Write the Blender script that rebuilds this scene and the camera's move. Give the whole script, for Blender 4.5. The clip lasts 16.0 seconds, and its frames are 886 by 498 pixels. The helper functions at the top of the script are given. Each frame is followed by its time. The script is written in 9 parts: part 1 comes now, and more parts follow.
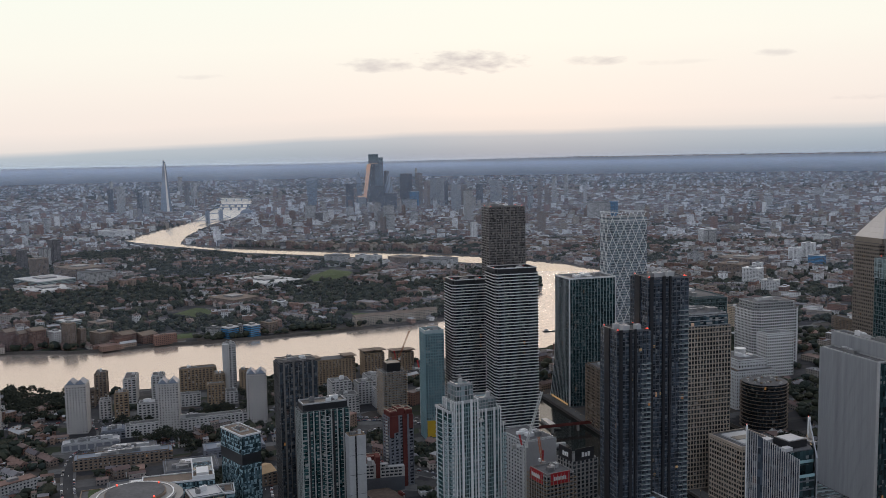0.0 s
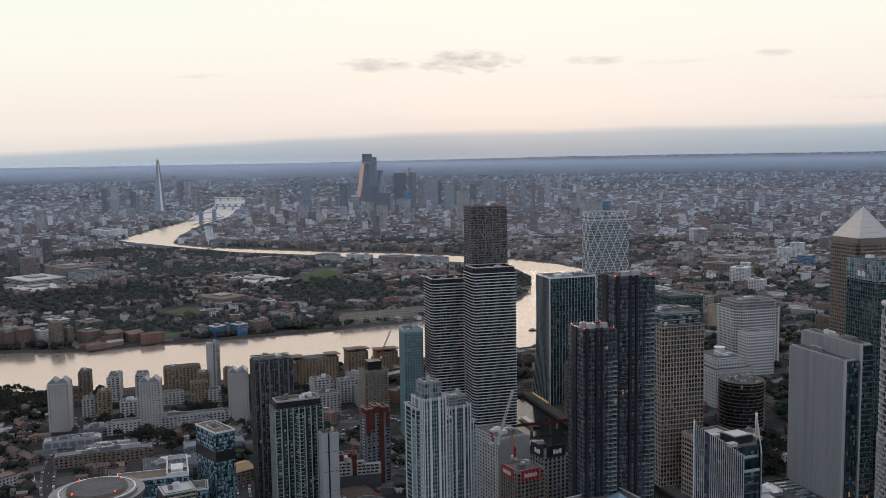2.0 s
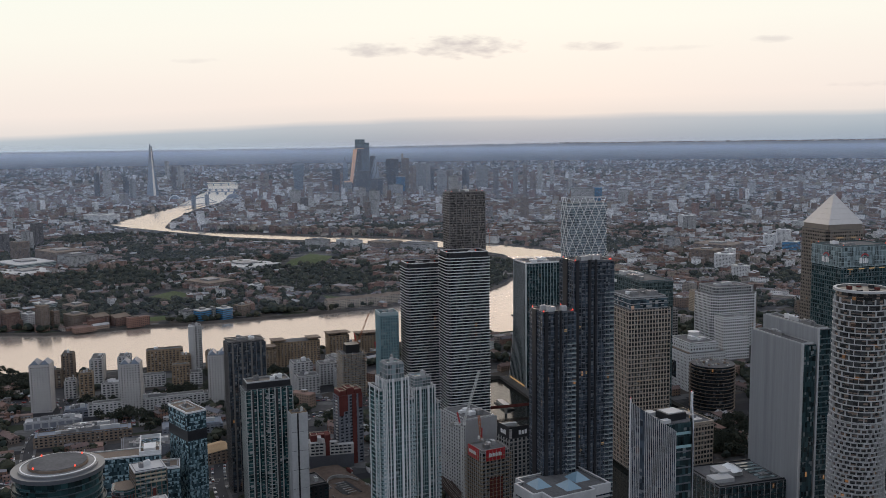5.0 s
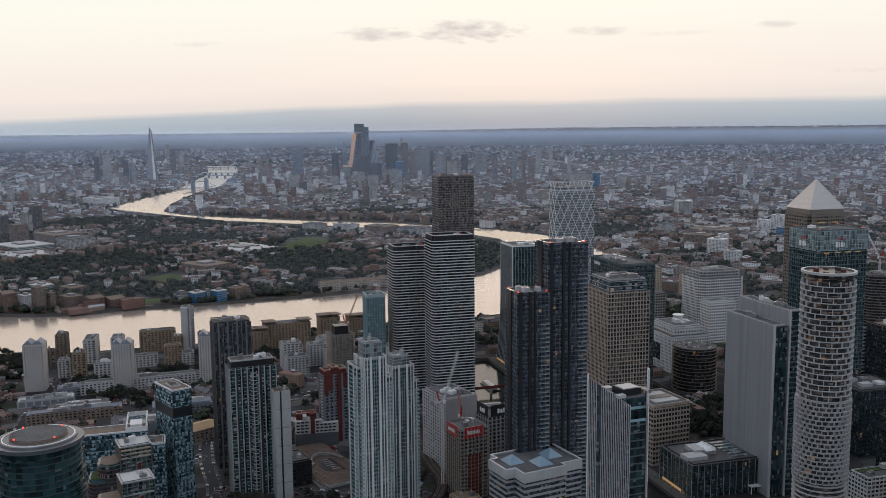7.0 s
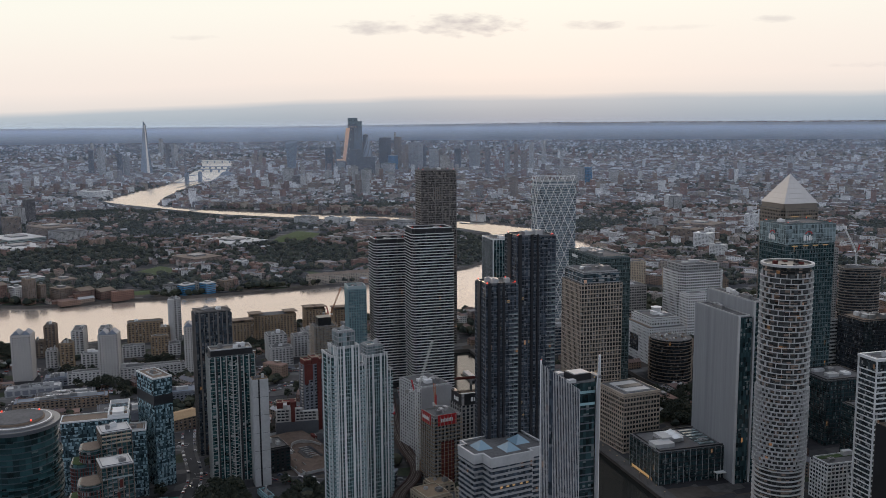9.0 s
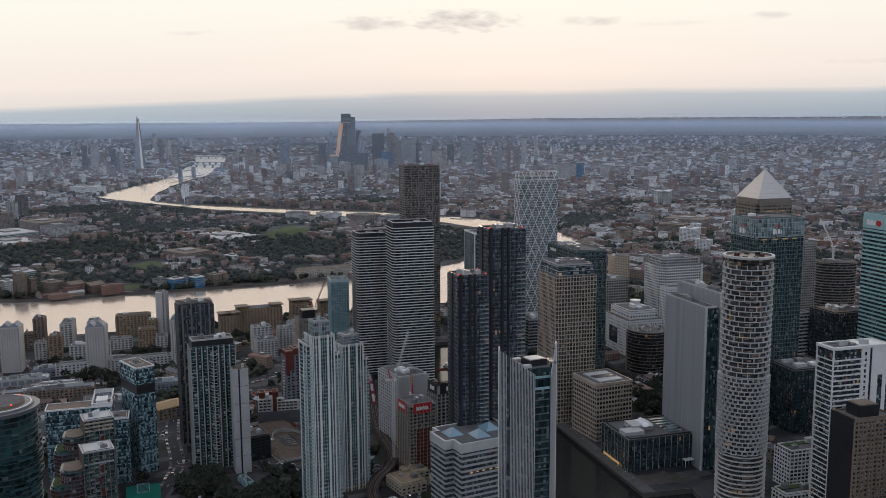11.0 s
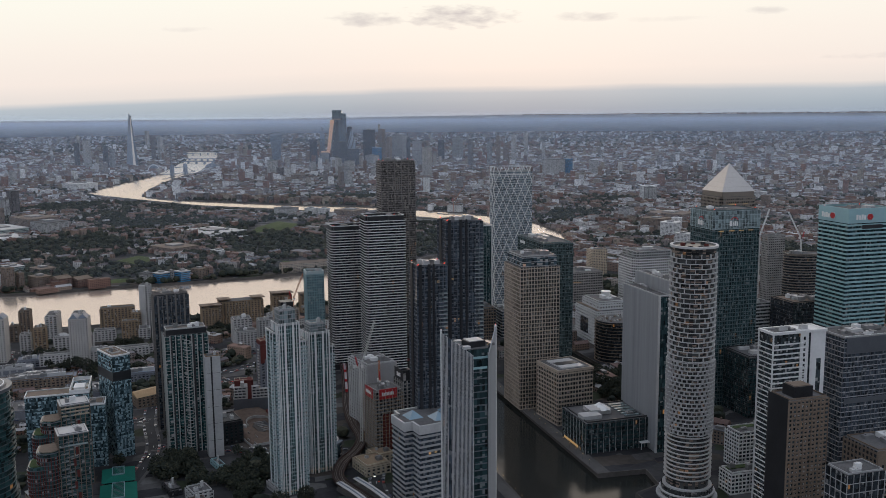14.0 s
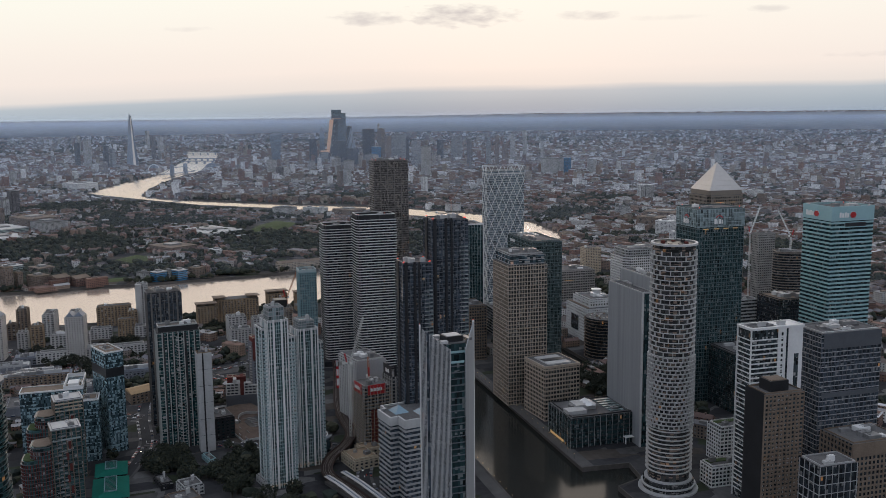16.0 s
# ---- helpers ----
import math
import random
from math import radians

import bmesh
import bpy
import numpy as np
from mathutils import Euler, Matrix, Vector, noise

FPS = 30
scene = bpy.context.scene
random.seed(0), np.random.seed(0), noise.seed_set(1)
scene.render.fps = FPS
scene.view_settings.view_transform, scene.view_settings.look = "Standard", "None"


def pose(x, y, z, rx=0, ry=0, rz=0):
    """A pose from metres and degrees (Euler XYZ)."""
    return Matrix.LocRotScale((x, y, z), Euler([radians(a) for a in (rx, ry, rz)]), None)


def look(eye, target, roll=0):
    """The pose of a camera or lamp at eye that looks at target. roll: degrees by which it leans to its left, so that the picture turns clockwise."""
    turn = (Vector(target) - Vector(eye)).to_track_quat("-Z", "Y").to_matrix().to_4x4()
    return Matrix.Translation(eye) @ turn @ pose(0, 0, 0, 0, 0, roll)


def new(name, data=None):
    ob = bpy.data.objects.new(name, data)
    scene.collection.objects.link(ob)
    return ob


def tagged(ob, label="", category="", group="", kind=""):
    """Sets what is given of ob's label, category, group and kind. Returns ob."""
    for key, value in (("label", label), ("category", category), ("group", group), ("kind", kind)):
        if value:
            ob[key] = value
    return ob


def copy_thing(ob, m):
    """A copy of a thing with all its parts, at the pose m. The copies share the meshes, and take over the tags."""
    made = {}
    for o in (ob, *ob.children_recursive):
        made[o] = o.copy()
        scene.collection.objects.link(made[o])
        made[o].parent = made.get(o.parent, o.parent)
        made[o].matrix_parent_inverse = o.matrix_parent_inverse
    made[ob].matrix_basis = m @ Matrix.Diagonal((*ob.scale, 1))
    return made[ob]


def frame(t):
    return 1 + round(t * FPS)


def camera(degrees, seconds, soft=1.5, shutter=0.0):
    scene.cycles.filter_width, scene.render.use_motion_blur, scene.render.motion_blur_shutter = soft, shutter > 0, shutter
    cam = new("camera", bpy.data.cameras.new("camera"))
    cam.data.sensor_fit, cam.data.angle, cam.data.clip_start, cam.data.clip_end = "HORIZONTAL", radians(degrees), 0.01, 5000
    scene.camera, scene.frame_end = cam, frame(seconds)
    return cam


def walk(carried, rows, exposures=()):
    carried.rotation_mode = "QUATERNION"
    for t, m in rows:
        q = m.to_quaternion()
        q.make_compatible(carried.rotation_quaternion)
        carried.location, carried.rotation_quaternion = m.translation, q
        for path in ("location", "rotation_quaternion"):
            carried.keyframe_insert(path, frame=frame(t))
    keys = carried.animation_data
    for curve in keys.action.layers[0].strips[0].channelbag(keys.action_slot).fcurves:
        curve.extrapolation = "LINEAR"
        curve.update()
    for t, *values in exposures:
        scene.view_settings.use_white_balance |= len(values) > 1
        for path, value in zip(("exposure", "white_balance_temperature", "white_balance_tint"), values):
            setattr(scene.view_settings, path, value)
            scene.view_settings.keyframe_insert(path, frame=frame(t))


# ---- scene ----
cam = camera(50.79, 16.0, soft=0.32)
# seconds, eye in metres, compass bearing, pitch, roll in degrees
ROWS = [
    (0.0, 683.8, -836.0, 304.8, 295.01, -5.78, -0.96),
    (0.5, 687.3, -832.6, 304.6, 295.07, -5.76, -0.95),
    (1.0, 691.3, -829.0, 304.6, 295.13, -5.73, -0.91),
    (1.5, 695.2, -825.3, 304.5, 295.18, -5.77, -0.93),
    (2.0, 698.8, -821.5, 305.0, 295.15, -5.81, -0.91),
    (2.5, 702.3, -818.7, 304.9, 295.20, -5.80, -0.87),
    (3.0, 706.0, -815.8, 305.1, 295.27, -5.99, -0.85),
    (3.5, 710.1, -813.4, 305.1, 295.28, -6.12, -0.77),
    (4.0, 713.8, -811.2, 305.5, 295.33, -6.22, -0.74),
    (6.5, 736.9, -799.2, 304.3, 295.14, -7.46, -0.58),
    (7.0, 742.9, -796.8, 304.4, 295.14, -7.59, -0.51),
    (7.5, 749.2, -794.5, 304.5, 295.18, -7.69, -0.45),
    (8.0, 755.7, -792.3, 304.9, 295.24, -7.78, -0.39),
    (8.5, 762.2, -790.2, 305.2, 295.29, -7.86, -0.36),
    (9.0, 768.6, -788.3, 305.4, 295.32, -7.95, -0.38),
    (11.5, 801.3, -779.1, 305.7, 295.56, -8.27, -0.34),
    (12.0, 808.1, -777.0, 305.7, 295.57, -8.33, -0.37),
    (12.5, 814.9, -775.0, 305.8, 295.62, -8.34, -0.36),
    (13.0, 821.8, -773.2, 305.9, 295.66, -8.37, -0.41),
    (13.5, 828.6, -771.1, 306.0, 295.70, -8.40, -0.44),
    (14.0, 835.6, -769.1, 306.0, 295.73, -8.44, -0.47),
    (14.5, 842.4, -767.3, 305.8, 295.65, -8.53, -0.46),
    (15.0, 847.8, -765.3, 306.6, 295.56, -8.52, -0.55),
    (15.5, 851.7, -764.2, 306.9, 295.55, -8.49, -0.57),
    (16.0, 854.2, -763.3, 307.0, 295.60, -8.49, -0.59),
]
walk(cam, [(t, pose(x, y, z, 90 + pitch, 0, -bearing) @ pose(0, 0, 0, 0, 0, roll)) for t, x, y, z, bearing, pitch, roll in ROWS])

# ---- world, sun, exposure ----
SKY = bpy.data.worlds.new("dusk_sky")
scene.world = SKY
SKY.use_nodes = True
WEST = Vector((math.sin(radians(296)), math.cos(radians(296)), 0))


def build_sky():
    nt = SKY.node_tree
    nt.nodes.clear()
    N, L = nt.nodes.new, nt.links.new

    def math_node(op, a, b=None, clamp=False):
        n = N("ShaderNodeMath")
        n.operation, n.use_clamp = op, clamp
        for i, v in enumerate((a, b)):
            if v is None:
                continue
            if isinstance(v, (int, float)):
                n.inputs[i].default_value = v
            else:
                L(v, n.inputs[i])
        return n.outputs[0]

    def ramp(fac, stops):
        n = N("ShaderNodeValToRGB")
        e = n.color_ramp.elements
        while len(e) < len(stops):
            e.new(0.5)
        for el, (p, c) in zip(e, stops):
            el.position, el.color = p, (*c, 1)
        L(fac, n.inputs[0])
        return n.outputs[0]

    tc = N("ShaderNodeTexCoord")
    sep = N("ShaderNodeSeparateXYZ")
    L(tc.outputs["Generated"], sep.inputs[0])
    z = sep.outputs[2]
    # azimuth towards the sunset
    dot = N("ShaderNodeVectorMath")
    dot.operation = "DOT_PRODUCT"
    L(tc.outputs["Generated"], dot.inputs[0])
    dot.inputs[1].default_value = WEST
    side = N("ShaderNodeVectorMath")
    side.operation = "DOT_PRODUCT"
    L(tc.outputs["Generated"], side.inputs[0])
    side.inputs[1].default_value = (math.cos(radians(296)), -math.sin(radians(296)), 0)
    a = math_node("MULTIPLY", side.outputs["Value"], 1.0)
    # uneven top of the haze bank
    wob = N("ShaderNodeTexNoise")
    wob.inputs["Scale"].default_value = 4.0
    wob.inputs["Detail"].default_value = 5
    stretch = N("ShaderNodeMapping")
    stretch.inputs["Scale"].default_value = (1, 1, 9)
    L(tc.outputs["Generated"], stretch.inputs[0])
    L(stretch.outputs[0], wob.inputs["Vector"])
    lift = math_node("MULTIPLY", math_node("SUBTRACT", wob.outputs[0], 0.5), 0.010)
    low = math_node("ADD", z, lift)
    # the bank thins out to the south
    tilt = math_node("ADD", math_node("MULTIPLY", math_node("MAXIMUM", math_node("SUBTRACT", -0.06, a), 0.0), 0.045), 0.0065)
    low = math_node("ADD", low, tilt)
    t1 = math_node("DIVIDE", math_node("ADD", low, 0.02), 0.20, True)
    west_low = ramp(t1, [(0.0, (0.245, 0.31, 0.395)), (0.10, (0.30, 0.375, 0.465)), (0.165, (0.375, 0.45, 0.52)), (0.228, (0.47, 0.53, 0.585)),
                         (0.262, (0.79, 0.735, 0.70)), (0.35, (0.91, 0.815, 0.755)), (0.52, (0.955, 0.875, 0.80)), (0.72, (0.975, 0.945, 0.85)), (1.0, (0.955, 0.97, 0.875))])
    t2 = math_node("DIVIDE", math_node("SUBTRACT", z, 0.16), 0.84, True)
    high = ramp(t2, [(0.0, (0.955, 0.97, 0.875)), (0.07, (1.10, 0.99, 0.88)), (0.40, (1.10, 0.96, 0.84)), (0.52, (0.70, 0.70, 0.75)), (0.64, (0.55, 0.60, 0.71)), (1.0, (0.49, 0.55, 0.68))])
    pick = math_node("GREATER_THAN", z, 0.17)
    west = N("ShaderNodeMix")
    west.data_type = "RGBA"
    L(pick, west.inputs[0])
    L(west_low, west.inputs[6])
    L(high, west.inputs[7])
    t3 = math_node("DIVIDE", math_node("ADD", z, 0.05), 1.05, True)
    east = ramp(t3, [(0.0, (0.34, 0.37, 0.43)), (0.1, (0.625, 0.675, 0.785)), (0.4, (0.575, 0.63, 0.755)), (1.0, (0.49, 0.55, 0.68))])
    w = N("ShaderNodeMapRange")
    w.interpolation_type = "SMOOTHSTEP"
    L(dot.outputs["Value"], w.inputs[0])
    w.inputs[1].default_value, w.inputs[2].default_value = -0.15, 0.75
    both = N("ShaderNodeMix")
    both.data_type = "RGBA"
    L(w.outputs[0], both.inputs[0])
    L(east, both.inputs[6])
    L(west.outputs[2], both.inputs[7])
    # small grey clouds low in the west: azimuth offset, height, half width, half height
    cn = N("ShaderNodeTexNoise")
    cn.inputs["Scale"].default_value = 55
    cn.inputs["Detail"].default_value = 6
    cs = N("ShaderNodeMapping")
    cs.inputs["Scale"].default_value = (1, 1, 3.5)
    L(tc.outputs["Generated"], cs.inputs[0])
    L(cs.outputs[0], cn.inputs["Vector"])
    total = None
    for x0, z0, rx, rz, amt in ((-0.079, 0.0935, 0.042, 0.0085, 0.75), (0.014, 0.097, 0.062, 0.0125, 1.0), (0.143, 0.0945, 0.038, 0.0055, 0.6), (0.315, 0.095, 0.022, 0.0045, 0.45),
                                (-0.26, 0.083, 0.03, 0.003, 0.25), (0.225, 0.090, 0.05, 0.003, 0.2), (0.43, 0.049, 0.07, 0.0035, 0.35)):
        dx = math_node("DIVIDE", math_node("SUBTRACT", a, x0), rx)
        dz = math_node("DIVIDE", math_node("SUBTRACT", z, z0), rz)
        r2 = math_node("ADD", math_node("MULTIPLY", dx, dx), math_node("MULTIPLY", dz, dz))
        m = math_node("SUBTRACT", math_node("ADD", 0.75, math_node("MULTIPLY", math_node("SUBTRACT", cn.outputs[0], 0.5), 2.3)), math_node("MULTIPLY", r2, 0.8))
        m = math_node("MULTIPLY", math_node("MULTIPLY", m, 1.0, True), amt)
        total = m if total is None else math_node("MAXIMUM", total, m)
    total = math_node("MULTIPLY", total, math_node("GREATER_THAN", dot.outputs["Value"], 0.0))
    cloud = N("ShaderNodeMix")
    cloud.data_type = "RGBA"
    L(math_node("MULTIPLY", total, 0.85), cloud.inputs[0])
    L(both.outputs[2], cloud.inputs[6])
    cloud.inputs[7].default_value = (0.56, 0.525, 0.535, 1)
    glow = N("ShaderNodeBackground")
    L(cloud.outputs[2], glow.inputs[0])
    glow.inputs[1].default_value = 1.0
    sky = N("ShaderNodeTexSky")
    sky.sky_type = "NISHITA"
    sky.sun_disc = False
    sky.sun_elevation = radians(3)
    sky.sun_rotation = radians(300)
    air = N("ShaderNodeBackground")
    L(sky.outputs[0], air.inputs[0])
    air.inputs[1].default_value = 0.002
    add = N("ShaderNodeAddShader")
    L(glow.outputs[0], add.inputs[0])
    L(air.outputs[0], add.inputs[1])
    out = N("ShaderNodeOutputWorld")
    L(add.outputs[0], out.inputs[0])


build_sky()
sun = new("sun", bpy.data.lights.new("sun", "SUN"))
sun.data.energy, sun.data.angle, sun.data.color = 0.8, radians(10), (1.0, 0.72, 0.52)
SUNDIR = Vector((math.sin(radians(300)) * math.cos(radians(3)), math.cos(radians(300)) * math.cos(radians(3)), math.sin(radians(3))))
sun.matrix_world = look((0, 0, 900), Vector((0, 0, 900)) - SUNDIR)
scene.view_settings.exposure = 0.0


# ---- materials ----
def shade(name, color, rough=0.6, metal=0.0, vary=0.25, scale=0.3, bump=0.0, tints=None, island=False, objects=False, ior=1.5, stretch=None):
    """A surface with grain and stains at two scales; tints: a list of colours picked piece by piece."""
    m = bpy.data.materials.new(name)
    m.use_nodes = True
    nt = m.node_tree
    N, L = nt.nodes.new, nt.links.new
    b = nt.nodes["Principled BSDF"]
    b.inputs["Roughness"].default_value, b.inputs["Metallic"].default_value, b.inputs["IOR"].default_value = rough, metal, ior
    b.inputs["Specular IOR Level"].default_value = 0.5 if rough < 0.75 else 0.15
    tc = N("ShaderNodeTexCoord")
    big, fine = N("ShaderNodeTexNoise"), N("ShaderNodeTexNoise")
    for n, s, d in ((big, scale * 0.22, 4), (fine, scale * 2.6, 3)):
        n.inputs["Scale"].default_value, n.inputs["Detail"].default_value = s, d
        if stretch:
            mp = N("ShaderNodeMapping")
            mp.inputs["Scale"].default_value = stretch
            L(tc.outputs["Object"], mp.inputs[0])
            L(mp.outputs[0], n.inputs["Vector"])
        else:
            L(tc.outputs["Object"], n.inputs["Vector"])
    mixv = N("ShaderNodeMath")
    mixv.operation = "MULTIPLY_ADD"
    L(big.outputs[0], mixv.inputs[0])
    mixv.inputs[1].default_value = 0.65
    half = N("ShaderNodeMath")
    half.operation = "MULTIPLY"
    L(fine.outputs[0], half.inputs[0])
    half.inputs[1].default_value = 0.35
    L(half.outputs[0], mixv.inputs[2])
    rng = N("ShaderNodeMapRange")
    L(mixv.outputs[0], rng.inputs[0])
    rng.inputs[1].default_value, rng.inputs[2].default_value = 0.3, 0.7
    rng.inputs[3].default_value, rng.inputs[4].default_value = 1 - vary, 1 + vary
    if tints:
        r = N("ShaderNodeValToRGB")
        r.color_ramp.interpolation = "CONSTANT"
        e = r.color_ramp.elements
        while len(e) < len(tints):
            e.new(0.5)
        for i, (el, c) in enumerate(zip(e, tints)):
            el.position, el.color = i / len(tints), (*c, 1)
        if objects:
            L(N("ShaderNodeObjectInfo").outputs["Random"], r.inputs[0])
        else:
            L(N("ShaderNodeNewGeometry").outputs["Random Per Island"], r.inputs[0])
        base = r.outputs[0]
    else:
        c = N("ShaderNodeRGB")
        c.outputs[0].default_value = (*color, 1)
        base = c.outputs[0]
    mul = N("ShaderNodeMix")
    mul.data_type, mul.blend_type = "RGBA", "MULTIPLY"
    mul.inputs[0].default_value = 1
    L(base, mul.inputs[6])
    L(rng.outputs[0], mul.inputs[7])
    L(mul.outputs[2], b.inputs["Base Color"])
    if bump:
        bn = N("ShaderNodeBump")
        bn.inputs["Strength"].default_value = bump
        L(fine.outputs[0], bn.inputs["Height"])
        L(bn.outputs[0], b.inputs["Normal"])
    return m


def glazing(name, color, bay, floor_h, rough=0.12, blind=0.25, lit=0.015, blind_color=(0.30, 0.30, 0.29), spandrel=None, span_h=0.3, mullion=0.0, lamp=(1.0, 0.47, 0.17), z0=0.0, gain=1.0):
    """Window glass: pane by pane differing tint, some with blinds drawn, a few lamps on behind; spandrel: colour of the opaque band of each storey."""
    m = bpy.data.materials.new(name)
    m.use_nodes = True
    nt = m.node_tree
    N, L = nt.nodes.new, nt.links.new
    b = nt.nodes["Principled BSDF"]
    tc = N("ShaderNodeTexCoord")
    sep = N("ShaderNodeSeparateXYZ")
    L(tc.outputs["Object"], sep.inputs[0])

    def mth(op, x, y=None, z=None):
        n = N("ShaderNodeMath")
        n.operation = op
        for i, v in enumerate((x, y, z)):
            if v is None:
                continue
            if isinstance(v, (int, float)):
                n.inputs[i].default_value = v
            else:
                L(v, n.inputs[i])
        return n.outputs[0]

    xs = mth("DIVIDE", sep.outputs[0], bay)
    ys = mth("DIVIDE", sep.outputs[1], bay)
    zs = mth("DIVIDE", mth("SUBTRACT", sep.outputs[2], z0), floor_h)
    comb = N("ShaderNodeCombineXYZ")
    for i, v in enumerate((xs, ys, zs)):
        L(mth("FLOOR", mth("ADD", v, 0.013)), comb.inputs[i])
    wn = N("ShaderNodeTexWhiteNoise")
    L(comb.outputs[0], wn.inputs["Vector"])
    sepc = N("ShaderNodeSeparateColor")
    L(wn.outputs["Color"], sepc.inputs[0])
    tint = N("ShaderNodeMapRange")
    L(sepc.outputs[0], tint.inputs[0])
    tint.inputs[3].default_value, tint.inputs[4].default_value = 0.3, 1.9
    base = N("ShaderNodeMix")
    base.data_type, base.blend_type = "RGBA", "MULTIPLY"
    base.inputs[0].default_value = 1
    base.inputs[6].default_value = (*color, 1)
    L(tint.outputs[0], base.inputs[7])
    bl = N("ShaderNodeMix")
    bl.data_type = "RGBA"
    hang = mth("LESS_THAN", mth("SUBTRACT", 1.0, mth("FRACT", zs)), mth("MULTIPLY", sepc.outputs[0], 0.9))
    isb = mth("MULTIPLY", mth("LESS_THAN", sepc.outputs[1], blind), hang)
    L(isb, bl.inputs[0])
    L(base.outputs[2], bl.inputs[6])
    bl.inputs[7].default_value = (*blind_color, 1)
    col = bl.outputs[2]
    rough_v = mth("MULTIPLY_ADD", isb, 0.35, rough)
    on = mth("LESS_THAN", sepc.outputs[2], lit)
    if spandrel:
        sp = N("ShaderNodeMix")
        sp.data_type = "RGBA"
        band = mth("LESS_THAN", mth("FRACT", zs), span_h)
        L(band, sp.inputs[0])
        L(col, sp.inputs[6])
        sp.inputs[7].default_value = (*spandrel, 1)
        col = sp.outputs[2]
        on = mth("MULTIPLY", on, mth("SUBTRACT", 1.0, band))
    L(col, b.inputs["Base Color"])
    L(rough_v, b.inputs["Roughness"])
    b.inputs["IOR"].default_value = 1.52
    b.inputs["Emission Color"].default_value = (*lamp, 1)
    glow = mth("MULTIPLY", mth("MULTIPLY", on, mth("FRACT", mth("MULTIPLY", sepc.outputs[1], 7.0))), 0.27 * gain)
    L(glow, b.inputs["Emission Strength"])
    # slightly uneven panes
    nz = N("ShaderNodeTexNoise")
    nz.inputs["Scale"].default_value = 0.35
    L(tc.outputs["Object"], nz.inputs["Vector"])
    bp = N("ShaderNodeBump")
    bp.inputs["Strength"].default_value, bp.inputs["Distance"].default_value = 0.08, 0.3
    L(nz.outputs[0], bp.inputs["Height"])
    L(bp.outputs[0], b.inputs["Normal"])
    return m


# ---- building helpers ----
GRID = -9.0  # the quarter's streets run nine degrees off east
EYE = Vector((770.0, -800.0, 305.0))
NEAR, FAR = 3300.0, 4850.0


def squeeze(x, y, z):
    """Beyond NEAR metres the land is drawn together towards FAR, along the lines of sight, so that all of it stays within reach."""
    d = math.hypot(x - EYE.x, y - EYE.y)
    if d <= NEAR:
        return (x, y, z)
    s = (FAR - (FAR - NEAR) * math.exp(-(d - NEAR) / (FAR - NEAR))) / d
    return (EYE.x + (x - EYE.x) * s, EYE.y + (y - EYE.y) * s, EYE.z + (z - EYE.z) * s)


def far_scale(x, y):
    d = math.hypot(x - EYE.x, y - EYE.y)
    return 1.0 if d <= NEAR else (FAR - (FAR - NEAR) * math.exp(-(d - NEAR) / (FAR - NEAR))) / d


def mesh_of(bm, name):
    me = bpy.data.meshes.new(name)
    bm.to_mesh(me)
    bm.free()
    return me


def part(name, data, material, parent, label="", at=(0, 0, 0), turn=0.0, kind=""):
    """Links a bmesh, or a mesh that other parts share, as one mesh object under a thing or a part."""
    me = data if isinstance(data, bpy.types.Mesh) else mesh_of(data, name)
    if not me.materials:
        me.materials.append(material)
    ob = new(name, me)
    ob.parent = parent
    ob.location = at
    ob.rotation_euler = (0, 0, radians(turn))
    return tagged(ob, label, kind=kind)


def thing(name, x, y, z, label, category, group="", turn=GRID, kind=""):
    e = new(name)
    e.location = (x, y, z)
    e.rotation_euler = (0, 0, radians(turn))
    return tagged(e, label, category, group, kind)


def box(bm, x0, y0, z0, x1, y1, z1, bottom=True):
    v = [bm.verts.new(p) for p in ((x0, y0, z0), (x1, y0, z0), (x1, y1, z0), (x0, y1, z0), (x0, y0, z1), (x1, y0, z1), (x1, y1, z1), (x0, y1, z1))]
    fs = [(4, 5, 6, 7), (0, 1, 5, 4), (1, 2, 6, 5), (2, 3, 7, 6), (3, 0, 4, 7)]
    if bottom:
        fs.append((3, 2, 1, 0))
    for f in fs:
        bm.faces.new([v[i] for i in f])


def boxmesh(name, *dims):
    bm = bmesh.new()
    box(bm, *dims)
    return mesh_of(bm, name)


def prism(bm, pts, z0, z1, bottom=True):
    lo = [bm.verts.new((x, y, z0)) for x, y in pts]
    hi = [bm.verts.new((x, y, z1)) for x, y in pts]
    bm.faces.new(hi)
    if bottom:
        bm.faces.new(lo[::-1])
    n = len(pts)
    for i in range(n):
        bm.faces.new((lo[i], lo[(i + 1) % n], hi[(i + 1) % n], hi[i]))


def rect_pts(w, d, notch=0.0):
    a, b = w / 2, d / 2
    if not notch:
        return [(-a, -b), (a, -b), (a, b), (-a, b)]
    n = notch
    return [(-a + n, -b), (a - n, -b), (a - n, -b + n), (a, -b + n), (a, b - n), (a - n, b - n), (a - n, b), (-a + n, b), (-a + n, b - n), (-a, b - n), (-a, -b + n), (-a + n, -b + n)]


def round_pts(r, n=40, a0=0.0, ry=None):
    ry = ry or r
    return [(r * math.cos(a0 + 2 * math.pi * i / n), ry * math.sin(a0 + 2 * math.pi * i / n)) for i in range(n)]


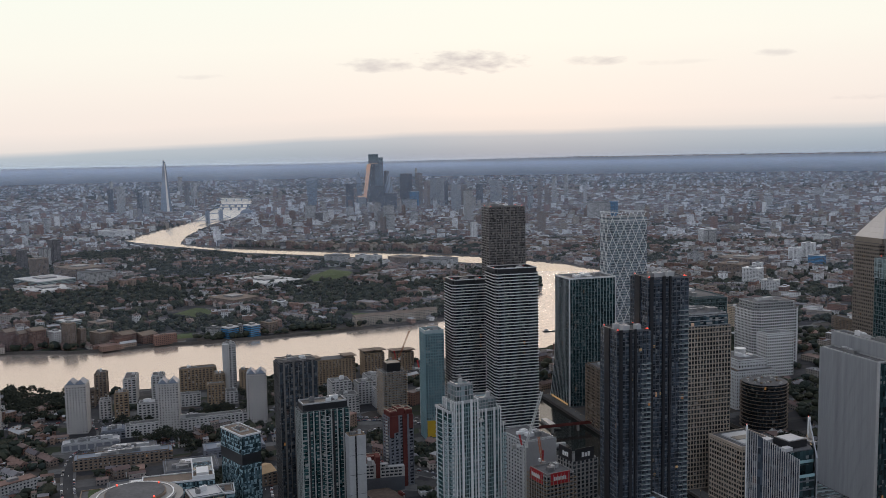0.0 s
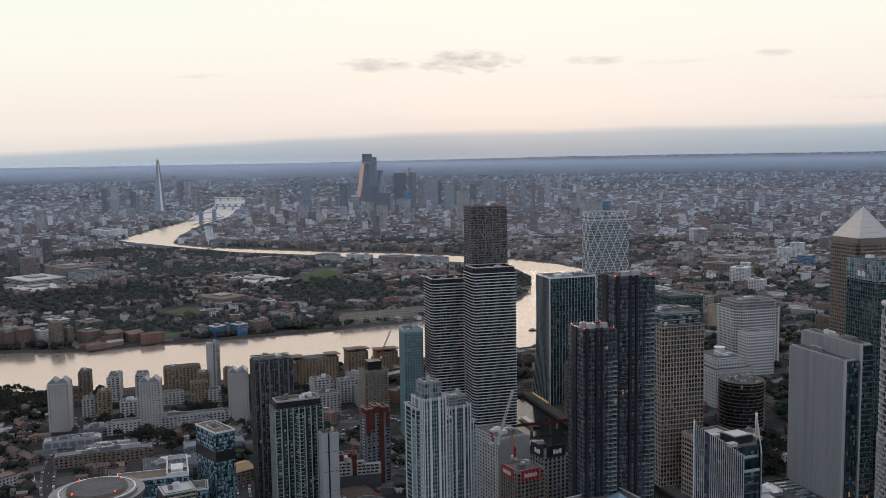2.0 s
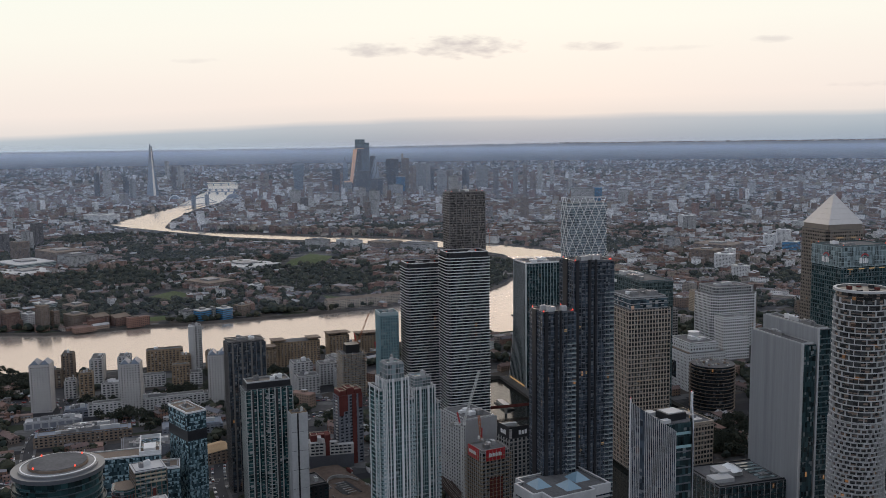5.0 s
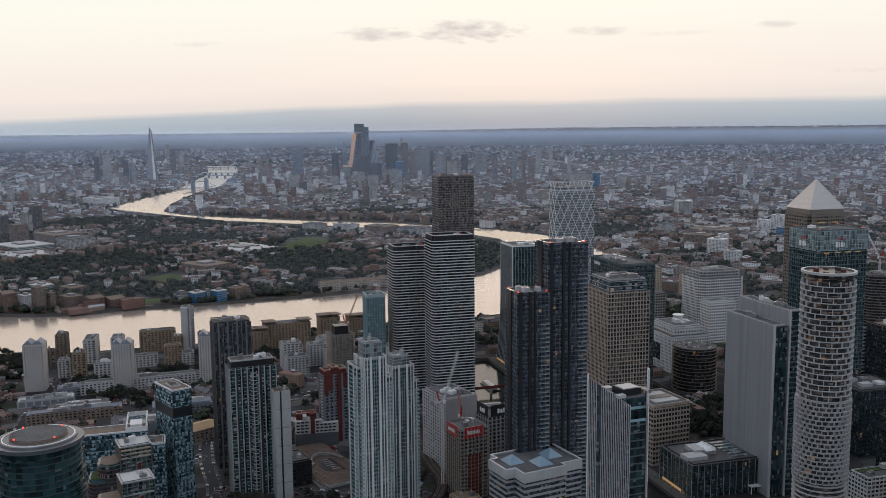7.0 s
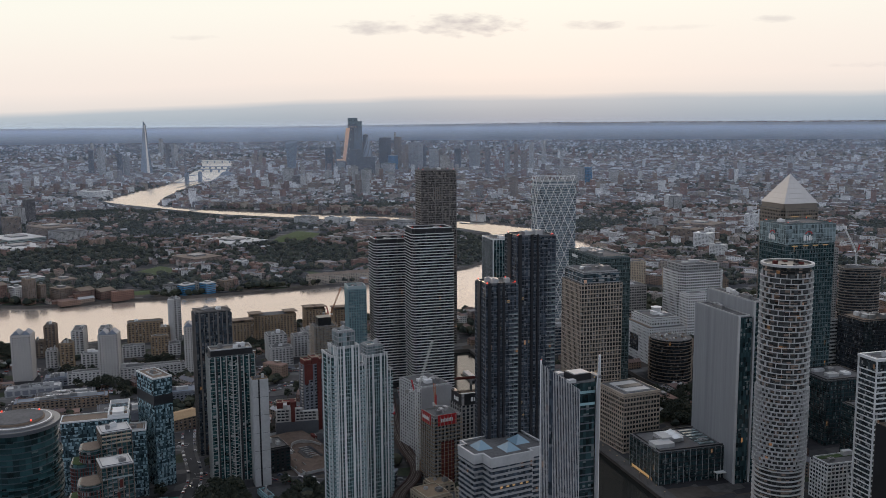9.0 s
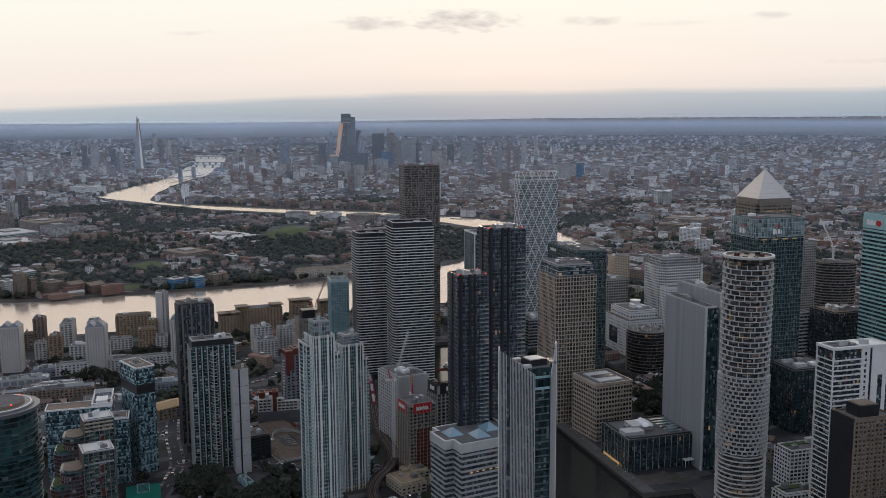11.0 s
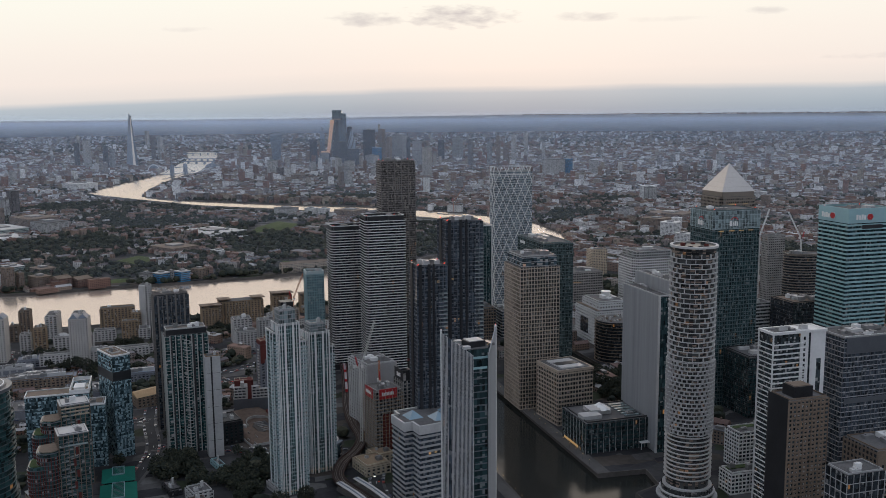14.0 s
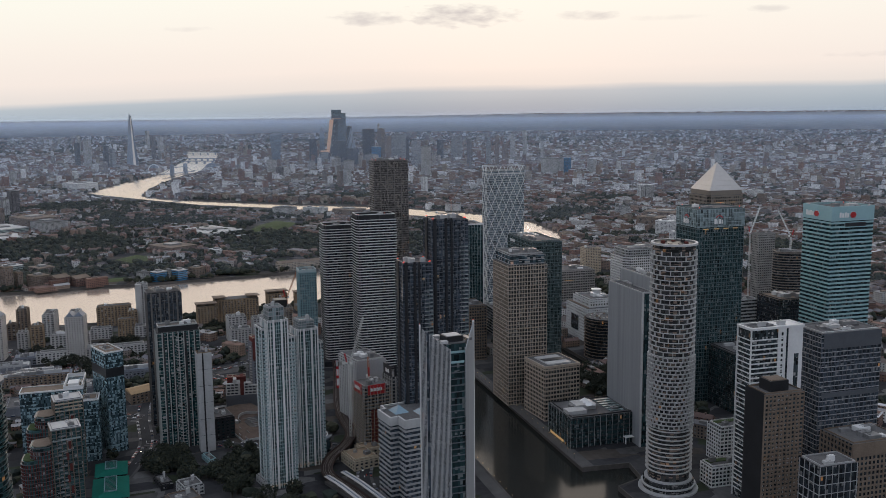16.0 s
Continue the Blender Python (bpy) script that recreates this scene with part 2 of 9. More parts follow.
def offset_pts(pts, d):
    """Moves an outline outwards by d."""
    out, n = [], len(pts)
    for i in range(n):
        p, q, r = Vector(pts[i - 1]), Vector(pts[i]), Vector(pts[(i + 1) % n])
        e1, e2 = (q - p).normalized(), (r - q).normalized()
        n1, n2 = Vector((e1.y, -e1.x)), Vector((e2.y, -e2.x))
        k = (n1 + n2) / max(0.3, 1 + n1.dot(n2))
        out.append((q.x + k.x * d, q.y + k.y * d))
    return out


def ring(bm, pts, out, z0, z1, deep=0.15):
    """A band round an outline, from deep inside it to out beyond it."""
    a, b = offset_pts(pts, -deep), offset_pts(pts, out)
    n = len(pts)
    vs = [[bm.verts.new((x, y, z)) for x, y in p] for p, z in ((a, z0), (b, z0), (b, z1), (a, z1))]
    for i in range(n):
        j = (i + 1) % n
        for k in range(3):
            bm.faces.new((vs[k][i], vs[k][j], vs[k + 1][j], vs[k + 1][i]))


def corner(nx, ny, w, d, turn=GRID):
    """The middle of a block of w by d metres whose south-east corner lies at nx, ny."""
    g = radians(turn)
    u, v = Vector((math.cos(g), math.sin(g))), Vector((-math.sin(g), math.cos(g)))
    c = Vector((nx, ny)) - u * w / 2 + v * d / 2
    return c.x, c.y


def along(pts, step):
    """Points and normals at even steps along each side of an outline."""
    res, n = [], len(pts)
    for i in range(n):
        p, q = Vector(pts[i]), Vector(pts[(i + 1) % n])
        ln = (q - p).length
        k = max(1, round(ln / step))
        e = (q - p) / ln
        for j in range(k):
            c = p + e * (ln * j / k)
            res.append((c.x, c.y, math.degrees(math.atan2(e.y, e.x)), i, j, k))
    return res


GROUND = 5.0
SINGLE = 880.0  # storey bands and piers farther off than this stay in one mesh
ROOF = shade("roof_felt", (0.12, 0.118, 0.118), 0.85, vary=0.4, scale=0.25, bump=0.2)
PLANT = shade("plant_metal", (0.22, 0.22, 0.22), 0.5, metal=0.3, vary=0.3, scale=0.6)
PALE = shade("pale_panel", (0.44, 0.44, 0.435), 0.5, vary=0.18, scale=0.2)
WHITE = shade("white_cladding", (0.70, 0.70, 0.69), 0.45, vary=0.12, scale=0.2)
DARKMETAL = shade("dark_metal", (0.035, 0.036, 0.04), 0.35, metal=0.4, vary=0.3, scale=0.3)
CONCRETE = shade("concrete", (0.30, 0.29, 0.275), 0.85, vary=0.3, scale=0.35, bump=0.15)
REDLAMP = bpy.data.materials.new("red_lamp")
REDLAMP.use_nodes = True
REDLAMP.node_tree.nodes["Principled BSDF"].inputs["Base Color"].default_value = (0.6, 0.03, 0.02, 1)
REDLAMP.node_tree.nodes["Principled BSDF"].inputs["Emission Color"].default_value = (1, 0.08, 0.04, 1)
REDLAMP.node_tree.nodes["Principled BSDF"].inputs["Emission Strength"].default_value = 1.6


def roof_kit(parent, w, d, z, seed=0, amount=1.0, screen=None, beacons=False):
    """Plant boxes, a low parapet, ducts and a lift overrun on a flat roof."""
    rnd = random.Random(seed)
    bm = bmesh.new()
    ring(bm, rect_pts(w - 0.3, d - 0.3), 0.15, z - 0.2, z + 1.1, 0.35)
    part("parapet", bm, screen or PALE, parent)
    for i in range(int(4 * amount)):
        bw, bd, bh = rnd.uniform(0.10, 0.26) * w, rnd.uniform(0.10, 0.26) * d, rnd.uniform(1.4, 4.2)
        x, y = rnd.uniform(-0.30, 0.30) * w, rnd.uniform(-0.30, 0.30) * d
        bm = bmesh.new()
        box(bm, -bw / 2, -bd / 2, 0, bw / 2, bd / 2, bh)
        for k in range(rnd.randint(1, 3)):
            fx, fy, r = rnd.uniform(-0.3, 0.3) * bw, rnd.uniform(-0.3, 0.3) * bd, rnd.uniform(0.5, 1.1)
            prism(bm, [(fx + a, fy + b) for a, b in round_pts(r, 10)], bh + 0.002, bh + 0.6, False)
        part("plant_unit", bm, PLANT if rnd.random() < 0.5 else PALE if rnd.random() < 0.7 else WHITE, parent, at=(x, y, z))
    if beacons:
        for sx in (-1, 1):
            for sy in (-1, 1):
                bm = bmesh.new()
                bmesh.ops.create_icosphere(bm, subdivisions=1, radius=0.45)
                part("warning_light", bm, REDLAMP, parent, at=(sx * w * 0.46, sy * d * 0.46, z + 1.6))


def tower(name, x, y, pts, z1, label, glass, band, band_h=1.0, band_out=0.25, floor_h=3.6, pier=None, bay=3.0, pier_w=0.5, pier_out=0.3, z0=GROUND, turn=GRID, first=0,
          category="tower", kit=1.0, group="", seed=1, beacons=False, roof=ROOF, pier_top=None, band_every=1, skip_top=0.0, most=52):
    """A storeyed block: glazed body, a spandrel band each storey, upright piers each bay, a flat roof with its plant."""
    e = thing(name, x, y, 0, label, category, group, turn)
    bm = bmesh.new()
    prism(bm, pts, z0, z1 - 0.05)
    part("glazed_body", bm, glass, e)
    bm = bmesh.new()
    prism(bm, offset_pts(pts, -0.2), z1 - 0.04, z1 + 0.25)
    part("roof", bm, roof, e)
    n = int((z1 - z0 - skip_top) / floor_h)
    near = math.hypot(x - EYE.x, y - EYE.y) < SINGLE
    if band:
        spots = [min(z0 + k * floor_h, z1 - band_h) for k in range(first, n + 1, band_every)]
        bm = bmesh.new()
        if near:
            ring(bm, pts, band_out, 0, band_h)
            me = mesh_of(bm, "floor_band")
            for z in spots:
                part("floor_band", me, band, e, at=(0, 0, z))
        else:
            for z in spots:
                ring(bm, pts, band_out, z, z + band_h)
            part("banding", bm, band, e, kind="stuff")
    if pier:
        top = pier_top or z1
        if near:
            me = boxmesh("pier", -pier_w / 2, -pier_out, z0, pier_w / 2, 0.1, top)
            reach = sum((Vector(p) - Vector(q)).length for p, q in zip(pts, pts[1:] + pts[:1]))
            for px, py, a, i, j, k in along(pts, max(bay, reach / most)):
                part("pier", me, pier, e, at=(px, py, 0), turn=a)
        else:
            bm = bmesh.new()
            for px, py, a, i, j, k in along(pts, bay):
                c, s = math.cos(radians(a)), math.sin(radians(a))
                prism(bm, [(px + c * u - s * v, py + s * u + c * v) for u, v in ((-pier_w / 2, -pier_out), (pier_w / 2, -pier_out), (pier_w / 2, 0.1), (-pier_w / 2, 0.1))], z0, top)
            part("facade_relief", bm, pier, e, kind="stuff")
    if kit:
        xs, ys = [p[0] for p in pts], [p[1] for p in pts]
        roof_kit(e, (max(xs) - min(xs)) * 0.93, (max(ys) - min(ys)) * 0.93, z1 + 0.25, seed, kit, band or PALE, beacons)
    return e

# ---- river, docks and ground ----
from mathutils.geometry import delaunay_2d_cdt

SOUTH_BANK = [(-930, -2600), (-925, -1400), (-930, -860), (-912, -815), (-880, -762), (-868, -700), (-866, -665), (-874, -622), (-859, -570), (-854, -534), (-847, -446), (-841, -340), (-842, -281), (-846, -172), (-865, -60), (-920, 70), (-985, 150), (-1102, 240), (-1250, 330),
              (-1400, 372), (-1560, 345), (-1690, 262), (-1804, 173), (-2038, 9), (-2253, -166), (-2564, -307), (-2838, -421), (-2968, -456), (-3405, -283), (-3843, -67), (-4469, 132), (-5500, 420), (-6640, 632)]
NORTH_BANK = [(-6430, 846), (-5560, 640), (-4860, 459), (-3986, 179), (-3583, -12), (-3022, -209), (-2738, -278), (-2612, -241), (-2449, -140), (-2343, -51), (-2143, 116), (-1960, 310),
              (-1760, 430), (-1622, 500), (-1468, 540), (-1300, 545), (-1120, 500), (-960, 420), (-800, 290), (-660, 150), (-570, 20), (-535, -90), (-535, -200), (-548, -300), (-566, -400), (-560, -470), (-550, -560),
              (-575, -738), (-600, -800), (-646, -860), (-640, -1400), (-620, -2600)]
RIVER = SOUTH_BANK + NORTH_BANK
SOUTH_DOCK = [(222, -331), (7, -294), (-300, -245), (-313, -325), (30, -382), (480, -453), (500, -366), (268, -328), (262, -300), (232, -290)]
MIDDLE_DOCK = [(-20, -190), (-330, -140), (-322, -92), (-10, -140)]
WATERS = [("river_water", RIVER), ("dock_water", SOUTH_DOCK), ("dock_water", MIDDLE_DOCK)]


def inside(x, y, poly):
    hit, n = False, len(poly)
    for i in range(n):
        (x1, y1), (x2, y2) = poly[i - 1], poly[i]
        if (y1 > y) != (y2 > y) and x < (x2 - x1) * (y - y1) / (y2 - y1) + x1:
            hit = not hit
    return hit


def wet(x, y):
    return any(inside(x, y, p) for _, p in WATERS)


def refine(poly, step):
    out = []
    for i in range(len(poly)):
        p, q = Vector(poly[i]), Vector(poly[(i + 1) % len(poly)])
        k = max(1, int((q - p).length / step))
        out += [tuple(p.lerp(q, j / k)) for j in range(k)]
    return out


def rise(x, y):
    """Low hills north-west of the city, past twelve kilometres."""
    d = math.hypot(x - EYE.x, y - EYE.y)
    if d < 11000:
        return 0.0
    az = math.degrees(math.atan2(x - EYE.x, y - EYE.y)) % 360 - 295
    north = min(1.0, max(0.12, (az + 8) / 16))
    k = min(1.0, (d - 11000) / 8000)
    return north * (1 + 0.35 * noise.noise((x / 3500, y / 3500, 2.0))) * 118 * k * k * (3 - 2 * k)


def far_ground(x, y):
    """The ground under the far city lies a little behind its buildings, along the same lines of sight."""
    p = Vector(squeeze(x, y, GROUND + rise(x, y)))
    k = min(1.0, max(0.0, (math.hypot(x - EYE.x, y - EYE.y) - 6300) / 2500))
    return tuple(EYE + (p - EYE) * (1 + 0.006 * k)) if k else tuple(p)


def build_ground():
    pts, edges = [], []
    for _, p in WATERS:
        r = refine(p, 90)
        n0 = len(pts)
        pts += [Vector(q) for q in r]
        edges += [(n0 + i, n0 + (i + 1) % len(r)) for i in range(len(r))]
    rad = 60.0
    while rad < 42000:
        n = 72 if rad < 3000 else 120
        for i in range(n):
            a = 2 * math.pi * (i + 0.5 * (len(pts) % 2)) / n
            pts.append(Vector((EYE.x + rad * math.cos(a), EYE.y + rad * math.sin(a))))
        rad *= 1.16 if rad < 2500 else 1.09
    rad = 3000.0
    while rad < 42000:
        for i in range(150):
            a = radians(295 - 37 + 74 * (i + 0.5) / 150)
            pts.append(Vector((EYE.x + rad * math.sin(a), EYE.y + rad * math.cos(a))))
        rad *= 1.032
    co, _, faces, *_ = delaunay_2d_cdt(pts, edges, [], 0, 0.01)
    keep = []
    for f in faces:
        c = sum((co[i] for i in f), Vector((0, 0))) / len(f)
        if not wet(c.x, c.y):
            keep.append(f)
    me = bpy.data.meshes.new("ground")
    me.from_pydata([far_ground(c.x, c.y) for c in co], [], keep)
    g = new("ground", me)
    me.materials.append(EARTH)
    tagged(g, "city ground of streets, yards and worn grass", "ground", kind="structure")
    for name, poly in WATERS:
        r = refine(poly, 60)
        vs, es = [Vector(q) for q in r], [(i, (i + 1) % len(r)) for i in range(len(r))]
        co, _, faces, *_ = delaunay_2d_cdt(vs, es, [], 1, 0.01)
        faces = [f for f in faces if inside(*(sum((co[i] for i in f), Vector((0, 0))) / len(f)), poly)]
        me = bpy.data.meshes.new(name)
        me.from_pydata([squeeze(c.x, c.y, 1.0) for c in co], [], faces)
        for f in me.polygons:
            if f.normal.z < 0:
                f.flip()
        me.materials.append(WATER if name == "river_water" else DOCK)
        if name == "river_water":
            # farther reaches take paler copies with the sky's brightness put in
            me.materials.append(BRIGHTWATER)
            me.materials.append(PAINTEDWATER)
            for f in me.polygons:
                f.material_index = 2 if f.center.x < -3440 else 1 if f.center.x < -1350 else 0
        w = new(name, me)
        tagged(w, "calm river water with evening sky sheen, painted on the upper reach" if name == "river_water" else "dark still dock water between stone quays", "water", kind="structure")
        # embankment wall with a coping
        bm = bmesh.new()
        m = len(r)
        for i in range(m):
            a, b = Vector(r[i]), Vector(r[(i + 1) % m])
            e = (b - a).normalized()
            nrm = Vector((-e.y, e.x)) * 0.9
            if inside(*((a + b) / 2 + nrm * 0.1), poly):
                nrm = -nrm
            lo, hi = -1.5, GROUND + (0.9 if name == "river_water" else 0.35)
            q = [(a, lo), (b, lo), (b, hi), (a, hi), (a + nrm, hi), (b + nrm, hi), (a + nrm, GROUND - 0.5), (b + nrm, GROUND - 0.5)]
            v = [bm.verts.new(squeeze(p.x, p.y, z)) for p, z in q]
            bm.faces.new((v[0], v[1], v[2], v[3]))
            bm.faces.new((v[3], v[2], v[5], v[4]))
            bm.faces.new((v[4], v[5], v[7], v[6]))
        wall = new("embankment", mesh_of(bm, "embankment"))
        wall.data.materials.append(QUAY)
        tagged(wall, "weathered stone river wall with a pale coping" if name == "river_water" else "grey stone dock edge with coping", "embankment", kind="structure")


EARTH = shade("earth", (0.05, 0.05, 0.05), 0.95, vary=0.45, scale=0.08)


def patchwork(m):
    """Yards, lots, worn grass and paving: a tone of its own for each plot of ground."""
    nt = m.node_tree
    N, L = nt.nodes.new, nt.links.new
    mul = nt.nodes["Principled BSDF"].inputs["Base Color"].links[0].from_node
    tc, mp, vo, rp = N("ShaderNodeTexCoord"), N("ShaderNodeMapping"), N("ShaderNodeTexVoronoi"), N("ShaderNodeValToRGB")
    mp.inputs["Rotation"].default_value = (0, 0, 0.15)
    mp.inputs["Scale"].default_value = (1.0, 0.55, 0.0)
    L(tc.outputs["Object"], mp.inputs[0])
    L(mp.outputs[0], vo.inputs["Vector"])
    vo.distance = "CHEBYCHEV"
    vo.inputs["Scale"].default_value = 0.055
    L(vo.outputs["Color"], rp.inputs[0])
    rp.color_ramp.interpolation = "CONSTANT"
    tones = [(0.040, 0.040, 0.043), (0.055, 0.054, 0.055), (0.036, 0.044, 0.027), (0.085, 0.082, 0.080), (0.034, 0.034, 0.037), (0.070, 0.060, 0.052), (0.12, 0.118, 0.115), (0.045, 0.045, 0.048)]
    e = rp.color_ramp.elements
    while len(e) < len(tones):
        e.new(0.5)
    for i, (el, c) in enumerate(zip(e, tones)):
        el.position, el.color = 0.15 + 0.7 * i / len(tones), (*c, 1)
    L(rp.outputs[0], mul.inputs[6])


patchwork(EARTH)
QUAY = shade("quay_stone", (0.10, 0.092, 0.085), 0.85, vary=0.4, scale=0.12, bump=0.2)


def water_surface(name, color, rough, ripple, ior, slope=(0, 0, 1), metal=0.0):
    m = bpy.data.materials.new(name)
    m.use_nodes = True
    nt = m.node_tree
    b = nt.nodes["Principled BSDF"]
    b.inputs["Base Color"].default_value = (*color, 1)
    b.inputs["Roughness"].default_value, b.inputs["IOR"].default_value, b.inputs["Metallic"].default_value = rough, ior, metal
    tc, n1, n2 = nt.nodes.new("ShaderNodeTexCoord"), nt.nodes.new("ShaderNodeTexNoise"), nt.nodes.new("ShaderNodeTexNoise")
    n1.inputs["Scale"].default_value, n1.inputs["Detail"].default_value = 0.03, 3
    n2.inputs["Scale"].default_value, n2.inputs["Detail"].default_value = 0.25, 3
    mx, bp = nt.nodes.new("ShaderNodeMath"), nt.nodes.new("ShaderNodeBump")
    mx.operation = "MULTIPLY_ADD"
    mx.inputs[1].default_value = 0.25
    for n in (n1, n2):
        nt.links.new(tc.outputs["Object"], n.inputs["Vector"])
    nt.links.new(n2.outputs[0], mx.inputs[0])
    nt.links.new(n1.outputs[0], mx.inputs[2])
    nt.links.new(mx.outputs[0], bp.inputs["Height"])
    bp.inputs["Strength"].default_value, bp.inputs["Distance"].default_value = ripple, 1.0
    # shading normal leaned by slope, so the water mirrors higher, brighter sky
    lean = nt.nodes.new("ShaderNodeCombineXYZ")
    for i, v in enumerate(slope):
        lean.inputs[i].default_value = v
    nt.links.new(lean.outputs[0], bp.inputs["Normal"])
    nt.links.new(bp.outputs[0], b.inputs["Normal"])
    return m


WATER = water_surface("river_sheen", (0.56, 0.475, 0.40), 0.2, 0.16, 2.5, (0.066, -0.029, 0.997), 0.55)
# brightened copy: paler, more metal, leaned further towards the bright sky
BRIGHTWATER = water_surface("far_river_sheen", (0.62, 0.54, 0.43), 0.2, 0.1, 2.5, (0.16, -0.07, 0.984), 0.75)
# nearly matt copy: the sky's reflection is painted as a pale cream base
PAINTEDWATER = water_surface("upper_river_painted_sky", (0.95, 0.83, 0.66), 0.5, 0.1, 1.33, (0.0, 0.0, 1.0), 0.0)
DOCK = water_surface("dock_sheen", (0.02, 0.022, 0.02), 0.12, 0.1, 1.33)
build_ground()

# ---- towers of the business quarter ----
STONE_TAN = shade("tan_stone", (0.40, 0.33, 0.265), 0.6, vary=0.2, scale=0.25)
STEEL = shade("brushed_steel", (0.52, 0.49, 0.46), 0.42, metal=0.6, vary=0.1, scale=0.1)
STEEL_CLAD = shade("steel_cladding", (0.25, 0.212, 0.178), 0.4, metal=0.4, vary=0.15, scale=0.2)
TEALBAND = shade("teal_spandrel", (0.085, 0.125, 0.13), 0.3, vary=0.15, scale=0.2)
PALETEAL = shade("pale_teal_band", (0.30, 0.47, 0.495), 0.4, vary=0.1, scale=0.2)
GREYTEAL = shade("grey_teal_frame", (0.36, 0.44, 0.45), 0.45, vary=0.15, scale=0.2)
STREAKED = shade("streaked_grey_panel", (0.33, 0.34, 0.35), 0.45, metal=0.15, vary=0.2, scale=1.2, stretch=(1, 1, 0.02))
GREYRIB = shade("grey_rib", (0.36, 0.36, 0.36), 0.5, metal=0.1, vary=0.12, scale=0.2)
BRONZE = shade("dark_bronze", (0.19, 0.175, 0.165), 0.4, metal=0.3, vary=0.25, scale=0.2)
BROWN = shade("brown_brick", (0.20, 0.155, 0.12), 0.8, vary=0.3, scale=0.3, bump=0.1)
REDBRICK = shade("red_brick", (0.125, 0.038, 0.033), 0.85, vary=0.3, scale=0.4, bump=0.1)
GREEN_GLASS = glazing("sea_green_glass", (0.016, 0.042, 0.046), 3.0, 3.15, lit=0.002, blind=0.08, blind_color=(0.10, 0.14, 0.14))
G_DARK = glazing("dark_glass", (0.022, 0.028, 0.034), 1.5, 3.3, lit=0.002, blind=0.15, blind_color=(0.16, 0.16, 0.16))
G_SLATE = glazing("slate_glass", (0.045, 0.057, 0.072), 1.55, 3.3, rough=0.08, lit=0.004, blind=0.22, blind_color=(0.16, 0.17, 0.18))
SEABAND = shade("dark_sea_band", (0.05, 0.075, 0.085), 0.4, metal=0.2, vary=0.2, scale=0.3)
SLATEBAND = shade("slate_band", (0.12, 0.13, 0.145), 0.35, metal=0.3, vary=0.2, scale=0.3)
FRAMEGREY = shade("grey_green_frame", (0.36, 0.37, 0.35), 0.6, vary=0.2, scale=0.3)
G_LOFT = glazing("loft_glass", (0.05, 0.052, 0.052), 2.6, 2.2, lit=0.016, gain=0.7, blind=0.4, blind_color=(0.23, 0.165, 0.125))
G_PALEBAY = glazing("bay_glass", (0.032, 0.068, 0.07), 2.4, 3.05, rough=0.08, lit=0.003, blind=0.16)
G_TEAL = glazing("teal_glass", (0.02, 0.04, 0.044), 1.5, 4.0, rough=0.08, lit=0.003, blind=0.2, blind_color=(0.14, 0.16, 0.16))
G_BANK = glazing("bank_glass", (0.05, 0.068, 0.068), 1.5, 4.0, rough=0.08, lit=0.004, blind=0.15, blind_color=(0.16, 0.18, 0.17))
G_TAN = glazing("shaded_glass", (0.03, 0.033, 0.034), 1.5, 4.0, lit=0.004, blind=0.25, blind_color=(0.2, 0.19, 0.18))
G_BLUE = glazing("blue_glass", (0.05, 0.075, 0.09), 3.0, 3.6, lit=0.006, blind=0.3)
G_HOME = glazing("flat_glass", (0.035, 0.045, 0.05), 1.6, 3.0, lit=0.006, blind=0.3)
G_CROWN = glazing("crown_glass", (0.15, 0.19, 0.195), 3.0, 4.2, rough=0.2, lit=0, blind=0)
SIGNWHITE = shade("sign_white", (0.80, 0.80, 0.78), 0.4, vary=0.05)
SIGNRED = shade("sign_red", (0.45, 0.025, 0.03), 0.45, vary=0.08)
LAMPROW = bpy.data.materials.new("lamp_row")
LAMPROW.use_nodes = True
LAMPROW.node_tree.nodes["Principled BSDF"].inputs["Emission Color"].default_value = (1, 0.62, 0.25, 1)
LAMPROW.node_tree.nodes["Principled BSDF"].inputs["Emission Strength"].default_value = 0.30
LAMPROW.node_tree.nodes["Principled BSDF"].inputs["Base Color"].default_value = (0.12, 0.10, 0.08, 1)


def ribbed_face(e, w, d, z1):
    """Close metal ribs over both long sides of a slab."""
    for side in (-1, 1):
        bm = bmesh.new()
        y0 = side * d / 2
        box(bm, -w / 2, min(y0, y0 + side * 0.12), GROUND, w / 2, max(y0, y0 + side * 0.12), z1)
        for k in range(int(w)):
            u = -w / 2 + k + 0.5
            y1, y2 = y0 + side * 0.12, y0 + side * 0.24
            box(bm, u - 0.33, min(y1, y2), GROUND, u + 0.33, max(y1, y2), z1)
        part("ribbed_cladding", bm, STREAKED, e, "smooth grey ribbed cladding", kind="stuff")


def block(name, nx, ny, w, d, z1, label, glass, band, turn=GRID, **k):
    x, y = corner(nx, ny, w, d, turn)
    return tower(name, x, y, rect_pts(w, d), z1, label, glass, band, turn=turn, **k)


def slab_part(name, e, mat, x0, y0, z0, x1, y1, z1, label=""):
    bm = bmesh.new()
    box(bm, min(x0, x1), min(y0, y1), z0, max(x0, x1), max(y0, y1), z1)
    return part(name, bm, mat, e, label)


def on_face(face, w, d):
    """Where a sign on the east or south side stands: middle, direction of reading, outward."""
    if face == "east":
        return Vector((w / 2, 0, 0)), Vector((0, 1, 0)), Vector((1, 0, 0))
    return Vector((0, -d / 2, 0)), Vector((1, 0, 0)), Vector((0, -1, 0))


